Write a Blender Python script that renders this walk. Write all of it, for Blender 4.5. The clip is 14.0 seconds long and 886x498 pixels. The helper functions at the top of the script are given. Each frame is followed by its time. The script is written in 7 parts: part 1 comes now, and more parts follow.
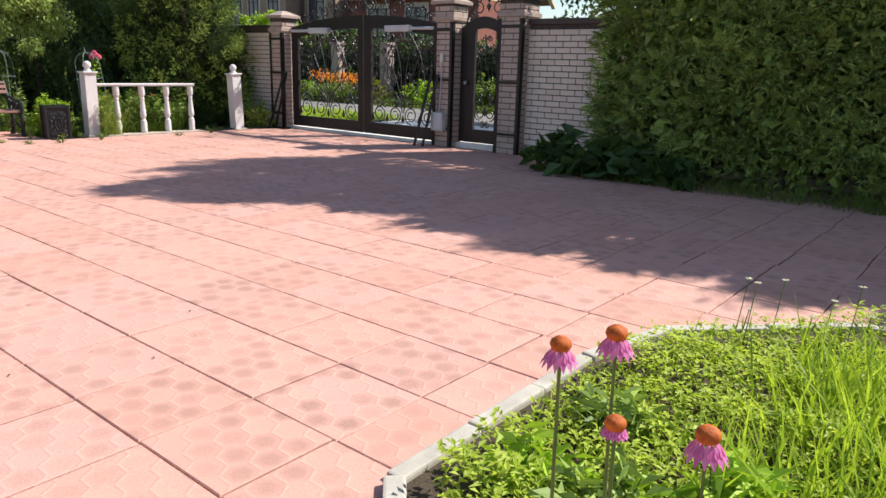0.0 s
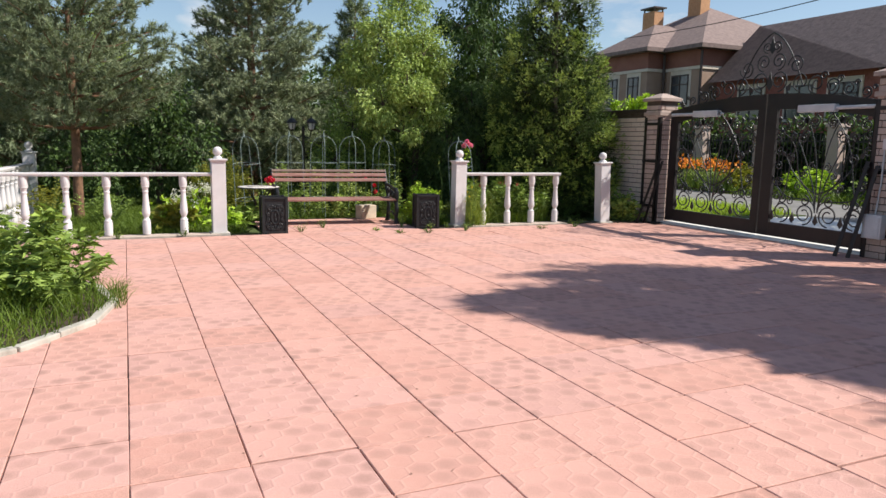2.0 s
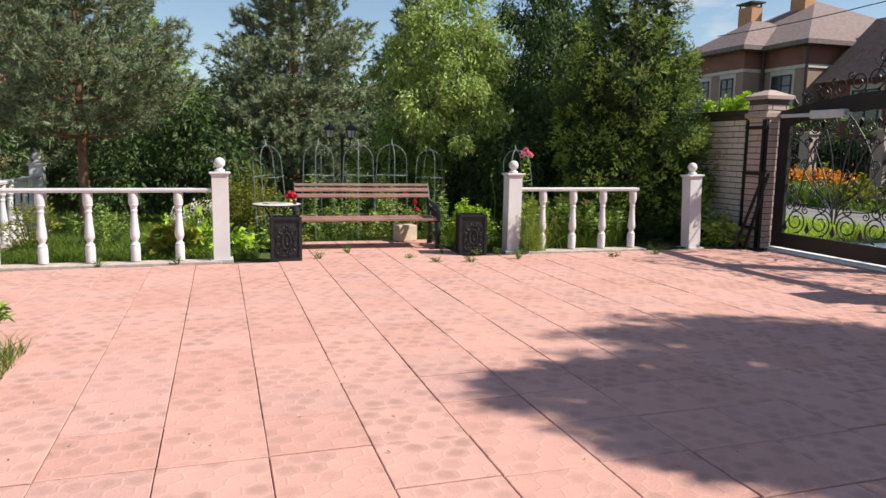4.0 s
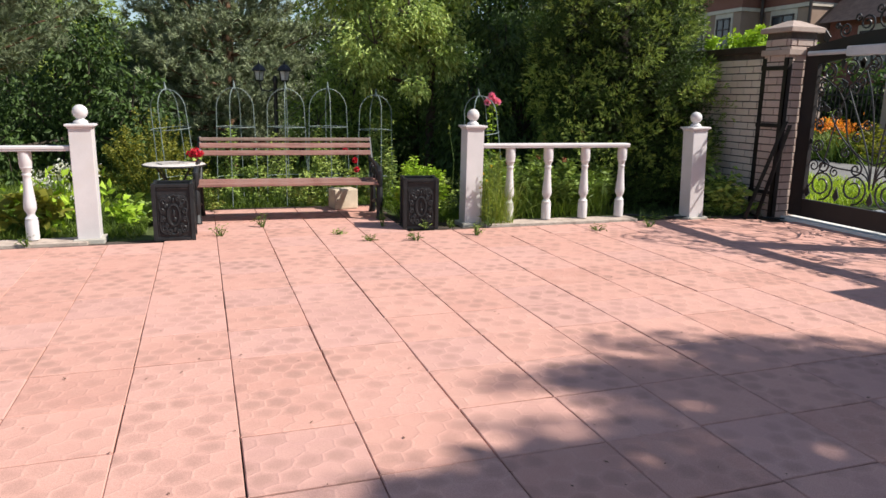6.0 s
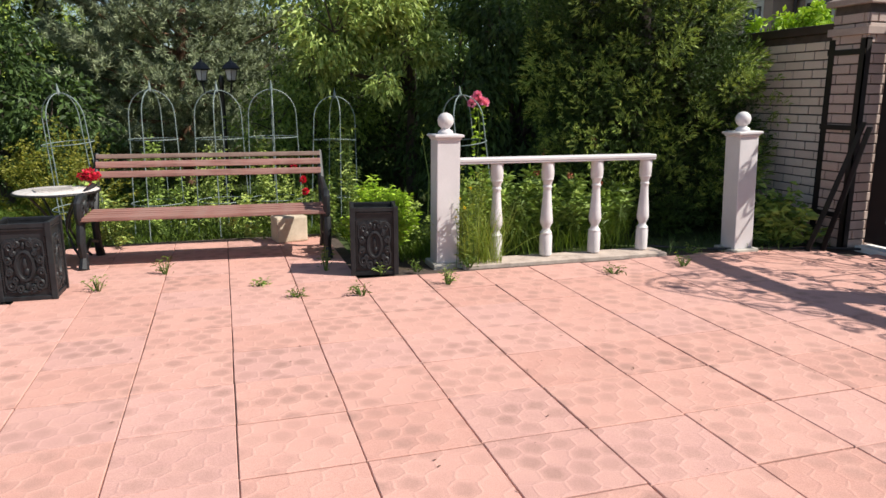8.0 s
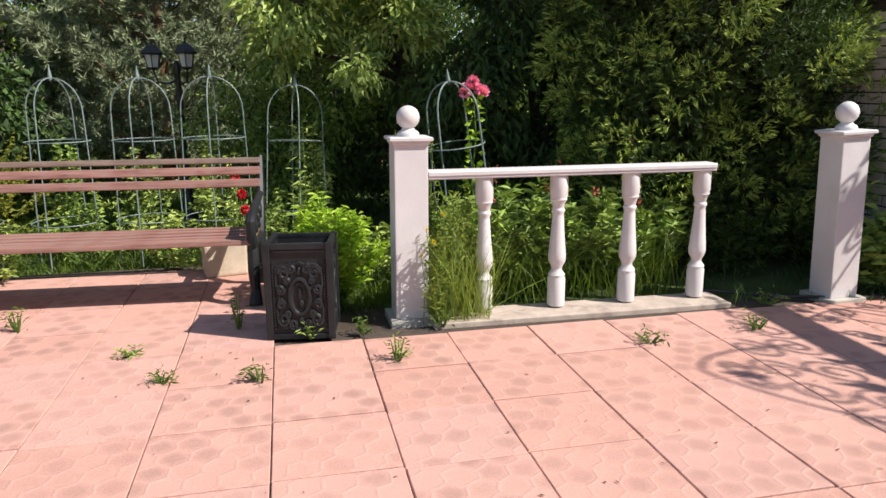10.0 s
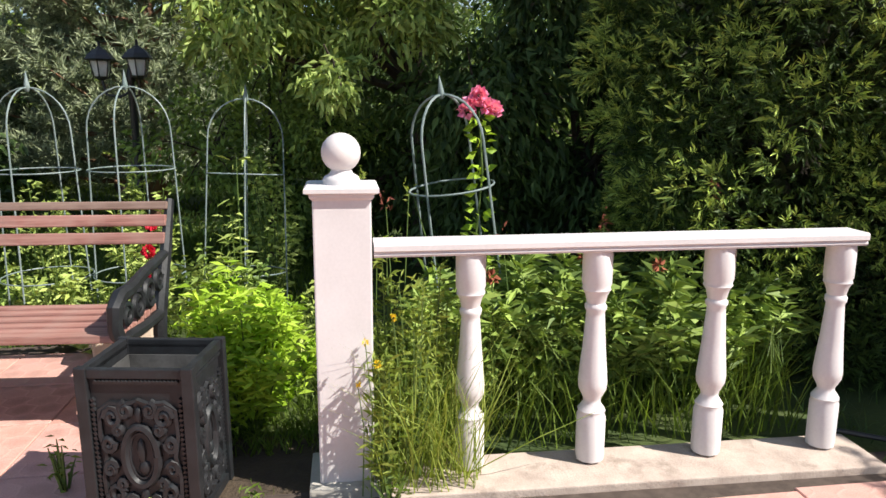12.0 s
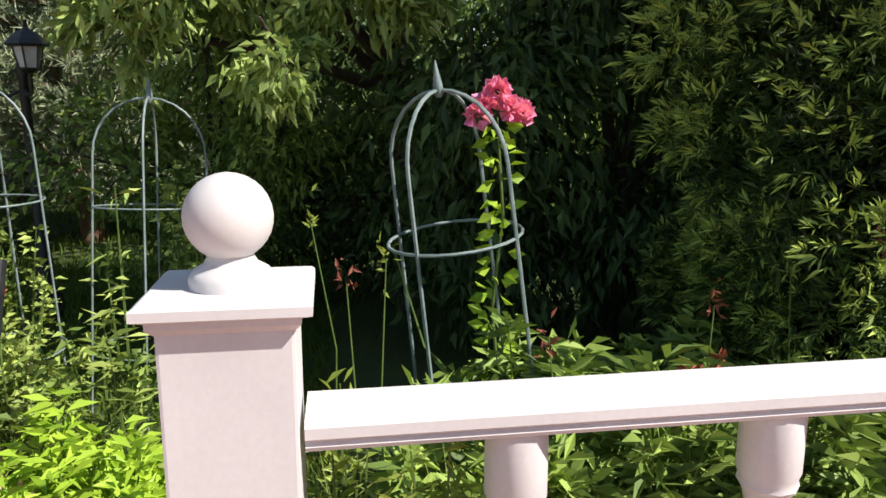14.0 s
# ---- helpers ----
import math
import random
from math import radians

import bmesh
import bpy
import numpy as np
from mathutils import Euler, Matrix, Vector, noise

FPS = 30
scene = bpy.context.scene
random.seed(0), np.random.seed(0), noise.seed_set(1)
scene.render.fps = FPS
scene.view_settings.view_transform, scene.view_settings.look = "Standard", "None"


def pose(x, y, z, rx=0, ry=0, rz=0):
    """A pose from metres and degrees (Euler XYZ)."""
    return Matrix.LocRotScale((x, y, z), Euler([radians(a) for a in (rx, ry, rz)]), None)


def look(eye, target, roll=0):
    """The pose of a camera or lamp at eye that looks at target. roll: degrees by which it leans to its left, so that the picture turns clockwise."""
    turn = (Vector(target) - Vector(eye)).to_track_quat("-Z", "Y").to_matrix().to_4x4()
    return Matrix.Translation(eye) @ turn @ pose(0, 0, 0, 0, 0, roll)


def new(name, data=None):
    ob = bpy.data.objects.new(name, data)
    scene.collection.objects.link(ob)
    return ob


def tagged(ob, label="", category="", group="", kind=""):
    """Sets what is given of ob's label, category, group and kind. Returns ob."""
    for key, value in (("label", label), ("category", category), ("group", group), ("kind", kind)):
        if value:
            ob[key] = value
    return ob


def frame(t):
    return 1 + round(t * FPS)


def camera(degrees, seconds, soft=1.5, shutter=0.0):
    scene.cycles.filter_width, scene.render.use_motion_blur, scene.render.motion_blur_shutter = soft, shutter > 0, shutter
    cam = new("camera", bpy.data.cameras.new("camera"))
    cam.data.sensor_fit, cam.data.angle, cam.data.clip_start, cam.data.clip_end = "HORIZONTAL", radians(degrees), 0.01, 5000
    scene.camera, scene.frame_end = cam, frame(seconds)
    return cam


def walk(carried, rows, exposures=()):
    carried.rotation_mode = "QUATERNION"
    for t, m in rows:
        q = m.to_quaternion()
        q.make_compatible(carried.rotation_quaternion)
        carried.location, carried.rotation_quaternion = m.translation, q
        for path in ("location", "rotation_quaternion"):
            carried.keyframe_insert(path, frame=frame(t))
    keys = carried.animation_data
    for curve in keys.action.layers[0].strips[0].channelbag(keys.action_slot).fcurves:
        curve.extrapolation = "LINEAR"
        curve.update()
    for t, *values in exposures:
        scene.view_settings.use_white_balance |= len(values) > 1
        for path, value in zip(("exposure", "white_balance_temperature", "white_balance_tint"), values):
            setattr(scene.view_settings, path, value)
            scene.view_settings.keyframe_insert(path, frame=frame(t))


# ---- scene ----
cam = camera(64.0, 14.0)
# seconds, eye, yaw, pitch, roll
ROWS = [
    (0, -0.073, -0.135, 1.393, 39.51, -14.47, -1.55),
    (0.5, -0.407, -0.080, 1.367, 47.64, -13.45, -0.05),
    (1, -0.931, 0.090, 1.372, 54.70, -10.96, -2.10),
    (1.5, -1.545, 0.239, 1.428, 58.15, -5.03, 1.23),
    (2, -1.957, 0.552, 1.450, 66.07, -8.60, -1.10),
    (2.5, -2.370, 0.854, 1.427, 70.76, -8.05, -0.58),
    (5, -4.568, 2.426, 1.467, 73.13, -8.24, -1.09),
    (5.5, -5.006, 2.677, 1.447, 70.66, -10.42, -2.42),
    (6, -5.516, 2.920, 1.446, 71.48, -12.14, -0.96),
    (6.5, -6.014, 3.159, 1.432, 71.04, -12.26, 0.04),
    (7, -6.453, 3.449, 1.425, 70.88, -11.89, 0.84),
    (7.5, -6.942, 3.708, 1.440, 71.71, -11.98, 0.51),
    (8, -7.308, 4.031, 1.442, 72.96, -12.09, -0.04),
    (10.5, -9.397, 5.300, 1.404, 78.55, -12.66, 0.40),
    (11, -9.844, 5.450, 1.405, 79.67, -12.45, 0.20),
    (11.5, -10.255, 5.652, 1.407, 80.70, -12.20, 0.05),
    (12, -10.616, 5.869, 1.408, 82.20, -11.45, 0.00),
    (12.5, -11.031, 6.056, 1.418, 83.20, -10.35, 1.10),
    (13, -11.385, 6.210, 1.420, 84.45, -12.15, 0.00),
    (13.5, -11.689, 6.208, 1.406, 84.75, -13.12, 0.10),
    (14, -12.035, 6.010, 1.415, 80.75, -11.45, 0.10),
]
EXPO = [(0.0, 0.62), (1.0, 0.45), (8.0, 0.45), (10.5, 0.56), (12.0, 0.78), (13.0, 0.73), (14.0, 0.60)]
walk(cam, [(t, pose(x, y, z, 90 + pitch, roll, yaw)) for t, x, y, z, yaw, pitch, roll in ROWS], EXPO)

# ---- sky and sun ----
SUN_TO = Vector((0.48, 0.87, 1.0)).normalized()
world = bpy.data.worlds.new("sky")
scene.world = world
world.use_nodes = True
wt = world.node_tree
wt.nodes.clear()
w_out = wt.nodes.new("ShaderNodeOutputWorld")
w_bg = wt.nodes.new("ShaderNodeBackground")
w_sky = wt.nodes.new("ShaderNodeTexSky")
w_sky.sky_type = "NISHITA"
w_sky.sun_disc = False
w_sky.sun_elevation = math.asin(SUN_TO.z)
w_sky.sun_rotation = math.atan2(SUN_TO.x, SUN_TO.y)
w_sky.altitude, w_sky.air_density, w_sky.dust_density, w_sky.ozone_density = 150, 1.0, 0.6, 1.2
w_bg.inputs["Strength"].default_value = 0.098
# fair-weather clouds over the blue
w_co = wt.nodes.new("ShaderNodeTexCoord")
w_map = wt.nodes.new("ShaderNodeMapping")
w_map.inputs["Scale"].default_value = (1.0, 1.0, 2.6)
w_map.inputs["Location"].default_value = (0.35, 0.1, 0.2)
w_noise = wt.nodes.new("ShaderNodeTexNoise")
w_noise.inputs["Scale"].default_value, w_noise.inputs["Detail"].default_value, w_noise.inputs["Roughness"].default_value = 3.4, 7.0, 0.56
w_ramp = wt.nodes.new("ShaderNodeValToRGB")
w_ramp.color_ramp.elements[0].position, w_ramp.color_ramp.elements[1].position = 0.57, 0.68
w_mix = wt.nodes.new("ShaderNodeMix")
w_mix.data_type = "RGBA"
w_mix.inputs[7].default_value = (5.6, 5.9, 6.3, 1)
wt.links.new(w_co.outputs["Generated"], w_map.inputs["Vector"])
wt.links.new(w_map.outputs[0], w_noise.inputs["Vector"])
wt.links.new(w_noise.outputs["Fac"], w_ramp.inputs[0])
wt.links.new(w_ramp.outputs[0], w_mix.inputs[0])
wt.links.new(w_sky.outputs[0], w_mix.inputs[6])
wt.links.new(w_mix.outputs[2], w_bg.inputs["Color"])
wt.links.new(w_bg.outputs[0], w_out.inputs["Surface"])

sun_data = bpy.data.lights.new("sun", "SUN")
sun_data.energy, sun_data.angle, sun_data.color = 5.0, radians(0.6), (1.0, 0.95, 0.87)
sun = new("sun", sun_data)
sun.matrix_world = look(SUN_TO * 60, (0, 0, 0))


# ---- helpers of this scene ----
def rng(seed):
    return np.random.default_rng(seed)


def finish(name, bm, material, smooth=False):
    me = bpy.data.meshes.new(name)
    bm.normal_update()
    bm.to_mesh(me)
    bm.free()
    if smooth:
        me.polygons.foreach_set("use_smooth", [True] * len(me.polygons))
        me.set_sharp_from_angle(angle=radians(40))
    me.materials.append(material)
    return me


def part(name, bm, material, parent, label="", smooth=False):
    ob = new(name, finish(name, bm, material, smooth))
    ob.parent = parent
    return tagged(ob, label)


def part_mesh(name, me, parent, label="", m=None):
    ob = new(name, me)
    ob.parent = parent
    if m is not None:
        ob.matrix_basis = m
    return tagged(ob, label)


def thing(name, m, label, category, group="", kind=""):
    ob = new(name)
    ob.empty_display_size = 0.2
    ob.matrix_basis = m
    return tagged(ob, label, category, group, kind)


def solid(name, bm, material, label, category, group="", kind="", smooth=False):
    return tagged(new(name, finish(name, bm, material, smooth)), label, category, group, kind)


def box(bm, x0, x1, y0, y1, z0, z1, bevel=0.0):
    r = bmesh.ops.create_cube(bm, size=1.0)
    vs = r["verts"]
    for v in vs:
        v.co = Vector(((x0 + x1) / 2 + v.co.x * (x1 - x0), (y0 + y1) / 2 + v.co.y * (y1 - y0), (z0 + z1) / 2 + v.co.z * (z1 - z0)))
    if bevel:
        es = {e for v in vs for e in v.link_edges}
        bmesh.ops.bevel(bm, geom=list(es), offset=bevel, segments=2, affect="EDGES", profile=0.6)
    return vs


def tube(bm, pts, r, n=6, cap=True):
    """A round bar along a line of points; r is one radius or one for each point."""
    pts = [Vector(p) for p in pts]
    rs = r if isinstance(r, (list, tuple)) else [r] * len(pts)
    rings, side = [], None
    for i, p in enumerate(pts):
        d = (pts[min(i + 1, len(pts) - 1)] - pts[max(i - 1, 0)]).normalized()
        if side is None:
            side = d.orthogonal().normalized()
        side = (side - d * side.dot(d))
        side = side.normalized() if side.length > 1e-6 else d.orthogonal().normalized()
        up = d.cross(side)
        rings.append([bm.verts.new(p + (side * math.cos(a) + up * math.sin(a)) * rs[i]) for a in [2 * math.pi * k / n for k in range(n)]])
    for a, b in zip(rings, rings[1:]):
        for k in range(n):
            bm.faces.new((a[k], a[(k + 1) % n], b[(k + 1) % n], b[k]))
    if cap:
        bm.faces.new(rings[0][::-1])
        bm.faces.new(rings[-1])


def lathe(bm, profile, n=20, at=(0, 0, 0), rot=0.0):
    """Turns (radius, height) pairs round the z axis."""
    rings = []
    for r, z in profile:
        rings.append([bm.verts.new((at[0] + r * math.cos(2 * math.pi * k / n + rot), at[1] + r * math.sin(2 * math.pi * k / n + rot), at[2] + z)) for k in range(n)])
    for a, b in zip(rings, rings[1:]):
        for k in range(n):
            bm.faces.new((a[k], a[(k + 1) % n], b[(k + 1) % n], b[k]))
    bm.faces.new(rings[0][::-1])
    bm.faces.new(rings[-1])


def scroll_pts(cx, cz, r, turns=1.4, start=0.0, way=1, y=0.0, n=18, inner=0.25):
    """A spiral in the x-z plane that winds in from radius r."""
    out = []
    for i in range(n + 1):
        u = i / n
        rr = r * (1 - (1 - inner) * u)
        a = start + way * 2 * math.pi * turns * u
        out.append((cx + rr * math.cos(a), y, cz + rr * math.sin(a)))
    return out


def curve_pts(p0, p1, p2, p3, n=10):
    p0, p1, p2, p3 = (Vector(p) for p in (p0, p1, p2, p3))
    return [(1 - u) ** 3 * p0 + 3 * (1 - u) ** 2 * u * p1 + 3 * (1 - u) * u * u * p2 + u ** 3 * p3 for u in [i / n for i in range(n + 1)]]


def raw_mesh(name, verts, faces, material):
    """A mesh out of arrays: verts n x 3, faces m x k."""
    me = bpy.data.meshes.new(name)
    nf, k = faces.shape
    me.vertices.add(len(verts))
    me.vertices.foreach_set("co", np.ascontiguousarray(verts, dtype=np.float32).ravel())
    me.loops.add(nf * k)
    me.loops.foreach_set("vertex_index", np.ascontiguousarray(faces, dtype=np.int32).ravel())
    me.polygons.add(nf)
    me.polygons.foreach_set("loop_start", np.arange(0, nf * k, k, dtype=np.int32))
    me.update(calc_edges=True)
    me.polygons.foreach_set("use_smooth", [False] * nf)
    me.materials.append(material)
    return me


def unit(v):
    return v / np.maximum(np.linalg.norm(v, axis=1, keepdims=True), 1e-9)


def leaves(name, P, D, L, W, material, g, fold=0.25, droop=0.0, flat=None):
    """Folded pointed leaves at P that point along D, as one mesh."""
    n = len(P)
    D = unit(D)
    rnd = unit(g.normal(size=(n, 3))) if flat is None else flat
    S = unit(np.cross(D, rnd))
    N = np.cross(S, D)
    L, W = np.broadcast_to(L, n)[:, None], np.broadcast_to(W, n)[:, None]
    mid = P + D * L * 0.45
    V = np.stack([P, mid + S * W * 0.5 + N * W * fold, P + D * L - np.array([0, 0, 1.0]) * L * droop, mid - S * W * 0.5 + N * W * fold], 1).reshape(-1, 3)
    i = np.arange(n)[:, None] * 4
    F = np.concatenate([i + [0, 1, 2], i + [0, 2, 3]], 1).reshape(-1, 3)
    return raw_mesh(name, V, F, material)


def blades(name, P, D, L, W, material, g, bend=0.35):
    """Grass blades or long needles: two-piece tapering strips that bend over."""
    n = len(P)
    D = unit(D)
    out = g.normal(size=(n, 3))
    out[:, 2] = -0.2
    out = unit(out)
    S = unit(np.cross(D, out))
    L, W = np.broadcast_to(L, n)[:, None], np.broadcast_to(W, n)[:, None]
    m = P + D * L * 0.55 + out * L * bend * 0.2
    t = P + D * L + out * L * bend
    V = np.stack([P - S * W / 2, P + S * W / 2, m + S * W * 0.4, m - S * W * 0.4, t], 1).reshape(-1, 3)
    i = np.arange(n)[:, None] * 5
    F = np.concatenate([i + [0, 1, 2], i + [0, 2, 3], i + [3, 2, 4]], 1).reshape(-1, 3)
    return raw_mesh(name, V, F, material)


# ---- materials ----
def mat(name):
    m = bpy.data.materials.new(name)
    m.use_nodes = True
    t = m.node_tree
    b = t.nodes["Principled BSDF"]
    return m, t, b


def node(t, kind, **values):
    n = t.nodes.new(kind)
    for k, v in values.items():
        key = k.replace("_", " ")
        n.inputs[key].default_value = v
    return n


def mathn(t, op, a, b=None):
    n = t.nodes.new("ShaderNodeMath")
    n.operation = op
    for i, v in enumerate((a, b)):
        if v is None:
            continue
        if isinstance(v, (int, float)):
            n.inputs[i].default_value = v
        else:
            t.links.new(v, n.inputs[i])
    return n.outputs[0]


def vecn(t, op, a, b=None):
    n = t.nodes.new("ShaderNodeVectorMath")
    n.operation = op
    for i, v in enumerate((a, b)):
        if v is None:
            continue
        if isinstance(v, tuple):
            n.inputs[i].default_value = v
        else:
            t.links.new(v, n.inputs[i])
    return n


def ramp(t, fac, stops):
    n = t.nodes.new("ShaderNodeValToRGB")
    els = n.color_ramp.elements
    while len(els) < len(stops):
        els.new(0.5)
    for e, (p, c) in zip(els, stops):
        e.position, e.color = p, (*c, 1)
    t.links.new(fac, n.inputs[0])
    return n.outputs[0]


def mix(t, fac, a, b, blend="MIX"):
    n = t.nodes.new("ShaderNodeMix")
    n.data_type, n.blend_type = "RGBA", blend
    for i, v in ((0, fac), (6, a), (7, b)):
        if isinstance(v, (int, float)):
            n.inputs[i].default_value = v
        elif isinstance(v, tuple):
            n.inputs[i].default_value = (*v, 1)
        else:
            t.links.new(v, n.inputs[i])
    return n.outputs[2]


def coords(t, kind="Object"):
    return t.nodes.new("ShaderNodeTexCoord").outputs[kind]


def world_pos(t):
    return t.nodes.new("ShaderNodeNewGeometry").outputs["Position"]


def noise_at(t, vec, scale, detail=4.0, rough=0.55):
    n = node(t, "ShaderNodeTexNoise", Scale=scale, Detail=detail, Roughness=rough)
    t.links.new(vec, n.inputs["Vector"])
    return n.outputs["Fac"]


def bump(t, b, height, strength=0.4, distance=0.01):
    n = node(t, "ShaderNodeBump", Strength=strength, Distance=distance)
    t.links.new(height, n.inputs["Height"])
    t.links.new(n.outputs[0], b.inputs["Normal"])


def plain(name, c0, c1, rough=0.6, scale=8.0, fine=60.0, metal=0.0, bump_s=0.25, bump_d=0.004, spec=0.4, dirt=None):
    """A painted, cast or cut surface: two tones at a coarse and a fine scale, with fine relief."""
    m, t, b = mat(name)
    p = world_pos(t)
    a, f = noise_at(t, p, scale), noise_at(t, p, fine)
    s = mathn(t, "ADD", mathn(t, "MULTIPLY", a, 0.7), mathn(t, "MULTIPLY", f, 0.3))
    col = ramp(t, s, [(0.3, c0), (0.68, c1)])
    if dirt:
        col = mix(t, ramp(t, noise_at(t, p, scale * 0.6, 6.0, 0.7), [(0.55, (0, 0, 0)), (0.72, (0.7, 0.7, 0.7))]), col, dirt)
    t.links.new(col, b.inputs["Base Color"])
    b.inputs["Metallic"].default_value = metal
    b.inputs["Specular IOR Level"].default_value = spec
    t.links.new(mathn(t, "ADD", mathn(t, "MULTIPLY", f, 0.25), rough - 0.12), b.inputs["Roughness"])
    bump(t, b, s, bump_s, bump_d)
    return m


def foliage(name, dark, light, odd=None, rough=0.55, trans=0.35, spec=0.3):
    """Leaves: each one its own tint, light shining through."""
    m, t, b = mat(name)
    geo = t.nodes.new("ShaderNodeNewGeometry")
    big = noise_at(t, geo.outputs["Position"], 1.3, 3.0)
    mid = noise_at(t, geo.outputs["Position"], 6.0, 2.0)
    s = mathn(t, "ADD", mathn(t, "MULTIPLY", geo.outputs["Random Per Island"], 0.5), mathn(t, "MULTIPLY", big, 0.35))
    s = mathn(t, "ADD", s, mathn(t, "MULTIPLY", mathn(t, "SUBTRACT", mid, 0.4), 0.5))
    stops = [(0.1, dark), (0.8, light)]
    if odd:
        stops += [(0.93, light), (0.96, odd)]
    col = ramp(t, s, stops)
    t.links.new(col, b.inputs["Base Color"])
    b.inputs["Roughness"].default_value = rough
    b.inputs["Specular IOR Level"].default_value = spec
    tr = t.nodes.new("ShaderNodeBsdfTranslucent")
    t.links.new(mix(t, 1.0, col, (1.0, 1.0, 0.55), "MULTIPLY"), tr.inputs["Color"])
    mx = t.nodes.new("ShaderNodeMixShader")
    mx.inputs[0].default_value = trans
    t.links.new(b.outputs[0], mx.inputs[1])
    t.links.new(tr.outputs[0], mx.inputs[2])
    t.links.new(mx.outputs[0], t.nodes["Material Output"].inputs["Surface"])
    return m


def tile_material(name, single):
    """Salmon concrete slabs cast with a honeycomb, worn and dusty."""
    m, t, b = mat(name)
    uv = t.nodes.new("ShaderNodeUVMap").outputs[0]
    rnd = t.nodes.new("ShaderNodeObjectInfo").outputs["Random"] if single else t.nodes.new("ShaderNodeNewGeometry").outputs["Random Per Island"]
    p = world_pos(t)
    # honeycomb: the nearer of two staggered rectangular lattices
    size = 0.125
    wob = vecn(t, "SCALE", vecn(t, "SUBTRACT", t.nodes.new("ShaderNodeTexNoise").outputs["Color"], (0.5, 0.5, 0.5)).outputs[0])
    wob.inputs["Scale"].default_value = 0.05
    q = vecn(t, "SCALE", vecn(t, "ADD", uv, wob.outputs[0]).outputs[0])
    q.inputs["Scale"].default_value = 1 / size
    s = (1.7320508, 1.0, 1.0)
    half = (0.8660254, 0.5, 0.5)
    a = vecn(t, "SUBTRACT", vecn(t, "MODULO", vecn(t, "ADD", q.outputs[0], (17.320508, 20.0, 0)).outputs[0], s).outputs[0], half).outputs[0]
    bq = vecn(t, "SUBTRACT", vecn(t, "MODULO", vecn(t, "ADD", q.outputs[0], (17.320508 + half[0], 20.5, 0)).outputs[0], s).outputs[0], half).outputs[0]
    la, lb = vecn(t, "LENGTH", a).outputs["Value"], vecn(t, "LENGTH", bq).outputs["Value"]
    pick = mathn(t, "LESS_THAN", la, lb)
    mv = t.nodes.new("ShaderNodeMix")
    mv.data_type = "VECTOR"
    t.links.new(pick, mv.inputs[0])
    t.links.new(bq, mv.inputs[4])
    t.links.new(a, mv.inputs[5])
    local = mv.outputs[1]
    ab = vecn(t, "ABSOLUTE", local).outputs[0]
    d2 = vecn(t, "DOT_PRODUCT", ab, (0.8660254, 0.5, 0)).outputs["Value"]
    sep = t.nodes.new("ShaderNodeSeparateXYZ")
    t.links.new(ab, sep.inputs[0])
    hexd = mathn(t, "MAXIMUM", d2, sep.outputs["Y"])
    edge = t.nodes.new("ShaderNodeMapRange")
    for i, v in ((1, 0.42), (2, 0.5), (3, 0.0), (4, 1.0)):
        edge.inputs[i].default_value = v
    t.links.new(hexd, edge.inputs[0])
    groove = edge.outputs[0]
    cell = vecn(t, "SUBTRACT", q.outputs[0], local).outputs[0]
    wn = t.nodes.new("ShaderNodeTexWhiteNoise")
    wn.noise_dimensions = "4D"
    t.links.new(vecn(t, "SNAP", vecn(t, "ADD", cell, (0.05, 0.05, 0.05)).outputs[0], (0.1, 0.1, 0.1)).outputs[0], wn.inputs["Vector"])
    t.links.new(rnd, wn.inputs["W"])
    patch = noise_at(t, p, 1.1, 4.0, 0.6)
    stain = noise_at(t, p, 5.0, 5.0, 0.65)
    grain = noise_at(t, p, 220.0, 2.0)
    base = ramp(t, rnd, [(0.0, (0.54, 0.275, 0.222)), (0.45, (0.60, 0.322, 0.265)), (0.8, (0.59, 0.33, 0.287)), (1.0, (0.53, 0.292, 0.253))])
    base = mix(t, ramp(t, stain, [(0.45, (0, 0, 0)), (0.75, (0.55, 0.55, 0.55))]), base, (0.65, 0.375, 0.305))
    # some honeycomb cells hold dark dirt; a few slabs more than others
    worn = ramp(t, mathn(t, "FRACT", mathn(t, "MULTIPLY", rnd, 7.31)), [(0.0, (0.55, 0.55, 0.55)), (0.55, (0.8, 0.8, 0.8)), (1.0, (1, 1, 1))])
    wear = mathn(t, "MULTIPLY", ramp(t, wn.outputs["Value"], [(0.30, (0.04, 0.04, 0.04)), (0.72, (1, 1, 1))]), ramp(t, patch, [(0.32, (0.55, 0.55, 0.55)), (0.62, (1.0, 1.0, 1.0))]))
    fade = ramp(t, hexd, [(0.20, (1.0, 1.0, 1.0)), (0.50, (0.10, 0.10, 0.10))])
    soft = mathn(t, "MULTIPLY", mathn(t, "MULTIPLY", wear, fade), mathn(t, "MULTIPLY", worn, ramp(t, stain, [(0.3, (0.6, 0.6, 0.6)), (0.6, (1, 1, 1))])))
    base = mix(t, mathn(t, "MULTIPLY", soft, 0.8), base, (0.25, 0.14, 0.115))
    base = mix(t, mathn(t, "MULTIPLY", groove, ramp(t, patch, [(0.45, (0, 0, 0)), (0.75, (0.14, 0.14, 0.14))])), base, (0.74, 0.52, 0.42))
    spots = ramp(t, noise_at(t, p, 26.0, 3.0, 0.7), [(0.69, (0, 0, 0)), (0.76, (0.5, 0.5, 0.5))])
    base = mix(t, spots, base, (0.22, 0.13, 0.10))
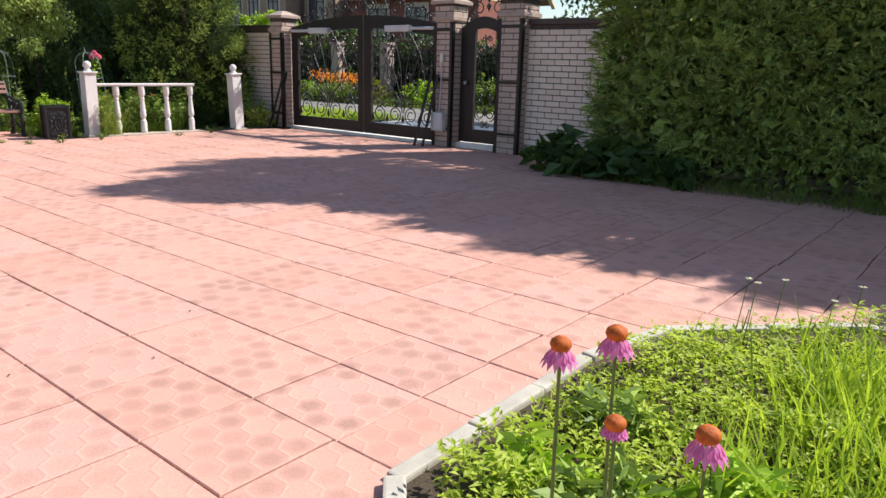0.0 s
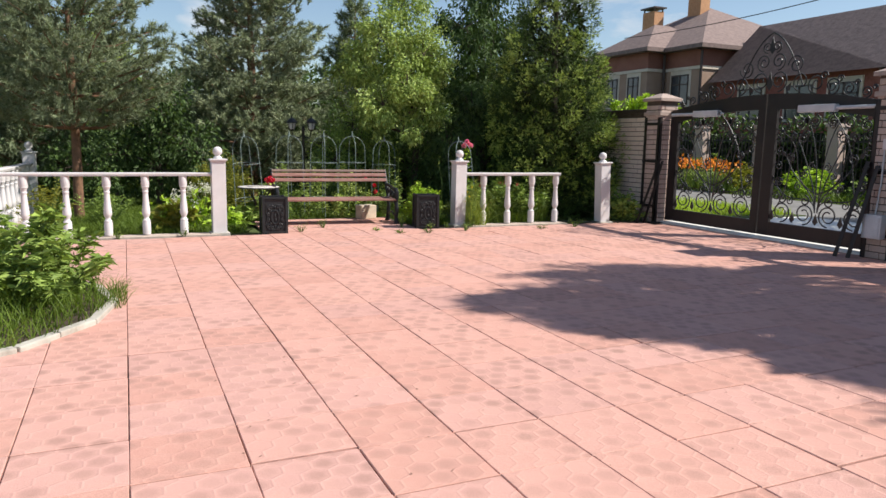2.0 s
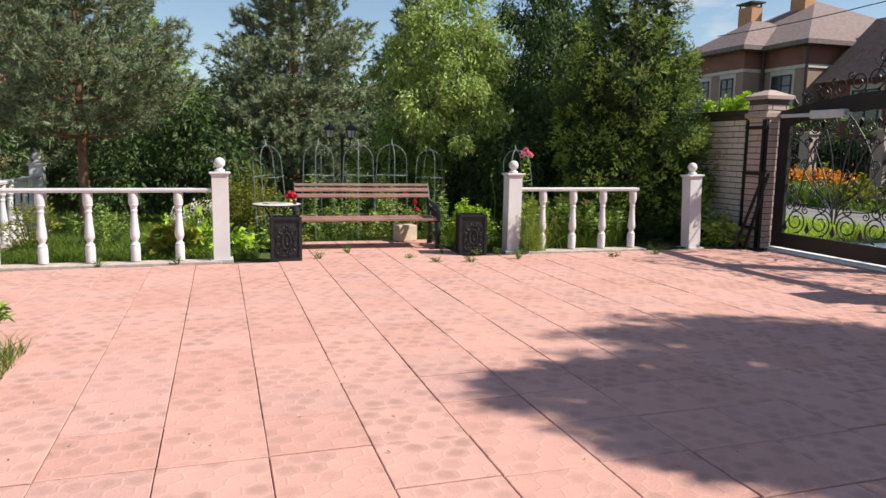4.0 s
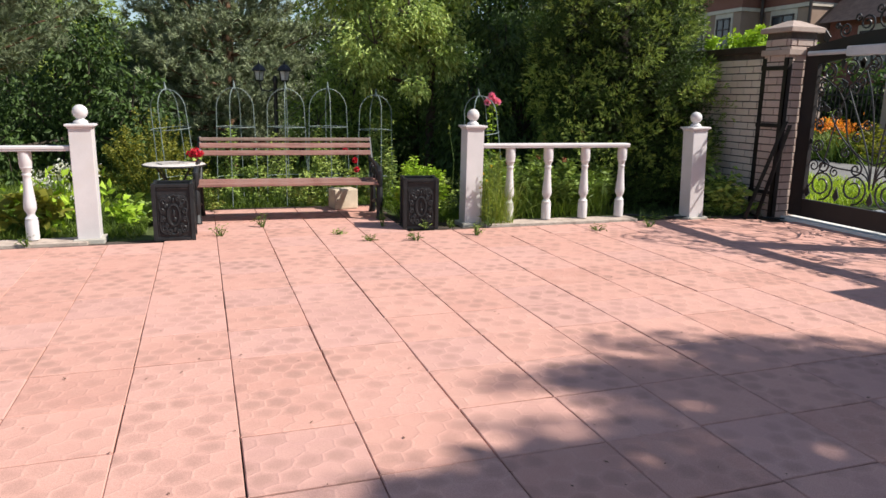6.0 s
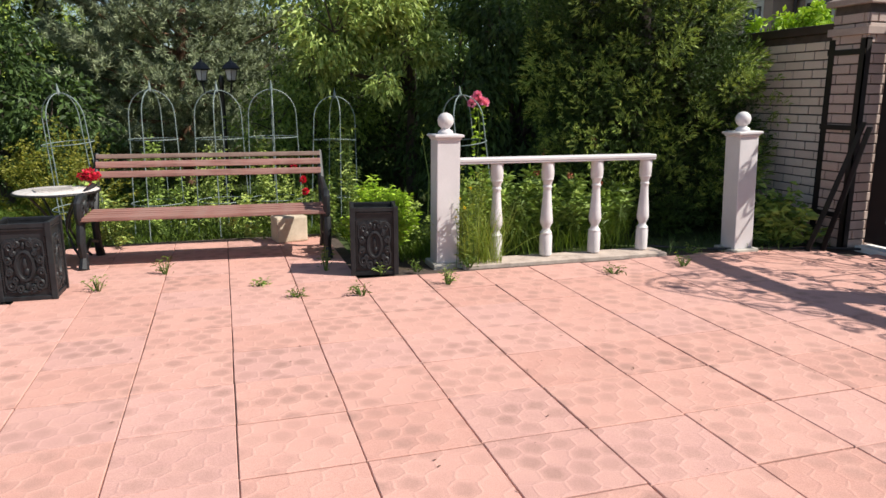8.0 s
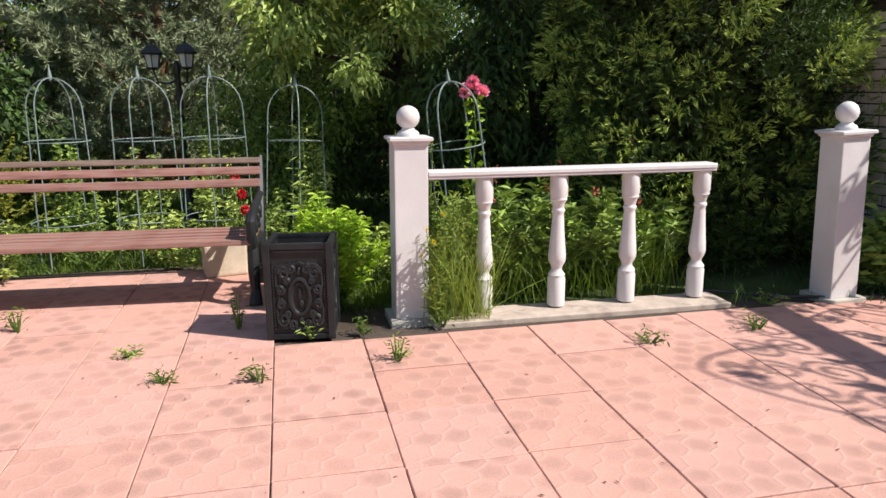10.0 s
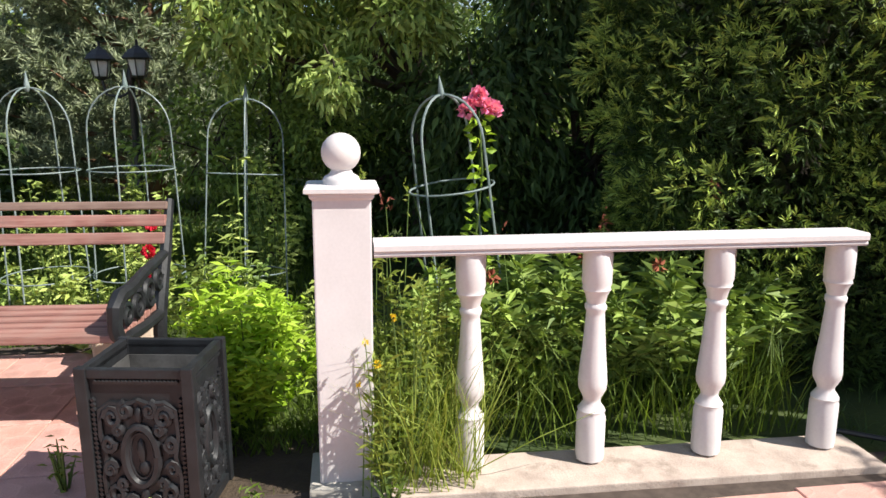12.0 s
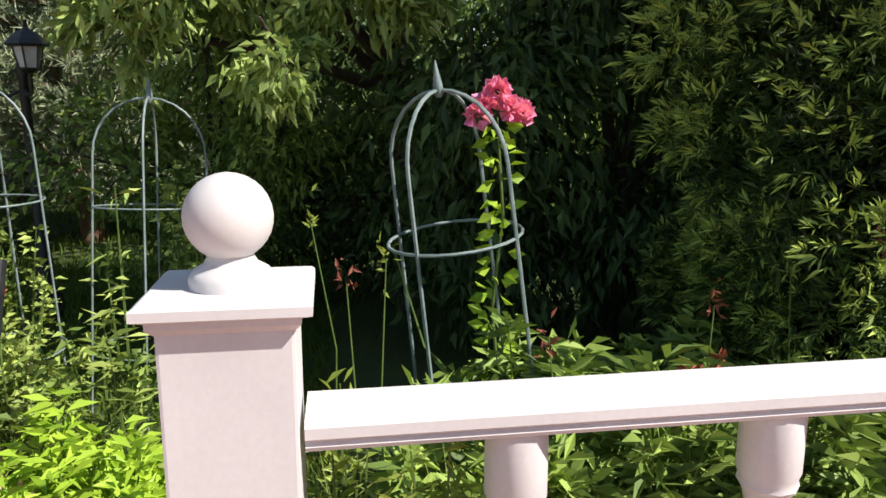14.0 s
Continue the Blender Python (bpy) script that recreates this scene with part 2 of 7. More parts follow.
    base = mix(t, 0.22, base, ramp(t, grain, [(0.3, (0.25, 0.13, 0.10)), (0.7, (0.85, 0.55, 0.45))]))
    t.links.new(base, b.inputs["Base Color"])
    b.inputs["Specular IOR Level"].default_value = 0.25
    b.inputs["Roughness"].default_value = 0.8
    h = mathn(t, "ADD", mathn(t, "MULTIPLY", groove, 1.0), mathn(t, "MULTIPLY", grain, 0.35))
    h = mathn(t, "ADD", h, mathn(t, "MULTIPLY", stain, 0.8))
    h = mathn(t, "ADD", h, mathn(t, "MULTIPLY", hexd, 1.3))
    bump(t, b, h, 0.35, 0.004)
    return m


def brick_material(name, c0, c1, c2):
    m, t, b = mat(name)
    rnd = t.nodes.new("ShaderNodeObjectInfo").outputs["Random"]
    p = world_pos(t)
    base = ramp(t, rnd, [(0.0, c0), (0.5, c1), (1.0, c2)])
    st = noise_at(t, p, 9.0, 6.0, 0.65)
    gr = noise_at(t, p, 160.0, 3.0)
    base = mix(t, ramp(t, st, [(0.5, (0, 0, 0)), (0.75, (0.16, 0.16, 0.16))]), base, (0.22, 0.165, 0.14))
    base = mix(t, 0.3, base, ramp(t, gr, [(0.3, (0.48, 0.37, 0.31)), (0.7, (0.85, 0.74, 0.66))]))
    t.links.new(base, b.inputs["Base Color"])
    b.inputs["Roughness"].default_value = 0.85
    bump(t, b, mathn(t, "ADD", st, mathn(t, "MULTIPLY", gr, 0.5)), 0.5, 0.004)
    return m


def wood_material(name, c0, c1, c2, axis=(1.5, 26.0, 26.0)):
    m, t, b = mat(name)
    p = coords(t, "Object")
    sc = vecn(t, "MULTIPLY", p, axis).outputs[0]
    gr = noise_at(t, sc, 1.6, 6.0, 0.65)
    wv = noise_at(t, p, 7.0, 3.0)
    rnd = t.nodes.new("ShaderNodeObjectInfo").outputs["Random"]
    col = ramp(t, gr, [(0.3, c0), (0.52, c1), (0.72, c2)])
    col = mix(t, ramp(t, wv, [(0.45, (0, 0, 0)), (0.75, (0.45, 0.45, 0.45))]), col, (0.34, 0.26, 0.22))
    col = mix(t, mathn(t, "MULTIPLY", rnd, 0.25), col, (0.22, 0.12, 0.09))
    t.links.new(col, b.inputs["Base Color"])
    b.inputs["Roughness"].default_value = 0.62
    bump(t, b, gr, 0.4, 0.003)
    return m


M_TILE = tile_material("salmon_slab", True)
M_TILE_FAR = tile_material("salmon_slab_far", False)
M_WHITE = plain("white_paint", (0.57, 0.54, 0.54), (0.70, 0.665, 0.665), 0.55, 3.0, 90.0, bump_s=0.2, bump_d=0.002, dirt=(0.60, 0.55, 0.52))
M_CONCRETE = plain("concrete", (0.34, 0.31, 0.27), (0.52, 0.49, 0.43), 0.85, 6.0, 120.0, bump_s=0.5, dirt=(0.25, 0.23, 0.18))
M_FOOTING = plain("pinkish_footing", (0.36, 0.28, 0.235), (0.58, 0.48, 0.41), 0.9, 9.0, 120.0, bump_s=0.8, bump_d=0.01, dirt=(0.16, 0.12, 0.09))
M_PALE = plain("pale_concrete", (0.62, 0.60, 0.57), (0.78, 0.77, 0.74), 0.85, 2.0, 80.0, bump_s=0.3)
M_STREET = plain("worn_street", (0.13, 0.125, 0.12), (0.24, 0.23, 0.22), 0.9, 2.0, 90.0, bump_s=0.5)
M_SOIL = plain("soil", (0.035, 0.025, 0.017), (0.09, 0.065, 0.042), 0.95, 5.0, 60.0, bump_s=1.0, bump_d=0.03)
M_TURF = plain("turf_ground", (0.035, 0.06, 0.015), (0.085, 0.11, 0.03), 0.95, 2.5, 40.0, bump_s=1.0, bump_d=0.03)
M_JOINT = plain("joint_sand", (0.045, 0.032, 0.026), (0.10, 0.075, 0.06), 0.95, 20.0, 200.0)
M_BLACK = plain("black_iron", (0.012, 0.011, 0.012), (0.030, 0.027, 0.027), 0.42, 6.0, 70.0, metal=0.0, bump_s=0.25, spec=0.5)
M_GATE = plain("brown_black_steel", (0.009, 0.006, 0.006), (0.022, 0.015, 0.014), 0.5, 5.0, 60.0, spec=0.5, bump_s=0.15)
M_CAST = plain("cast_iron_planter", (0.008, 0.0085, 0.0095), (0.022, 0.023, 0.026), 0.5, 14.0, 90.0, spec=0.35, bump_s=0.5, dirt=(0.022, 0.032, 0.034))
# this grey holds both dust and the sky's reflection as colour
M_CAST_IN = plain("dusty_sky_sheen_iron", (0.045, 0.044, 0.043), (0.12, 0.118, 0.115), 0.55, 9.0, 90.0, bump_s=0.4)
M_BRICK = brick_material("cream_pink_brick", (0.82, 0.68, 0.58), (0.87, 0.745, 0.65), (0.79, 0.63, 0.54))
M_BRICK_P = brick_material("pillar_brick", (0.40, 0.285, 0.24), (0.46, 0.345, 0.295), (0.34, 0.235, 0.20))
M_MORTAR = plain("dark_mortar", (0.06, 0.045, 0.04), (0.12, 0.095, 0.08), 0.9, 12.0, 150.0)
M_CAPSTONE = plain("cap_stone", (0.33, 0.25, 0.215), (0.47, 0.37, 0.32), 0.8, 8.0, 90.0)
M_CAPTIN = plain("brown_tin", (0.05, 0.033, 0.029), (0.085, 0.06, 0.052), 0.45, 5.0, 60.0)
M_WOOD = wood_material("bench_wood", (0.13, 0.05, 0.04), (0.33, 0.155, 0.125), (0.44, 0.25, 0.21), (26.0, 1.5, 26.0))
M_WOOD_OLD = wood_material("grey_wood", (0.10, 0.07, 0.055), (0.21, 0.145, 0.115), (0.32, 0.24, 0.19), (26.0, 1.5, 26.0))
M_GREENIRON = plain("green_grey_wire", (0.10, 0.15, 0.14), (0.28, 0.33, 0.32), 0.5, 12.0, 80.0, metal=0.0, spec=0.5)
M_BARK_PINE = plain("pine_bark", (0.10, 0.055, 0.032), (0.27, 0.145, 0.085), 0.9, 9.0, 45.0, bump_s=1.0, bump_d=0.02)
M_BARK = plain("dark_bark", (0.045, 0.035, 0.026), (0.11, 0.085, 0.065), 0.95, 9.0, 45.0, bump_s=1.0, bump_d=0.02)
# dark body, bright tips: new growth, plus shade and sun put into colour
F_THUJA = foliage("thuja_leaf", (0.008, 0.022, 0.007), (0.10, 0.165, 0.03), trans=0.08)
F_TIP = foliage("thuja_lit_tip", (0.06, 0.125, 0.022), (0.50, 0.61, 0.12), trans=0.08)
# near-black leaf colour: shade inside the crowns put into the paint
F_INNER = foliage("shaded_inner_foliage", (0.010, 0.016, 0.006), (0.04, 0.05, 0.016), trans=0.1)
F_COVER = foliage("low_cover_leaf", (0.26, 0.38, 0.03), (0.60, 0.70, 0.10), trans=0.5)
F_HEDGE = foliage("hedge_leaf", (0.022, 0.050, 0.014), (0.48, 0.61, 0.16), trans=0.15)
F_PINE = foliage("pine_needle", (0.016, 0.032, 0.017), (0.46, 0.52, 0.30), trans=0.08)
F_PINE_B = foliage("light_pine_needle", (0.045, 0.068, 0.038), (0.33, 0.39, 0.22), trans=0.2)
F_APPLE = foliage("willowy_leaf", (0.08, 0.15, 0.028), (0.54, 0.66, 0.19), trans=0.25)
# dark leaf colour; on garden bushes and wall grass it includes shade
F_DARK = foliage("dark_shaded_leaf", (0.016, 0.036, 0.012), (0.13, 0.21, 0.06), trans=0.3)
F_BUSH = foliage("bush_leaf", (0.045, 0.095, 0.018), (0.40, 0.53, 0.12), (0.16, 0.15, 0.04), trans=0.22)
F_ROSE = foliage("rose_leaf", (0.11, 0.18, 0.03), (0.56, 0.66, 0.18), trans=0.25)
F_LIME = foliage("lime_leaf", (0.20, 0.35, 0.022), (0.50, 0.68, 0.07), trans=0.3)
F_YELLOW = foliage("golden_leaf", (0.13, 0.16, 0.02), (0.36, 0.34, 0.06), trans=0.4)
F_GRASS = foliage("grass_blade", (0.05, 0.10, 0.012), (0.19, 0.27, 0.04), (0.38, 0.33, 0.14), trans=0.4)
F_GRASS_B = foliage("bright_grass", (0.20, 0.34, 0.025), (0.52, 0.64, 0.08), trans=0.5)
F_STRAW = foliage("seeding_grass", (0.14, 0.22, 0.03), (0.40, 0.46, 0.10), trans=0.4)
F_HOSTA = foliage("hosta_leaf", (0.035, 0.075, 0.02), (0.10, 0.17, 0.05), rough=0.4)
F_WHITE = foliage("white_petal", (0.6, 0.6, 0.52), (0.85, 0.85, 0.80))
F_PINK = foliage("pink_petal", (0.82, 0.17, 0.40), (0.97, 0.42, 0.62))
F_CONE_PETAL = foliage("mauve_petal", (0.60, 0.13, 0.42), (0.80, 0.30, 0.60))
F_RED = foliage("red_petal", (0.5, 0.01, 0.03), (0.75, 0.03, 0.07))
F_ORANGE = foliage("orange_petal", (0.75, 0.20, 0.02), (0.9, 0.36, 0.05))
M_CONE = plain("flower_cone", (0.20, 0.035, 0.006), (0.66, 0.15, 0.01), 0.7, 60.0, 300.0, bump_s=1.0)
M_STEM = plain("green_stem", (0.06, 0.11, 0.02), (0.13, 0.19, 0.04), 0.6, 20.0, 90.0)

# ---- ground, road, beds ----
def polygon(name, pts, z, material, label, category, cut=0.0):
    bm = bmesh.new()
    bm.faces.new([bm.verts.new((x, y, z)) for x, y in pts])
    return solid(name, bm, material, label, category, kind="structure")


bm = bmesh.new()
box(bm, -2500, 2500, -2500, 2500, -0.4, -0.045)
solid("ground", bm, M_TURF, "grassy earth that reaches the horizon", "ground", kind="structure")
polygon("paving_bed", [(-13.1, -7), (6, -7), (6, 10.6), (-13.1, 10.6), (-13.1, 5.12), (-15.0, 5.12), (-15.0, 2.5), (-13.1, 2.5)], -0.022, M_JOINT, "dark sand under the paving slabs", "ground")
polygon("driveway", [(-12.9, 10.62), (-6.6, 10.62), (-6.0, 14.2), (-15.5, 14.2)], -0.03, M_PALE, "pale sunlit concrete driveway outside the gate", "driveway")
polygon("road", [(-45, 14.2), (30, 14.2), (30, 18.2), (-45, 18.2)], -0.034, M_STREET, "grey worn street outside the gate", "road")

BED_L = [(x + 0.10, y - 0.06) for x, y in [(-7.0, -5), (-7.0, -1.2), (-7.15, -0.55), (-7.42, -0.12), (-8.05, 0.32), (-8.75, 0.47), (-9.4, 0.33), (-10.2, -0.15), (-11.1, -0.72), (-11.7, -1.3), (-11.9, -5)]]
BED_R = [(-1.55, 1.45), (-1.57, 2.86), (-1.43, 3.50), (-0.60, 4.34), (0.6, 4.6), (4.0, 4.95), (4.0, 0.6), (-0.1, 0.55), (-0.95, 0.82)]
BED_R_IN = [(-1.40, 1.50), (-1.43, 2.84), (-1.30, 3.42), (-0.55, 4.18), (0.6, 4.45), (4.0, 4.8), (4.0, 0.7), (-0.1, 0.68), (-0.88, 0.95)]


def inside(p, poly):
    hit = False
    for (x0, y0), (x1, y1) in zip(poly, poly[1:] + poly[:1]):
        if (y0 > p[1]) != (y1 > p[1]) and p[0] < (x1 - x0) * (p[1] - y0) / (y1 - y0) + x0:
            hit = not hit
    return hit


def kerb(pts, label):
    """A low concrete edging of separate stones along a line."""
    ob = thing("kerb", pose(0, 0, 0), label, "kerb", kind="structure")
    g = rng(5)
    for (x0, y0), (x1, y1) in zip(pts, pts[1:]):
        n = max(1, round(math.hypot(x1 - x0, y1 - y0) / 0.5))
        for k in range(n):
            a, b = k / n, (k + 1) / n
            p, q = Vector((x0 + (x1 - x0) * a, y0 + (y1 - y0) * a, 0)), Vector((x0 + (x1 - x0) * b, y0 + (y1 - y0) * b, 0))
            d = (q - p).length
            bm = bmesh.new()
            box(bm, 0, d - 0.006, -0.04, 0.04, -0.1, 0.035 + g.uniform(-0.006, 0.008), 0.012)
            st = part("kerb_stone", bm, M_CONCRETE, ob)
            st.matrix_basis = Matrix.Translation(p) @ Matrix.Rotation(math.atan2(q.y - p.y, q.x - p.x) + g.uniform(-0.01, 0.01), 4, "Z")


polygon("flower_bed", BED_L, 0.004, M_SOIL, "soil of the rounded planting bed", "soil")
polygon("flower_bed", BED_R, 0.004, M_SOIL, "soil of the corner planting bed", "soil")
polygon("flower_bed", [(-13.6, 5.14), (-13.1, 5.14), (-13.1, 5.72), (-13.6, 5.72)], -0.028, M_SOIL, "dry soil between the planter and the white post", "soil")
kerb(BED_L, "grey concrete edging of a rounded bed")
kerb(BED_R[-1:] + BED_R[:6], "grey concrete edging of the corner bed")


# ---- brick walls and pillars ----
GX = 0.04
BRICKS = {}


def brick_mesh(w, h, d, material):
    key = (round(w, 3), round(h, 3), round(d, 3), material.name)
    if key not in BRICKS:
        bm = bmesh.new()
        box(bm, -w / 2, w / 2, -d / 2, d / 2, -h / 2, h / 2)
        top = [e for e in bm.edges]
        bmesh.ops.bevel(bm, geom=top, offset=0.004, segments=1, affect="EDGES")
        BRICKS[key] = finish("brick", bm, material)
    return BRICKS[key]


def brick_face(parent, origin, along, out, length, height, material, pitch=0.262, course=0.092, g=None, z0=0.0, bond=0.5, only=None):
    """Lays bricks on one face: origin is the face's lower corner, along its run, out its outward normal."""
    along, out = Vector(along), Vector(out)
    rows = int(height / course)
    rot = Matrix((along, -out, (0, 0, 1))).transposed().to_4x4()
    for r in range(rows):
        s = -bond * pitch if r % 2 else 0.0
        while s < length - 0.02:
            a, b = max(s, 0.0), min(s + pitch, length)
            s += pitch
            if b - a < 0.05:
                continue
            w = b - a - 0.012
            me = brick_mesh(w, course - 0.013, 0.06, material)
            c = Vector(origin) + along * (a + b) / 2 + out * (-0.022 + g.uniform(-0.002, 0.003)) + Vector((0, 0, z0 + (r + 0.5) * course))
            part_mesh("brick", me, parent, m=Matrix.Translation(c) @ rot @ Matrix.Rotation(g.uniform(-0.006, 0.006), 4, "Y"))


def brick_wall(name, x0, x1, face_y, lay0, lay1, label):
    g = rng(11)
    w = thing(name, pose(0, 0, 0), label, "wall", kind="structure")
    bm = bmesh.new()
    box(bm, x0, x1, face_y + 0.002, face_y + 0.25, -0.1, 2.07)
    part("wall_core", bm, M_MORTAR, w)
    bm = bmesh.new()
    box(bm, x0, x1, face_y - 0.03, face_y + 0.28, -0.1, 0.16, 0.008)
    part("plinth", bm, M_CAPSTONE, w, "grey stone plinth")
    bm = bmesh.new()
    box(bm, x0, x1, face_y - 0.05, face_y + 0.30, 2.07, 2.16, 0.01)
    part("coping", bm, M_CAPTIN, w, "brown tin coping")
    brick_face(w, (lay0, face_y, 0), (1, 0, 0), (0, -1, 0), lay1 - lay0, 1.92, M_BRICK, g=g, z0=0.16)
    return w


brick_wall("wall_west", -19.0, -13.06, 9.92, -15.0, -13.06, "cream pink brick garden wall beside the gate")
brick_wall("wall_east", -6.60, 9.0, 9.92, -6.60, -3.9, "cream pink brick wall running behind the hedge")


def pillar(x0, x1, y0, y1, h, label, tin=False, straps=True, seed=1):
    g = rng(seed)
    p = thing("gate_pillar", pose(GX, 0, 0), label, "pillar", "pillars of the gate")
    bm = bmesh.new()
    box(bm, x0 + 0.004, x1 - 0.004, y0 + 0.004, y1 - 0.004, -0.05, h)
    part("pillar_core", bm, M_MORTAR, p)
    w, d = x1 - x0, y1 - y0
    brick_face(p, (x0, y0, 0.0), (1, 0, 0), (0, -1, 0), w, h, M_BRICK_P, w / 1.6, 0.092, g, bond=0.62)
    brick_face(p, (x0, y1, 0.0), (0, -1, 0), (-1, 0, 0), d, h, M_BRICK_P, d / 1.6, 0.092, g, bond=0.4)
    brick_face(p, (x1, y0, 0.0), (0, 1, 0), (1, 0, 0), d, h, M_BRICK_P, d / 1.6, 0.092, g, bond=0.62)
    bm = bmesh.new()
    e = 0.035
    box(bm, x0 - e, x1 + e, y0 - e, y1 + e, h - 0.27, h - 0.2, 0.006)
    part("band", bm, M_CAPSTONE, p, "projecting stone band")
    bm = bmesh.new()
    e = 0.06
    box(bm, x0 - e, x1 + e, y0 - e, y1 + e, h, h + 0.055, 0.006)
    cx, cy = (x0 + x1) / 2, (y0 + y1) / 2
    b0 = [bm.verts.new((x, y, h + 0.055)) for x, y in ((x0 - e, y0 - e), (x1 + e, y0 - e), (x1 + e, y1 + e), (x0 - e, y1 + e))]
    t0 = [bm.verts.new((cx + sx * 0.05, cy + sy * 0.05, h + 0.15)) for sx, sy in ((-1, -1), (1, -1), (1, 1), (-1, 1))]
    for k in range(4):
        bm.faces.new((b0[k], b0[(k + 1) % 4], t0[(k + 1) % 4], t0[k]))
    bm.faces.new(t0)
    part("pillar_cap", bm, M_CAPTIN if tin else M_CAPSTONE, p, "hipped cap")
    if straps:
        for sx in (x0, x1):
            bm = bmesh.new()
            s = 1 if sx == x0 else -1
            box(bm, min(sx - s * 0.012, sx + s * 0.055), max(sx - s * 0.012, sx + s * 0.055), y0 - 0.016, y0 - 0.004, 0.0, h - 0.3)
            box(bm, min(sx - s * 0.012, sx), max(sx - s * 0.012, sx), y0 - 0.016, y0 + 0.05, 0.0, h - 0.3)
            part("corner_iron", bm, M_GATE, p, "dark steel corner angle")
        for z in (0.32, 1.16, h - 0.42):
            bm = bmesh.new()
            box(bm, x0 - 0.015, x1 + 0.015, y0 - 0.022, y0 - 0.016, z - 0.025, z + 0.025)
            box(bm, x0 - 0.022, x0 - 0.014, y0 - 0.02, y1, z - 0.025, z + 0.025)
            part("strap", bm, M_GATE, p, "flat steel strap")
    return p


pillar(-13.06, -12.66, 9.72, 10.12, 2.28, "brick gate pillar clad with dark steel straps", seed=2)
pillar(-8.44, -8.04, 9.72, 10.12, 2.42, "brick gate pillar between gate and wicket", seed=3)
pillar(-7.08, -6.62, 9.72, 10.18, 2.46, "brick pillar with a brown tin cap beside the wicket", tin=True, seed=4)

# ---- the double gate and the wicket ----
GY = 9.97


def bars(name, lines, r, parent, label="", material=None):
    for pts in lines:
        bm = bmesh.new()
        tube(bm, pts, r, 5)
        part(name, bm, material or M_BLACK, parent, label, smooth=True)


def leaf_plate(bm, x, z, h, w, y, lean=0.0):
    """A small forged leaf or arrow."""
    ca, sa = math.cos(lean), math.sin(lean)
    prof = [(0, 0), (0.5, 0.3), (0.32, 0.55), (0, 1), (-0.32, 0.55), (-0.5, 0.3)]
    fr = [bm.verts.new((x + u * w * ca - v * h * sa, y - 0.006, z + u * w * sa + v * h * ca)) for u, v in prof]
    bk = [bm.verts.new((v.co.x, y + 0.006, v.co.z)) for v in fr]
    bm.faces.new(fr)
    bm.faces.new(bk[::-1])
    for k in range(6):
        bm.faces.new((fr[k], bk[k], bk[(k + 1) % 6], fr[(k + 1) % 6]))


def top_z(x):
    """The arched top of the double gate."""
    u = (x + 10.5) / 2.1
    return 2.30 - 0.20 * u * u


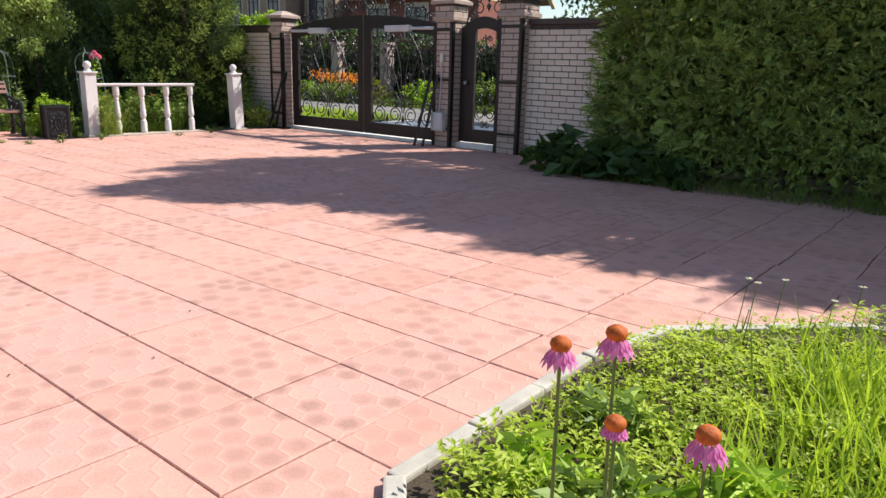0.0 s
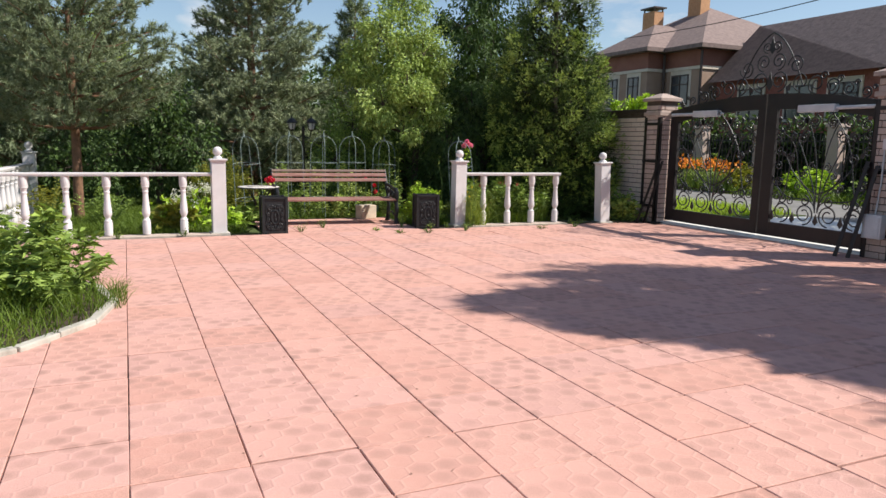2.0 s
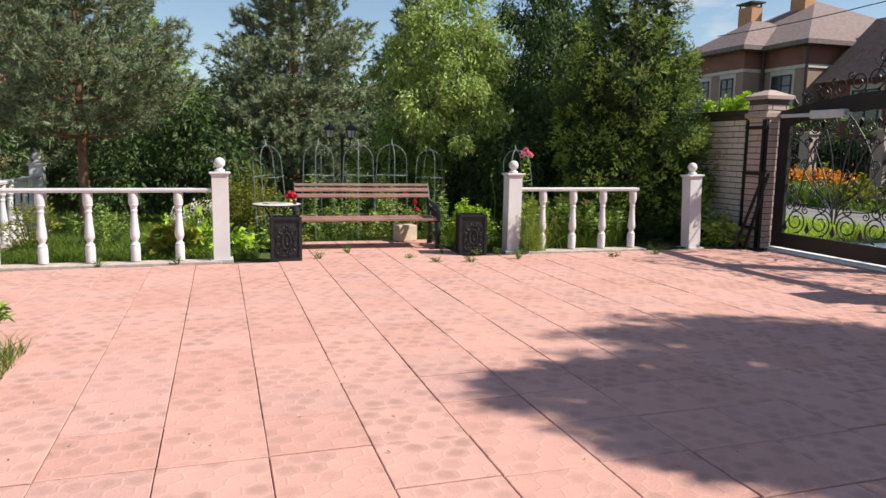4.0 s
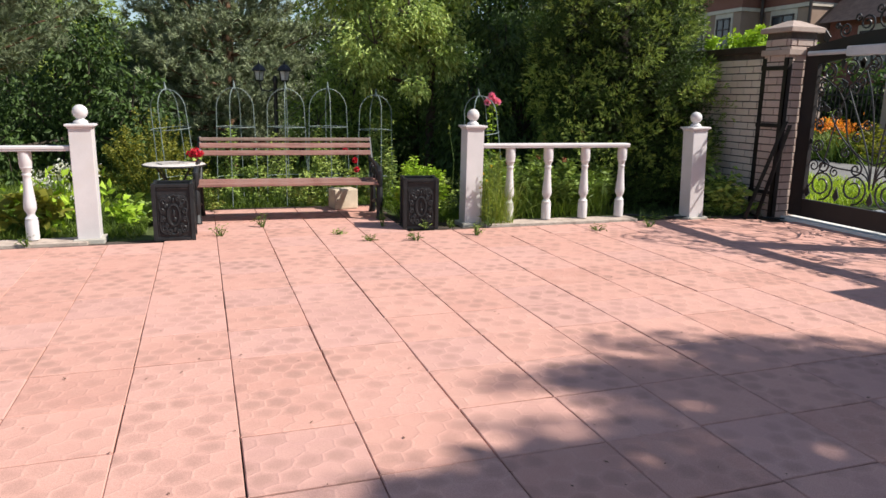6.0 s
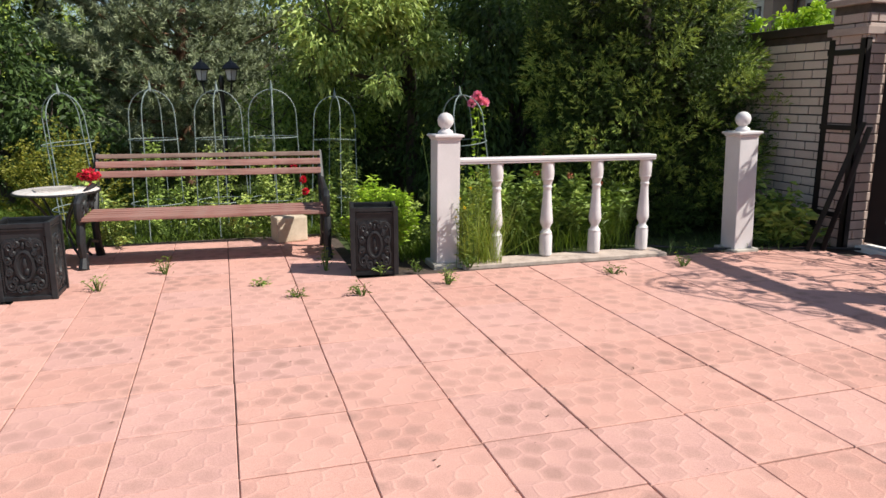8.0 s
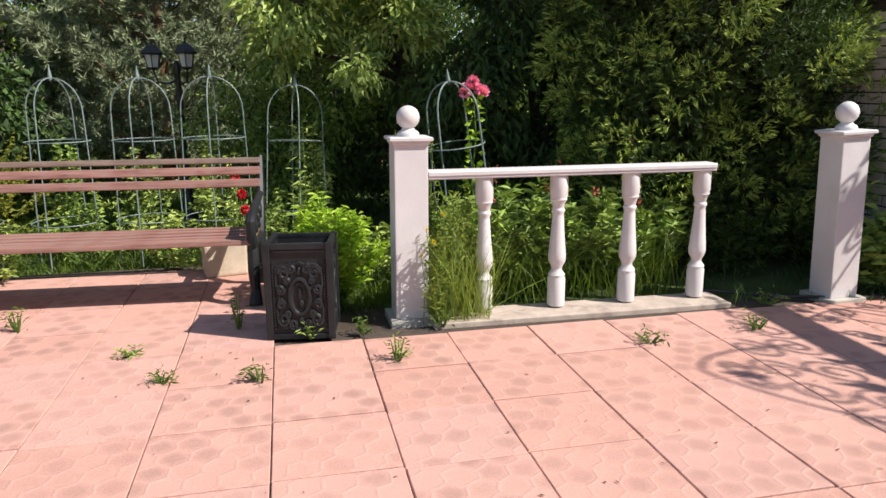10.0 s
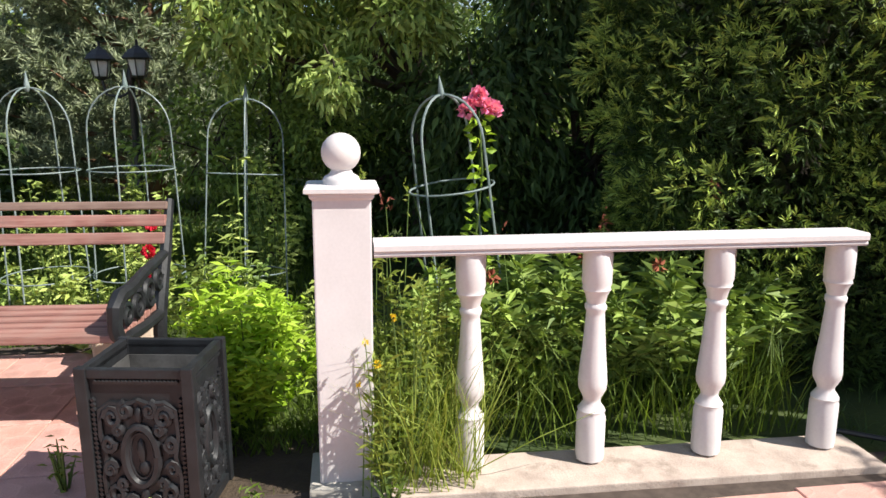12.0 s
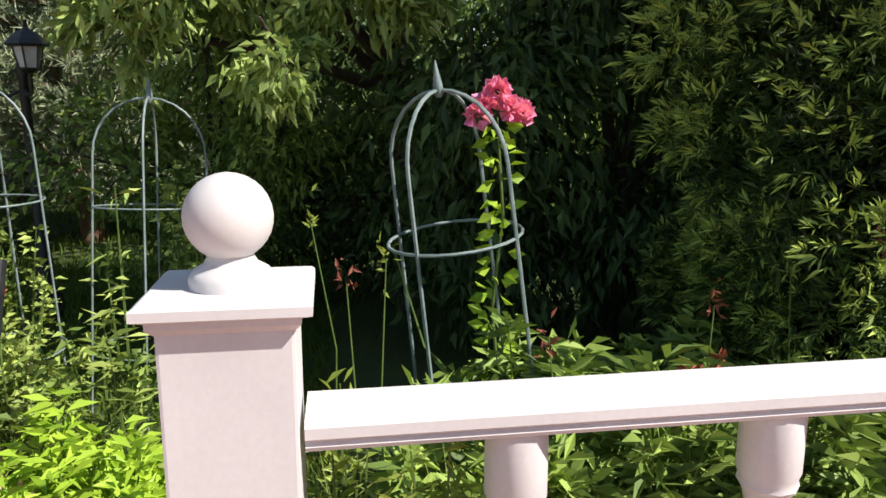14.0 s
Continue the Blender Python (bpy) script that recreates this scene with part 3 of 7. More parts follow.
def gate_leaf(x0, x1, hinge):
    ob = thing("gate_leaf", pose(GX, 0, 0), "closed dark steel gate leaf with wrought scrollwork", "gate", "leaves of the double gate")
    lx0, lx1 = (x0 + 0.2, x1 - 0.14) if hinge < 0 else (x0 + 0.2, x1 - 0.12)
    for nm, a, b in (("stile", x0, lx0), ("stile", lx1, x1)):
        bm = bmesh.new()
        vs = box(bm, a, b, GY - 0.03, GY + 0.03, 0.06, 2.0)
        for v in vs:
            if v.co.z > 1:
                v.co.z = top_z(v.co.x)
        part(nm, bm, M_GATE, ob)
    bm = bmesh.new()
    box(bm, lx0, lx1, GY - 0.028, GY + 0.028, 0.06, 0.28, 0.004)
    part("bottom_rail", bm, M_GATE, ob)
    bm = bmesh.new()
    n = 12
    for i in range(n):
        a, b = lx0 + (lx1 - lx0) * i / n, lx0 + (lx1 - lx0) * (i + 1) / n
        vs = box(bm, a, b, GY - 0.028, GY + 0.028, 0, 1)
        for v in vs:
            v.co.z = top_z(v.co.x) - (0.24 if v.co.z < 0.5 else 0.0)
    part("top_rail", bm, M_GATE, ob, "arched top beam")
    # scrollwork inside the frame
    w, cx, zb, zt = lx1 - lx0, (lx0 + lx1) / 2, 0.28, top_z((lx0 + lx1) / 2) - 0.24
    low, high, stem, plates = [], [], [], bmesh.new()
    y = GY
    k = 4
    for i in range(k):
        c = lx0 + w * (i + 0.5) / k
        r = w / k * 0.40
        way = 1 if i < k / 2 else -1
        low.append(scroll_pts(c, zb + r + 0.02, r, 1.6, -math.pi / 2, way, y, 22, 0.35))
        low.append(scroll_pts(c, zb + 2.35 * r, r * 0.5, 1.3, math.pi / 2, -way, y, 14))
        leaf_plate(plates, lx0 + w * i / k + 0.005 + (0.03 if i == 0 else 0), zb + 0.03, 0.17, 0.09, y)
    for s in (-1, 1):
        for j in range(4):
            tipx = cx + s * w * (0.14 + 0.11 * j)
            tipz = zt - 0.20 - 0.27 * j * (0.6 + 0.16 * j)
            pts = curve_pts((cx + s * 0.02, y, zb + 0.22), (cx + s * 0.04, y, zb + 0.6), (tipx - s * 0.22, y, tipz - 0.45), (tipx, y, tipz), 12)
            stem.append(pts)
            stem.append(scroll_pts(tipx - s * 0.075, tipz, 0.078, 1.5, 0 if s > 0 else math.pi, s, y, 16))
            mp = pts[7]
            stem.append(scroll_pts(mp[0] + s * 0.06, mp[2] - 0.05, 0.065, 1.3, math.pi / 2, -s, y, 12))
            leaf_plate(plates, tipx + s * 0.03, tipz + 0.02, 0.13, 0.07, y, -s * 0.7)
        for j in range(3):
            high.append(scroll_pts(cx + s * w * (0.09 + 0.16 * j), zt - 0.14 - 0.035 * j, 0.095, 1.6, math.pi / 2, s, y, 18, 0.3))
            high.append(scroll_pts(cx + s * w * (0.17 + 0.15 * j), zt - 0.33 - 0.05 * j, 0.06, 1.3, -math.pi / 2, -s, y, 12))
            leaf_plate(plates, cx + s * w * (0.17 + 0.15 * j), zt - 0.06, -0.13, 0.07, y)
        side = lx0 if s < 0 else lx1
        for j in range(5):
            stem.append(scroll_pts(side - s * 0.09, zb + 0.42 + 0.24 * j, 0.08, 1.4, 0 if s > 0 else math.pi, 1 if j % 2 else -1, y, 14))
        stem.append(curve_pts((side, y, zb + 0.1), (side - s * 0.5, y, zb + 0.7), (side - s * 0.05, y, zb + 1.0), (cx + s * 0.1, y, zt), 14))
        stem.append(curve_pts((cx, y, zb + 0.5), (side - s * 0.15, y, zb + 0.7), (cx + s * 0.1, y, zb + 1.2), (side, y, zt - 0.25), 14))
    bars("iron_scroll", low, 0.0115, ob, "")
    bars("iron_scroll", high, 0.011, ob, "")
    bars("iron_tendril", stem, 0.0095, ob, "")
    tagged(part("iron_leaf_set", plates, M_BLACK, ob, "forged iron leaves"), kind="stuff")
    return ob


gate_w = gate_leaf(-12.62, -10.46, -1)
gate_e = gate_leaf(-10.43, -8.46, 1)

# the crest over the gate
crest = thing("gate_crest", pose(GX, 0, 0), "wrought iron scroll crest over the double gate", "ironwork")
lines, plates = [], bmesh.new()
cz = top_z(-10.5)
for s in (-1, 1):
    c = -10.45
    lines.append(scroll_pts(c + s * 0.17, cz + 0.20, 0.17, 1.8, -math.pi / 2, s, GY, 26, 0.2))
    lines.append(scroll_pts(c + s * 0.14, cz + 0.50, 0.14, 1.7, -math.pi / 2, s, GY, 24, 0.2))
    lines.append(scroll_pts(c + s * 0.09, cz + 0.73, 0.09, 1.5, -math.pi / 2, s, GY, 20, 0.25))
    lines.append(curve_pts((c, GY, cz + 0.95), (c + s * 0.25, GY, cz + 0.85), (c + s * 0.4, GY, cz + 0.6), (c + s * 0.62, GY, cz + 0.1), 14))
    lines.append(scroll_pts(c + s * 0.47, cz + 0.42, 0.15, 1.6, math.pi, -s, GY, 22, 0.2))
    lines.append(scroll_pts(c + s * 0.58, cz + 0.16, 0.15, 1.6, -math.pi / 2, -s, GY, 22, 0.2))
    for j in range(4):
        x = c + s * (0.85 + 0.27 * j)
        r = 0.15 - 0.022 * j
        lines.append(scroll_pts(x, top_z(x) + r, r, 1.6, -math.pi / 2, s if j % 2 else -s, GY, 20, 0.22))
        lines.append(scroll_pts(x + s * 0.12, top_z(x) + r * 1.7, r * 0.45, 1.3, 0, s, GY, 12))
    leaf_plate(plates, c + s * 0.33, cz + 0.02, 0.16, 0.09, GY, -s * 0.5)
    leaf_plate(plates, c + s * 1.9, top_z(c + s * 1.9), 0.16, 0.1, GY, -s * 0.3)
leaf_plate(plates, -10.45, cz + 0.62, 0.26, 0.12, GY)
leaf_plate(plates, -10.45, cz + 0.05, 0.3, 0.12, GY)
bars("iron_scroll", lines, 0.0115, crest, "")
tagged(part("iron_leaf_set", plates, M_BLACK, crest, "forged iron leaves"), kind="stuff")

# the wicket door
wick = thing("wicket_gate", pose(GX, 0, 0), "closed dark steel wicket door with scrollwork and round knob", "gate")


def wtop(x):
    u = (x + 7.56) / 0.46
    return 2.22 - 0.17 * u * u


for a, b in ((-8.02, -7.72), (-7.24, -7.10)):
    bm = bmesh.new()
    vs = box(bm, a, b, GY - 0.03, GY + 0.03, 0.1, 2.0)
    for v in vs:
        if v.co.z > 1:
            v.co.z = wtop(v.co.x)
    part("stile", bm, M_GATE, wick)
bm = bmesh.new()
box(bm, -7.72, -7.24, GY - 0.028, GY + 0.028, 0.1, 0.33)
part("bottom_rail", bm, M_GATE, wick)
bm = bmesh.new()
for i in range(8):
    vs = box(bm, -7.72 + 0.06 * i, -7.66 + 0.06 * i, GY - 0.028, GY + 0.028, 0, 1)
    for v in vs:
        v.co.z = wtop(v.co.x) - (0.19 if v.co.z < 0.5 else 0)
part("top_rail", bm, M_GATE, wick, "arched top rail")
lines, plates = [], bmesh.new()
for s in (-1, 1):
    c = -7.48
    lines.append(scroll_pts(c + s * 0.115, 0.60, 0.11, 1.5, -math.pi / 2, s, GY, 22, 0.4))
    lines.append(scroll_pts(c + s * 0.06, 0.42, 0.06, 1.4, math.pi / 2, s, GY, 16))
    lines.append(scroll_pts(c + s * 0.15, 0.82, 0.075, 1.5, -math.pi / 2, -s, GY, 16))
    lines.append(scroll_pts(c + s * 0.07, 0.92, 0.06, 1.4, -math.pi / 2, s, GY, 16))
    lines.append(scroll_pts(c + s * 0.115, 1.68, 0.085, 1.5, math.pi / 2, -s, GY, 20, 0.4))
    lines.append(scroll_pts(c + s * 0.06, 1.86, 0.055, 1.4, math.pi / 2, s, GY, 14))
    lines.append(curve_pts((c, GY, 1.0), (c + s * 0.2, GY, 1.1), (c + s * 0.05, GY, 1.4), (c + s * 0.2, GY, 1.6), 10))
    lines.append(scroll_pts(c + s * 0.2, wtop(c) + 0.14, 0.13, 1.5, -math.pi / 2, s, GY, 22, 0.35))
    lines.append(scroll_pts(c + s * 0.40, wtop(c + s * 0.35) + 0.02, 0.08, 1.4, math.pi / 2, s, GY, 16))
    lines.append(curve_pts((c, GY, wtop(c) + 0.35), (c + s * 0.2, GY, wtop(c) + 0.25), (c + s * 0.35, GY, wtop(c) + 0.2), (c + s * 0.46, GY, wtop(c) - 0.1), 10))
leaf_plate(plates, -7.48, 0.56, 0.2, 0.09, GY)
leaf_plate(plates, -7.48, 1.78, -0.18, 0.09, GY)
leaf_plate(plates, -7.48, wtop(-7.48) + 0.22, 0.32, 0.12, GY)
leaf_plate(plates, -7.48, wtop(-7.48) + 0.22, -0.14, 0.1, GY)
bars("iron_scroll", lines, 0.011, wick, "")
tagged(part("iron_leaf_set", plates, M_BLACK, wick, "forged iron leaves"), kind="stuff")
bm = bmesh.new()
bmesh.ops.create_uvsphere(bm, u_segments=14, v_segments=10, radius=0.04, matrix=pose(-7.87, GY - 0.075, 1.12))
tube(bm, [(-7.87, GY - 0.03, 1.12), (-7.87, GY - 0.07, 1.12)], 0.018, 10)
part("knob", bm, plain("grey_metal", (0.3, 0.3, 0.31), (0.5, 0.5, 0.5), 0.3, 10, 80, metal=0.9), wick, "round metal knob", smooth=True)

# thresholds
bm = bmesh.new()
box(bm, -12.60, -8.40, GY - 0.12, GY + 0.55, -0.05, 0.035, 0.008)
solid("threshold", bm, M_PALE, "pale concrete threshold strip under the gate", "threshold", kind="structure")
bm = bmesh.new()
box(bm, -7.99, -7.05, GY - 0.10, GY + 0.5, -0.05, 0.085, 0.008)
solid("threshold", bm, M_PALE, "pale concrete step under the wicket", "threshold", kind="structure")

# gate openers: a pale arm on each leaf
M_GREYBOX = plain("light_grey_plastic", (0.45, 0.46, 0.48), (0.62, 0.63, 0.65), 0.45, 4, 60, bump_s=0.05)
for x0, x1, z in ((-12.5, -11.35, 2.02), (-9.75, -8.52, 2.04)):
    ob = thing("gate_opener", pose(GX, 0, 0), "light grey swing gate opener arm bolted to the gate", "gate opener", "gate openers")
    bm = bmesh.new()
    h = (x0 + x1) / 2
    a, b = (h, x1) if x0 < -11 else (x0, h)
    box(bm, a, b, GY - 0.17, GY - 0.06, z - 0.055, z + 0.055, 0.015)
    part("motor_body", bm, M_GREYBOX, ob)
    bm = bmesh.new()
    tube(bm, [(x0, GY - 0.11, z), (x1, GY - 0.11, z)], 0.028, 10)
    tube(bm, [(x0, GY - 0.11, z), (x0, GY - 0.02, z)], 0.02, 8)
    tube(bm, [(x1, GY - 0.11, z), (x1, GY - 0.02, z)], 0.02, 8)
    part("push_rod", bm, M_GREYBOX, ob, "round steel rod", smooth=True)

# props that lean on the pillars, intercom and meter box
for x, y, dx, s in ((-12.69, 9.33, 0.16, 1.22), (-12.66, 9.48, 0.20, 1.18), (-8.60, 9.40, 0.16, 1.3), (-8.42, 9.42, 0.12, 1.25)):
    ob = thing("leaning_bar", pose(GX, 0, 0), "dark steel angle bar leaning on the gate pillar", "steel bar", "bars leaning on the pillars")
    bm = bmesh.new()
    vs = box(bm, -0.03, 0.03, -0.004, 0.004, 0, s) + box(bm, -0.03, -0.022, -0.004, 0.05, 0, s)
    for v in vs:
        f = v.co.z / s
        v.co.x += x + dx * f
        v.co.y += y + (9.66 - y) * f
    part("bar", bm, M_GATE, ob)
box_ob = thing("intercom", pose(GX, 0, 0), "small white box with a grey conduit on the brick pillar", "intercom")
bm = bmesh.new()
box(bm, -8.27, -8.20, 9.665, 9.705, 1.46, 1.60, 0.008)
part("intercom_body", bm, M_WHITE, box_ob)
bm = bmesh.new()
tube(bm, [(-8.25, 9.69, 1.46), (-8.25, 9.69, 1.0), (-8.28, 9.69, 0.62), (-8.28, 9.69, 0.58)], 0.012, 8)
part("conduit", bm, M_GREYBOX, box_ob, "grey cable pipe", smooth=True)
bm = bmesh.new()
box(bm, -8.38, -8.12, 9.58, 9.70, 0.28, 0.60, 0.015)
mb = thing("meter_box", pose(GX, 0, 0), "light grey plastic control box low on the pillar", "control box")
part("case", bm, M_GREYBOX, mb)
bm = bmesh.new()
box(bm, -8.36, -8.14, 9.568, 9.582, 0.31, 0.57, 0.006)
part("cover", bm, M_GREYBOX, mb, "screwed cover")


# ---- balustrade ----
def newel(x, y, label, lean=0.0):
    ob = thing("balustrade_post", pose(x, y, 0, lean, 0, 0), label, "post", "white posts")
    bm = bmesh.new()
    vs = box(bm, -0.102, 0.102, -0.102, 0.102, 0.02, 1.10, 0.006)
    part("shaft", bm, M_WHITE, ob)
    bm = bmesh.new()
    rings = []
    for h, z in ((0.102, 1.085), (0.112, 1.096), (0.112, 1.106), (0.129, 1.113), (0.129, 1.128), (0.122, 1.133)):
        rings.append([bm.verts.new((sx * h, sy * h, z)) for sx, sy in ((-1, -1), (1, -1), (1, 1), (-1, 1))])
    for a, b in zip(rings, rings[1:]):
        for k in range(4):
            bm.faces.new((a[k], a[(k + 1) % 4], b[(k + 1) % 4], b[k]))
    bm.faces.new(rings[-1])
    part("cap", bm, M_WHITE, ob, "moulded square cap")
    bm = bmesh.new()
    prof = [(0.066, 1.130), (0.067, 1.148), (0.060, 1.160), (0.043, 1.170), (0.037, 1.180)]
    prof += [(0.070 * math.cos(a), 1.244 + 0.070 * math.sin(a)) for a in [radians(-58 + 12.2 * i) for i in range(13)]]
    lathe(bm, prof[:-1] + [(0.004, 1.314)], 28)
    part("ball_finial", bm, M_WHITE, ob, "turned ball on a collar", smooth=True)
    bm = bmesh.new()
    box(bm, -0.15, 0.15, -0.14, 0.14, -0.03, 0.022, 0.008)
    part("foot_slab", bm, M_CONCRETE, ob, "cracked concrete foot")
    return ob


def baluster_mesh():
    bm = bmesh.new()
    prof = [(0.056, 0.0), (0.058, 0.02), (0.058, 0.185), (0.052, 0.20), (0.056, 0.212), (0.048, 0.224), (0.034, 0.245), (0.036, 0.262),
            (0.055, 0.30), (0.058, 0.33), (0.054, 0.38), (0.045, 0.48), (0.037, 0.60), (0.036, 0.62), (0.043, 0.632), (0.043, 0.645),
            (0.036, 0.655), (0.044, 0.69), (0.056, 0.71), (0.053, 0.722), (0.058, 0.735), (0.058, 0.85), (0.054, 0.872)]
    lathe(bm, prof, 10, rot=math.pi / 10)
    return finish("baluster", bm, M_WHITE, True)


BAL = baluster_mesh()


def railing(p, q, spots, label):
    p, q = Vector((*p, 0)), Vector((*q, 0))
    d = (q - p).normalized()
    side = Vector((-d.y, d.x, 0))
    ob = thing("balustrade", pose(0, 0, 0), label, "balustrade", "white balustrades")
    m = Matrix.Translation(p) @ Matrix.Rotation(math.atan2(d.y, d.x), 4, "Z")
    n = (q - p).length
    bm = bmesh.new()
    prof = [(-0.062, 0.875), (0.062, 0.875), (0.066, 0.883), (0.062, 0.892), (0.072, 0.899), (0.072, 0.918), (0.064, 0.925), (-0.064, 0.925), (-0.072, 0.918), (-0.072, 0.899), (-0.062, 0.892), (-0.066, 0.883)]
    a = [bm.verts.new((0.0, y, z)) for y, z in prof]
    b = [bm.verts.new((n, y, z)) for y, z in prof]
    for k in range(len(prof)):
        bm.faces.new((a[k], a[(k + 1) % len(prof)], b[(k + 1) % len(prof)], b[k]))
    bm.faces.new(a[::-1])
    bm.faces.new(b)
    bmesh.ops.recalc_face_normals(bm, faces=bm.faces)
    part("handrail", bm, M_WHITE, ob).matrix_basis = m
    for i, s in enumerate(spots):
        part_mesh("baluster", BAL, ob, m=m @ pose(s, 0, 0.02, 0, 0, 31 * i) @ Matrix.Diagonal((1, 1, 0.985, 1)))
    bm = bmesh.new()
    box(bm, -0.1, n, -0.09, 0.195, -0.04, 0.010, 0.006)
    part("base_strip", bm, M_FOOTING, ob, "rough pinkish concrete footing").matrix_basis = m
    return ob


RX = -13.18
newel(RX, 5.845, "white painted square post with a ball finial, rail joined", -0.4)
newel(RX, 1.82, "white painted square post with a ball finial beside hostas")
newel(RX + 0.25, 8.74, "free-standing white square post with a ball finial", 2.2)
newel(RX, -1.25, "white painted square post at the balustrade corner")
newel(-16.9, -1.05, "greyish white post with a ball finial under the pine")
railing((RX + 0.05, 7.87), (RX + 0.02, 5.962), [0.062, 0.568, 1.06, 1.548], "short white balustrade with four turned balusters")
railing((RX, 1.715), (RX, -1.145), [0.40, 0.92, 1.43, 1.95, 2.46], "white balustrade with five turned balusters")
railing((RX - 0.105, -1.25), (-16.795, -1.055), [0.2 + 0.34 * i for i in range(10)], "white balustrade returning along the garden side")

# ---- bench, planters, table ----
bench = thing("garden_bench", pose(-13.80, 3.86, 0, 0, 0, -4.0), "garden bench with weathered red-brown slats and black cast iron ends", "bench")


def slat(x, z, wx, hz, tilt, mtl, label=""):
    bm = bmesh.new()
    box(bm, -wx / 2, wx / 2, -1.03, 1.03, -hz / 2, hz / 2, 0.006)
    part("slat", bm, mtl, bench, label).matrix_basis = pose(x, 0, z, 0, tilt, 0)


for i in range(6):
    slat(0.03 - 0.088 * i, 0.425 + (0.004 if i == 0 else 0) - 0.006 * math.sin(i), 0.08, 0.035, -3, M_WOOD)
for i in range(3):
    slat(-0.66 - 0.04 * i, (0.735, 0.822, 0.895)[i], 0.030, (0.060, 0.060, 0.042)[i], -14, M_WOOD if i < 2 else M_WOOD_OLD)
for s in (-1, 1):
    y = s * 1.03
    bm = bmesh.new()
    tube(bm, [(0.06, y, 0.0), (0.02, y, 0.10), (0.06, y, 0.24), (0.02, y, 0.38), (-0.05, y, 0.40), (-0.25, y, 0.385), (-0.48, y, 0.38)], [0.046, 0.034, 0.038, 0.038, 0.032, 0.030, 0.032], 8)
    tube(bm, [(-0.56, y, 0.0), (-0.50, y, 0.12), (-0.47, y, 0.28), (-0.50, y, 0.40), (-0.58, y, 0.55), (-0.68, y, 0.72), (-0.78, y, 0.92)], [0.044, 0.034, 0.035, 0.036, 0.034, 0.030, 0.022], 8)
    tube(bm, [(0.0, y, 0.12), (-0.25, y, 0.20), (-0.49, y, 0.14)], 0.018, 8)
    part("end_frame", bm, M_CAST, bench, "black cast iron end", smooth=True)
    bm = bmesh.new()
    tube(bm, [(0.03, y, 0.40), (0.07, y, 0.48), (0.06, y, 0.56), (0.0, y, 0.60), (-0.12, y, 0.60), (-0.3, y, 0.63), (-0.62, y, 0.66)], [0.034, 0.032, 0.034, 0.036, 0.032, 0.028, 0.024], 8)
    for c, r, a in (((-0.06, 0.50), 0.06, 0), ((-0.2, 0.51), 0.07, 2), ((-0.36, 0.53), 0.075, 4), ((0.03, 0.55), 0.04, 1), ((-0.5, 0.56), 0.06, 3)):
        tube(bm, [(px, y, pz) for px, _, pz in scroll_pts(c[0], c[1], r, 1.5, a, s, 0, 16)], 0.017, 6)
    part("armrest", bm, M_CAST, bench, "scrolled cast iron arm", smooth=True)


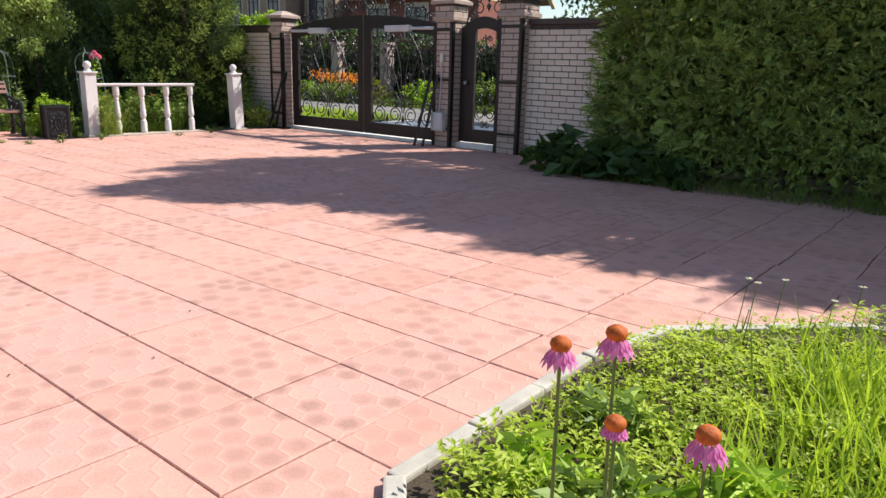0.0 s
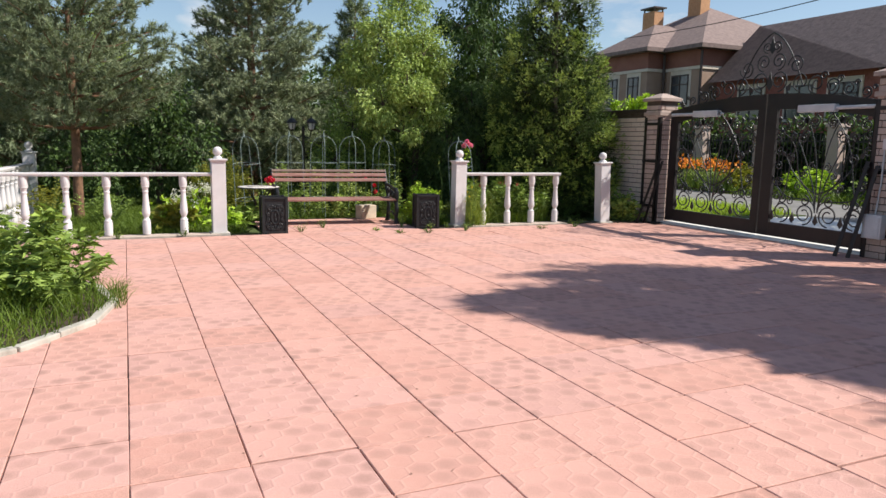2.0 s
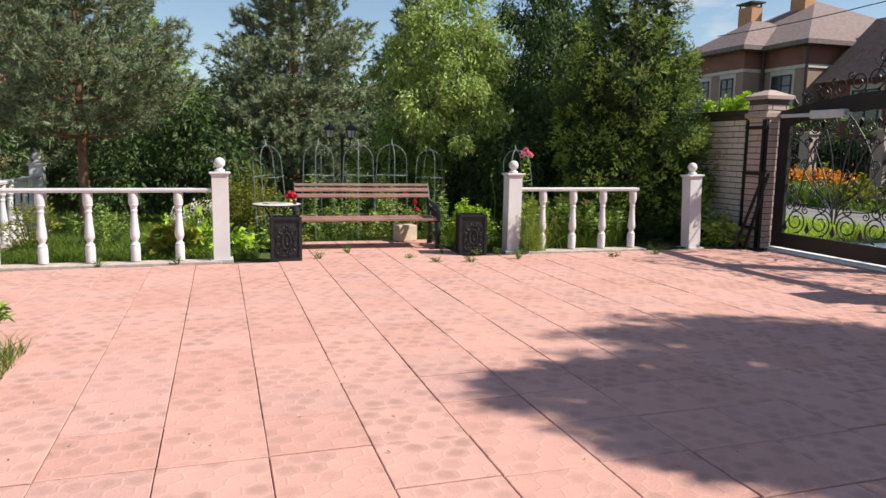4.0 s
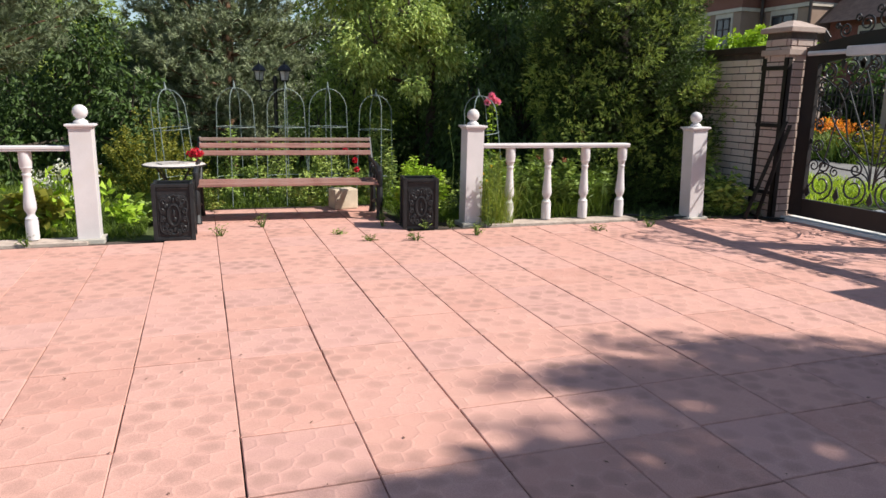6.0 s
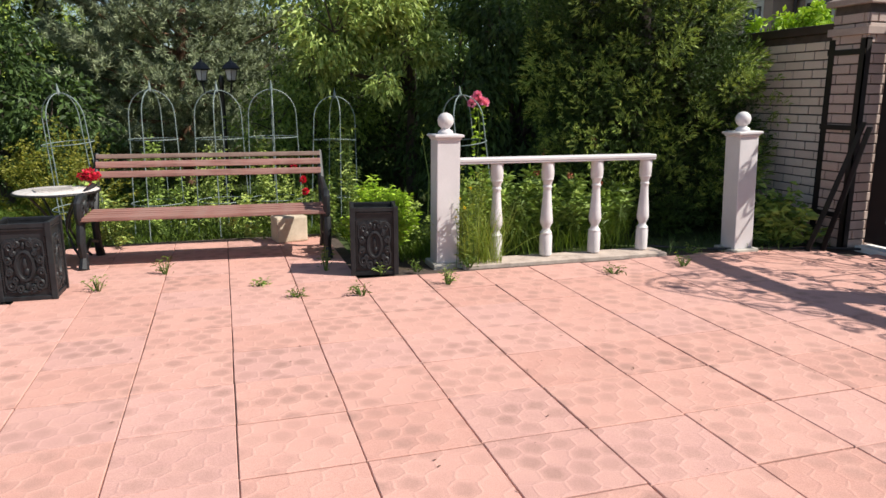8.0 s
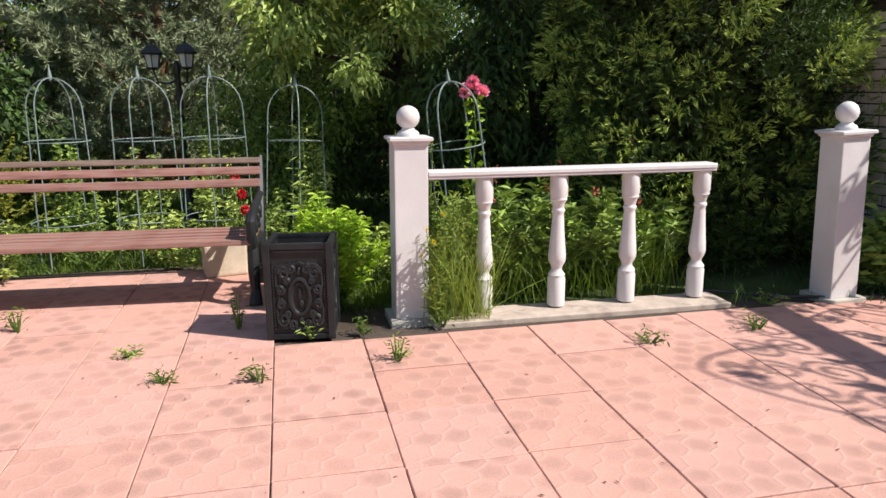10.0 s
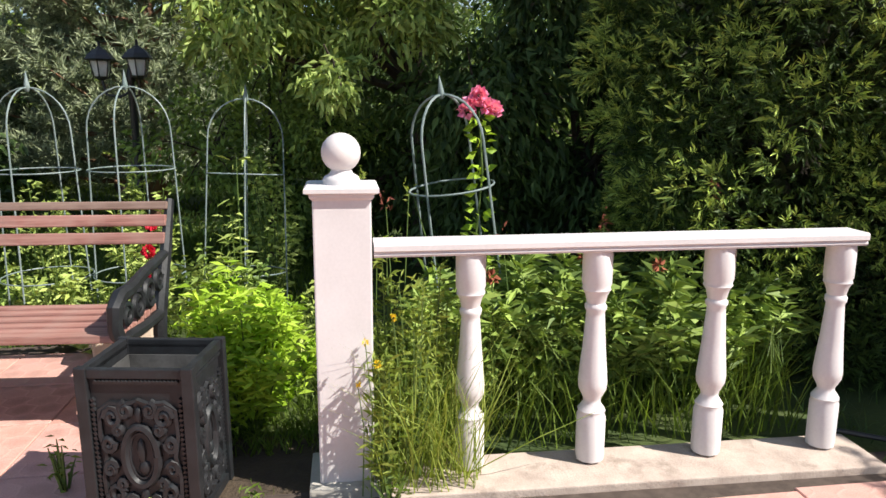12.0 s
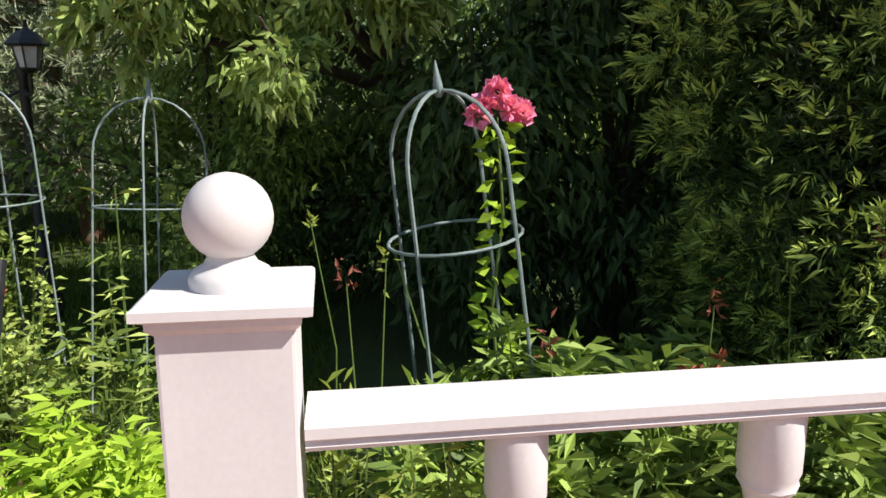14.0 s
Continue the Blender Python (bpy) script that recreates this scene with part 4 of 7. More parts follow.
def planter(x, y, rz, label):
    """A square cast iron tub: open top, framed sides with a raised oval and scrolls."""
    ob = thing("planter", pose(x, y, 0, 0, 0, rz), label, "planter", "cast iron planters")
    W, D, H, t = 0.176, 0.155, 0.565, 0.014
    bm = bmesh.new()
    for z0, z1, e in ((0.0, 0.032, 0.010), (H - 0.034, H, 0.010)):
        for (a, b, c, d) in ((-W - e, W + e, D - t, D + e), (-W - e, W + e, -D - e, -D + t)):
            box(bm, c, d, a, b, z0, z1, 0.004)
        for (a, b, c, d) in ((W - t, W + e, -D, D), (-W - e, -W + t, -D, D)):
            box(bm, c + 0.014, d - 0.014, a, b, z0, z1)
    for sx in (-1, 1):
        for sy in (-1, 1):
            box(bm, sx * D - 0.016, sx * D + 0.016, sy * W - 0.02, sy * W + 0.02, 0.0, H + 0.004, 0.004)
    part("frame", bm, M_CAST, ob, "moulded iron frame")
    bm = bmesh.new()
    box(bm, D - t, D - 0.003, -W, W, 0.02, H - 0.02)
    part("panel", bm, M_CAST, ob)
    for a in ((-D + 0.003, -D + t, -W, W), (-D + t, D - t, W - t, W - 0.003), (-D + t, D - t, -W + 0.003, -W + t)):
        bm = bmesh.new()
        box(bm, *a, 0.02, H - 0.02)
        part("panel", bm, M_CAST, ob)
    bm = bmesh.new()
    box(bm, -D + t, D - t, -W + t, W - t, 0.02, 0.04)
    part("bottom", bm, M_CAST_IN, ob)
    # added thin liner, paler for dust and for the sky mirrored inside
    bm = bmesh.new()
    e = t + 0.003
    box(bm, D - e - 0.004, D - e, -W + e, W - e, 0.045, H - 0.058)
    box(bm, -D + e, -D + e + 0.004, -W + e, W - e, 0.045, H - 0.058)
    box(bm, -D + e + 0.004, D - e - 0.004, W - e - 0.004, W - e, 0.045, H - 0.058)
    box(bm, -D + e + 0.004, D - e - 0.004, -W + e, -W + e + 0.004, 0.045, H - 0.058)
    part("liner", bm, M_CAST_IN, ob, "dusty grey inner faces with sky sheen in the colour")
    for nm, face in (("front_relief", 0), ("side_relief", 1)):
        bm = bmesh.new()
        half = (W if face == 0 else D) - 0.03
        k = half / 0.195

        def pt(u, v, lift=0.0):
            return (D + lift, u, v) if face == 0 else (-u, W + lift, v)
        oval = [pt(0.075 * k * math.cos(a), 0.255 + 0.105 * math.sin(a), 0.002) for a in [2 * math.pi * i / 28 for i in range(29)]]
        tube(bm, oval, 0.015, 6)
        tube(bm, [pt(0.055 * k * math.cos(a), 0.255 + 0.082 * math.sin(a), 0.0) for a in [2 * math.pi * i / 24 for i in range(25)]], 0.005, 5)
        for s in (-1, 1):
            for (u, v, r, st, way) in ((0.115, 0.395, 0.042, 0, 1), (0.125, 0.12, 0.042, 0, -1), (0.055, 0.42, 0.03, 1.5, -1), (0.055, 0.09, 0.03, 4.5, 1), (0.14, 0.30, 0.03, 3, 1), (0.14, 0.21, 0.03, 3, -1), (0.09, 0.35, 0.022, 2, -1), (0.09, 0.155, 0.022, 4, 1)):
                tube(bm, [pt(s * px * k, pz, 0.001) for px, _, pz in scroll_pts(u, v, r, 1.5, st, way, 0, 14)], 0.0135, 6)
            tube(bm, [pt(s * u * k, v, 0.001) for u, v in ((0.17, 0.10), (0.175, 0.18), (0.155, 0.255), (0.175, 0.33), (0.17, 0.42), (0.12, 0.445), (0.05, 0.44), (0.0, 0.455))], 0.010, 5)
            tube(bm, [pt(s * u * k, v, 0.001) for u, v in ((0.17, 0.10), (0.12, 0.068), (0.05, 0.075), (0.0, 0.062))], 0.010, 5)
            for i in range(24):
                z = 0.06 + i * 0.017
                tube(bm, [pt(s * (0.190 * k), z, 0.002), pt(s * (0.199 * k), z + 0.012, 0.005)], 0.008, 4)
        for i in range(22):
            u = -0.18 + i * 0.017
            tube(bm, [pt(u * k, H - 0.05, 0.004), pt((u + 0.012) * k, H - 0.04, 0.006)], 0.008, 4)
        for (u, v, w, h) in ((0.0, 0.27, 0.022, 0.05), (0.01, 0.21, 0.03, 0.03), (0.0, 0.40, 0.02, 0.035), (0.0, 0.11, 0.02, 0.035)):
            lathe(bm, [(0.001, -1), (0.7, -0.7), (1, 0), (0.7, 0.7), (0.001, 1)], 8)
            bm.verts.ensure_lookup_table()
            for vtx in bm.verts[-40:]:
                a, b, c = vtx.co
                vtx.co = Vector(pt(a * w * k + u * k, v + c * h, b * 0.012 - 0.002))
        part(nm, bm, M_CAST, ob, "raised oval and scroll ornament", smooth=True)
    return ob


planter(-13.08, 5.19, -9.0, "black cast iron square planter with scroll relief, empty")
planter(-13.07, 2.62, -2.0, "black cast iron square planter beside the small table")

table = thing("cafe_table", pose(-14.25, 2.60, 0), "small round cafe table with a pale top on black wire legs", "table")
bm = bmesh.new()
lathe(bm, [(0.0, 0.612), (0.33, 0.612), (0.345, 0.618), (0.345, 0.632), (0.33, 0.64), (0.0, 0.64)], 40)
part("tabletop", bm, plain("mosaic_top", (0.50, 0.44, 0.40), (0.75, 0.70, 0.66), 0.5, 14.0, 70.0), table, "pale mosaic top", smooth=True)
bm = bmesh.new()
tube(bm, [(0.345 * math.cos(a), 0.345 * math.sin(a), 0.625) for a in [2 * math.pi * i / 40 for i in range(41)]], 0.011, 6)
part("rim", bm, M_BLACK, table, "thin black iron rim", smooth=True)
for k in range(4):
    a = math.pi / 4 + k * math.pi / 2
    c, s = math.cos(a), math.sin(a)
    bm = bmesh.new()
    tube(bm, [(r * c, r * s, z) for r, z in ((0.26, 0.61), (0.17, 0.5), (0.09, 0.38), (0.08, 0.28), (0.15, 0.14), (0.27, 0.0))], 0.011, 6)
    part("leg", bm, M_BLACK, table, smooth=True)
mag = thing("magazine", pose(-14.22, 2.58, 0.642, 0, 0, 20), "closed magazine lying on the cafe table", "magazine")
bm = bmesh.new()
box(bm, -0.105, 0.105, -0.148, 0.148, 0, 0.006)
part("pages", bm, plain("paper", (0.55, 0.53, 0.52), (0.75, 0.72, 0.70), 0.5, 9, 90), mag)
bm = bmesh.new()
box(bm, -0.107, 0.107, -0.150, 0.150, 0.006, 0.009)
part("cover", bm, plain("cover_print", (0.22, 0.16, 0.14), (0.62, 0.58, 0.56), 0.3, 22, 90), mag, "printed cover")

g = rng(40)
geranium = thing("potted_geranium", pose(-14.48, 2.83, 0.64), "red geranium blooms beside the bench end on the table", "flower")
P = g.normal(size=(260, 3)) * [0.03, 0.033, 0.022] + [0, 0, 0.09]
part_mesh("petals", leaves("petals", P, g.normal(size=(260, 3)), 0.04, 0.035, F_RED, g), geranium, "bright red petals")
P = g.normal(size=(40, 3)) * [0.04, 0.04, 0.02] + [0, 0, 0.05]
part_mesh("leaf_mass", leaves("leaf_cluster", P, g.normal(size=(40, 3)), 0.05, 0.045, F_BUSH, g), geranium)
bm = bmesh.new()
lathe(bm, [(0.035, 0.0), (0.05, 0.055), (0.046, 0.055), (0.04, 0.04)], 14)
part("pot", bm, plain("clay", (0.30, 0.13, 0.07), (0.42, 0.20, 0.12), 0.8), geranium)
box_ob = thing("terracotta_block", pose(-14.62, 4.62, 0, 0, 0, 12), "pale stone block standing under the bench", "stone block")
bm = bmesh.new()
box(bm, -0.12, 0.12, -0.16, 0.16, 0, 0.26, 0.02)
part("block", bm, plain("pale_stone", (0.45, 0.36, 0.26), (0.64, 0.54, 0.42), 0.85, 8, 80), box_ob)


# ---- rose trellises ----
def trellis(x, y, h, r, lean, label, mtl=None, rz=0.0, wire=0.0068):
    ob = thing("rose_trellis", pose(x, y, 0, lean, 0, rz), label, "trellis", "rose trellises")
    mtl = mtl or M_GREENIRON
    for k in range(2):
        bm = bmesh.new()
        a = k * math.pi / 2 + 0.5
        c, s = math.cos(a), math.sin(a)
        dome = h * 0.94 - r * 1.08
        pts = [(-r * 1.15 * c, -r * 1.15 * s, 0.0), (-r * c, -r * s, dome)]
        pts += [(-r * c * math.cos(u), -r * s * math.cos(u), dome + r * 1.08 * math.sin(u)) for u in [math.pi * i / 14 for i in range(1, 14)]]
        pts += [(r * c, r * s, dome), (r * 1.15 * c, r * 1.15 * s, 0.0)]
        tube(bm, pts, wire, 6)
        part("hoop", bm, mtl, ob, smooth=True)
    for z in (0.22, 0.63):
        bm = bmesh.new()
        rr = r * (1.15 - 0.15 * z / 0.7)
        tube(bm, [(rr * math.cos(u), rr * math.sin(u), z * h) for u in [2 * math.pi * i / 24 for i in range(25)]], wire * 0.85, 6)
        part("ring", bm, mtl, ob, smooth=True)
    bm = bmesh.new()
    lathe(bm, [(0.008, h * 0.925), (0.018, h * 0.935), (0.016, h * 0.95), (0.002, h)], 10)
    part("spike_finial", bm, mtl, ob, smooth=True)
    return ob


trellis(-14.40, 6.55, 1.57, 0.225, 7.5, "green wire rose trellis with a domed top and spike", rz=20)
for y, h, r, ln in ((2.62, 1.58, 0.235, 5), (3.34, 1.61, 0.24, 0), (3.99, 1.61, 0.24, 0), (4.55, 1.62, 0.25, 0), (5.19, 1.55, 0.235, -5.5)):
    trellis(-15.27, y, h, r, ln, "grey-green wire rose trellis behind the bench", rz=13 * y, wire=0.0052)

# ---- garden lamp ----
lamp = thing("garden_lamp", pose(-17.22, 4.05, -0.02), "black garden lamp post with hexagonal lanterns on curled arms", "lamp")
bm = bmesh.new()
lathe(bm, [(0.10, -0.1), (0.10, 0.12), (0.06, 0.2), (0.05, 0.5), (0.035, 0.55), (0.030, 1.62), (0.045, 1.66), (0.02, 1.74)], 14)
part("post", bm, M_BLACK, lamp, smooth=True)
M_LGLASS = plain("frosted_glass", (0.55, 0.55, 0.55), (0.75, 0.75, 0.73), 0.3, 10, 60)
for k in range(2):
    a = (-1.62, 0.55)[k]
    c, s = math.cos(a), math.sin(a)
    bm = bmesh.new()
    tube(bm, [(0.0, 0.0, 1.55), (0.10 * c, 0.10 * s, 1.50), (0.21 * c, 0.21 * s, 1.52), (0.24 * c, 0.24 * s, 1.64)], 0.012, 6)
    arm = part("arm", bm, M_BLACK, lamp, smooth=True)
    bm = bmesh.new()
    lathe(bm, [(0.02, 1.64), (0.06, 1.66), (0.062, 1.67), (0.02, 1.672)], 6, (0.24 * c, 0.24 * s, 0))
    lathe(bm, [(0.122, 1.805), (0.128, 1.815), (0.10, 1.852), (0.062, 1.888), (0.028, 1.905), (0.014, 1.92), (0.010, 1.965)], 6, (0.24 * c, 0.24 * s, 0))
    for i in range(6):
        u = 2 * math.pi * i / 6
        tube(bm, [((0.24 * c) + 0.06 * math.cos(u), (0.24 * s) + 0.06 * math.sin(u), 1.66), ((0.24 * c) + 0.088 * math.cos(u), (0.24 * s) + 0.088 * math.sin(u), 1.81)], 0.006, 4)
    part("lantern_frame", bm, M_BLACK, arm, "black lantern frame and hood")
    bm = bmesh.new()
    lathe(bm, [(0.054, 1.675), (0.081, 1.80)], 6, (0.24 * c, 0.24 * s, 0))
    part("lantern_glass", bm, M_LGLASS, arm, "pale lantern panes")

# ---- foliage builders ----
def lumps(P, freq, seed):
    """Smooth bumpiness at points, about -1 to 1."""
    g = rng(seed)
    out = np.zeros(len(P))
    for k in range(6):
        d = g.normal(size=3)
        d *= freq * (0.7 + 0.35 * k) / np.linalg.norm(d)
        out += np.sin(P @ d + g.uniform(0, 6.28)) / (1 + 0.3 * k)
    return out / 3.0


def sprays(name, P, D, size, material, g, per=7, wide=1.0, thick=0.2, spread=1.1):
    """Flat fans of small scale-leaves, as arborvitae carries."""
    n = len(P)
    D = unit(D)
    S = unit(np.cross(D, unit(g.normal(size=(n, 3)) + [0, 0, 0.6])))
    a = np.linspace(-spread, spread, per)
    base, dirs, ln = [], [], []
    sz = np.broadcast_to(size, n)
    for i, u in enumerate(a):
        t = 1 - abs(u) / spread
        base.append(P + D * (sz * 0.55 * t * 0.6)[:, None])
        dirs.append(D * math.cos(u) + S * math.sin(u) + g.normal(size=(n, 3)) * 0.12)
        ln.append(sz * (0.5 + 0.5 * t) * g.uniform(0.7, 1.2, n))
    L = np.concatenate(ln)
    return leaves(name, np.concatenate(base), np.concatenate(dirs), L, L * thick * wide, material, g, fold=0.1, droop=0.12)


def cone_points(n, h, r, z0, g, power=0.8, belly=0.22, bump=0.14, seed=3, depth=0.18):
    """Points on an uneven conical crown, and the outward directions there."""
    u = 1 - np.sqrt(g.uniform(0, 1, n))
    a = g.uniform(0, 2 * math.pi, n)
    prof = np.minimum(1.0, (1 - u) ** power * 1.08) * np.minimum(1.0, 0.72 + u / belly * 0.28)
    P0 = np.stack([np.cos(a) * r * prof, np.sin(a) * r * prof, z0 + u * (h - z0)], 1)
    k = 1 + bump * lumps(P0, 2.6, seed) + bump * 0.6 * lumps(P0, 6.5, seed + 1) - depth * g.uniform(0, 1, n) ** 2
    P = P0 * [1, 1, 1]
    P[:, :2] *= k[:, None]
    D = np.stack([np.cos(a), np.sin(a), np.full(n, 0.55)], 1) + g.normal(size=(n, 3)) * 0.35
    return P, D


def conifer_spray(x, y, h, r, label, n, size, material, seed, z0=0.05, power=0.8, name="thuja_tree", category="tree", bump=0.14, tuft=0.17, boughs=120):
    g = rng(seed)
    ob = thing(name, pose(x, y, 0), label, category)
    bm = bmesh.new()
    tube(bm, [(0, 0, -0.1), (0.02, 0, h * 0.3), (-0.02, 0.02, h * 0.6), (0, 0, h * 0.93)], [0.13, 0.10, 0.06, 0.015], 9)
    for k in range(26):
        a, z = g.uniform(0, 6.28), h * (0.06 + 0.8 * k / 26)
        q = r * 0.7 * (1 - z / h) ** power
        tube(bm, [(0, 0, z), (math.cos(a) * q * 0.5, math.sin(a) * q * 0.5, z + 0.12), (math.cos(a) * q, math.sin(a) * q, z + 0.35)], [0.03, 0.02, 0.006], 5)
    part("trunk", bm, M_BARK, ob, smooth=True)
    P, D = cone_points(n, h, r, z0, g, power, bump=bump, seed=seed, depth=0.3)
    P, D = clumped(P, D, 26, tuft, g)
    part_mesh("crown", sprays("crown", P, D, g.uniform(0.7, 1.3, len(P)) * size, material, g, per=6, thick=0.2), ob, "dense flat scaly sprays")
    # outer tufts in a paler colour that imitates sunlit sprays
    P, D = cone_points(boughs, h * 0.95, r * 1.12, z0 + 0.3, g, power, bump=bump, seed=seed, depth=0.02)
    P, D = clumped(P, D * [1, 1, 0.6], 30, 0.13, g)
    part_mesh("outer_crown", sprays("outer_crown", P, D, g.uniform(0.7, 1.3, len(P)) * size, F_TIP, g, per=6, thick=0.2), ob, "yellow-green outer tips, coloured as if sunlit")
    # dark filling sprays that stand for the shade deep in the crown
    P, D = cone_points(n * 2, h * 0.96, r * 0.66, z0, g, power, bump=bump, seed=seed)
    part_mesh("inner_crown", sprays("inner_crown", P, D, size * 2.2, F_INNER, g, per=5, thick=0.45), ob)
    return ob


def pine(x, y, h, r, label, material, seed, z0, tufts, nl=0.14, nw=0.008, per=26, name="pine_tree", tight=0.8):
    """Whorled boughs that turn up at the tips, clothed in needle tufts."""
    g = rng(seed)
    ob = thing(name, pose(x, y, 0), label, "tree")
    bm = bmesh.new()
    tube(bm, [(0, 0, -0.1), (0.04, 0.02, h * 0.35), (0.0, 0.0, h * 0.7), (0.0, 0, h)], [h * 0.018, h * 0.015, h * 0.008, 0.012], 10)
    T, TD = [], []
    levels = int((h - z0) / 0.27)
    for lv in range(levels):
        u = lv / levels
        z = z0 + (h - z0) * u
        reach = r * (1 - u) ** 0.75 * min(1.0, 0.65 + u * 2.2)
        nb = max(5, int(9 - 3 * u))
        off = g.uniform(0, 6.28)
        for k in range(nb):
            a = off + 2 * math.pi * k / nb + g.uniform(-0.25, 0.25)
            q = reach * g.uniform(0.65, 1.15)
            rise = q * g.uniform(0.15, 0.55) * (0.4 + u)
            c, s = math.cos(a), math.sin(a)
            pts = [Vector((0, 0, z)), Vector((c * q * 0.5, s * q * 0.5, z + rise * 0.25)), Vector((c * q, s * q, z + rise + 0.10))]
            tube(bm, pts, [0.028 * (1.1 - u), 0.016 * (1.1 - u) + 0.004, 0.005], 5)
            m = max(3, int(tufts * q / r))
            v = g.uniform(0.25, 1.0, m) ** 0.7
            side = g.normal(size=m) * 0.22 * q * (0.4 + 0.6 * v)
            zz = z + rise * v * v + 0.1 * v + g.normal(size=m) * 0.06
            px, py = c * q * v - s * side, s * q * v + c * side
            T.append(np.stack([px, py, zz], 1))
            TD.append(np.stack([c * 0.8 + g.normal(size=m) * 0.35, s * 0.8 + g.normal(size=m) * 0.35, 0.55 + g.normal(size=m) * 0.3], 1))
    part("trunk", bm, M_BARK_PINE, ob, "reddish flaking trunk", smooth=True)
    T, TD = np.concatenate(T), unit(np.concatenate(TD))
    n = len(T)
    P = np.repeat(T, per, 0) + np.repeat(TD, per, 0) * g.uniform(0, 0.17, n * per)[:, None]
    D = np.repeat(TD, per, 0) * 0.55 + unit(g.normal(size=(n * per, 3))) * tight
    D = unit(D)
    S = unit(np.cross(D, g.normal(size=D.shape)))
    L = g.uniform(0.7, 1.2, n * per)[:, None] * nl
    V = np.stack([P - S * nw, P + S * nw, P + D * L], 1).reshape(-1, 3)
    part_mesh("crown", raw_mesh("crown", V, np.arange(len(V)).reshape(-1, 3), material), ob, "tufted long needles")
    return ob


def broadleaf(x, y, h, blobs, label, material, seed, n, ll=0.075, lw=0.03, name="garden_tree", droop=0.35, category="tree", trunk=0.09, mat_bark=None):
    """A trunk with limbs to each mass of leaves; masses are (x, y, z, radius)."""
    g = rng(seed)
    ob = thing(name, pose(x, y, 0), label, category)
    bm = bmesh.new()
    fork = h * 0.3
    tube(bm, [(0, 0, -0.1), (0.03, -0.02, fork * 0.5), (0, 0.02, fork)], [trunk, trunk * 0.85, trunk * 0.75], 9)
    Ps, Ds = [], []
    vol = sum(b[3] ** 2 for b in blobs)
    for bx, by, bz, br in blobs:
        tube(bm, [(0, 0.02, fork), (bx * 0.4, by * 0.4, fork + (bz - fork) * 0.55), (bx, by, bz), (bx * 1.1, by * 1.1, bz + br * 0.6)], [trunk * 0.6, trunk * 0.35, trunk * 0.18, 0.005], 6)
        twigs = max(14, int(70 * br * br))
        m = max(4, int(n * br * br / vol / twigs))
        for k in range(twigs):
            d = unit(g.normal(size=(1, 3)))[0]
            q = br * g.uniform(0.55, 1.12)
            tip = np.array([bx, by, bz]) + d * q * [1, 1, 0.85]
            if k % 3 == 0:
                tube(bm, [(bx, by, bz), tuple(np.array([bx, by, bz]) + (tip - [bx, by, bz]) * 0.5 + [0, 0, 0.05]), tuple(tip)], [0.012, 0.008, 0.003], 4)
            Ps.append(tip + g.normal(size=(m, 3)) * br * 0.14 - d * br * 0.25 * g.uniform(0, 1, (m, 1)))
            Ds.append(d * 0.6 + g.normal(size=(m, 3)) * 0.55 + [0, 0, -droop])
    part("trunk", bm, mat_bark or M_BARK, ob, smooth=True)
    P, D = np.concatenate(Ps), np.concatenate(Ds)
    k = g.uniform(0.7, 1.25, len(P))
    part_mesh("crown", leaves("crown", P, D, ll * k, lw * k, material, g, droop=0.15), ob, "small pointed leaves")
    return ob


def shrub(x, y, r, h, label, material, seed, n, ll, lw, name="shrub", up=0.5, z0=0.04, stems=14, sy=1.0, category="shrub", lump=0.2):
    """Many stems from one root, leaves up and down them."""
    g = rng(seed)
    ob = thing(name, pose(x, y, 0), label, category)
    bm = bmesh.new()
    Ps, Ds = [], []
    m = n // stems
    for k in range(stems):
        a, q = g.uniform(0, 6.28), r * math.sqrt(g.uniform(0.02, 1)) * (1 + lump * g.normal())
        top = np.array([math.cos(a) * q, math.sin(a) * q * sy, h * (1 - 0.45 * (q / r) ** 2) * g.uniform(0.75, 1.12)])
        root = np.array([top[0] * 0.25, top[1] * 0.25, 0.0])
        mid = (root * 0.4 + top * 0.6) * [1, 1, 1] + [0, 0, 0.05 * h]
        tube(bm, [tuple(root), tuple(mid), tuple(top)], [0.007, 0.005, 0.002], 4)
        v = g.uniform(z0, 1, (m, 1)) ** 0.75
        P = root * (1 - v) ** 2 + 2 * mid * v * (1 - v) + top * v * v
        Ps.append(P + g.normal(size=(m, 3)) * 0.02)
        aa = g.uniform(0, 6.28, m)
        Ds.append(np.stack([np.cos(aa), np.sin(aa), g.normal(up, 0.35, m)], 1))
    tagged(part("stalk_mass", bm, M_STEM, ob), kind="stuff")
    P, D = np.concatenate(Ps), np.concatenate(Ds)
    P[:, 2] = np.maximum(P[:, 2], 0.01)
    k = g.uniform(0.65, 1.25, len(P))
    part_mesh("foliage", leaves("foliage", P, D, ll * k, lw * k, material, g, droop=0.2), ob)
    return ob


def turf(name, region, n, hmin, hmax, w, material, seed, label, bend=0.4, z=0.0, clump=0.0, category="grass"):
    """Grass blades over a region; region gives n random points."""
    g = rng(seed)
    P = region(g, n)
    if clump:
        keep = lumps(np.column_stack([P, np.zeros(len(P))]), 5.0, seed) + g.normal(size=len(P)) * 0.3 > -clump
        P = P[keep]
    m = len(P)
    P3 = np.column_stack([P, np.full(m, z)])
    D = g.normal(size=(m, 3)) * [0.3, 0.3, 0.0] + [0, 0, 1]
    ob = new(name, blades(name, P3, D, g.uniform(hmin, hmax, m), w, material, g, bend))
    return tagged(ob, label, category, kind="stuff")


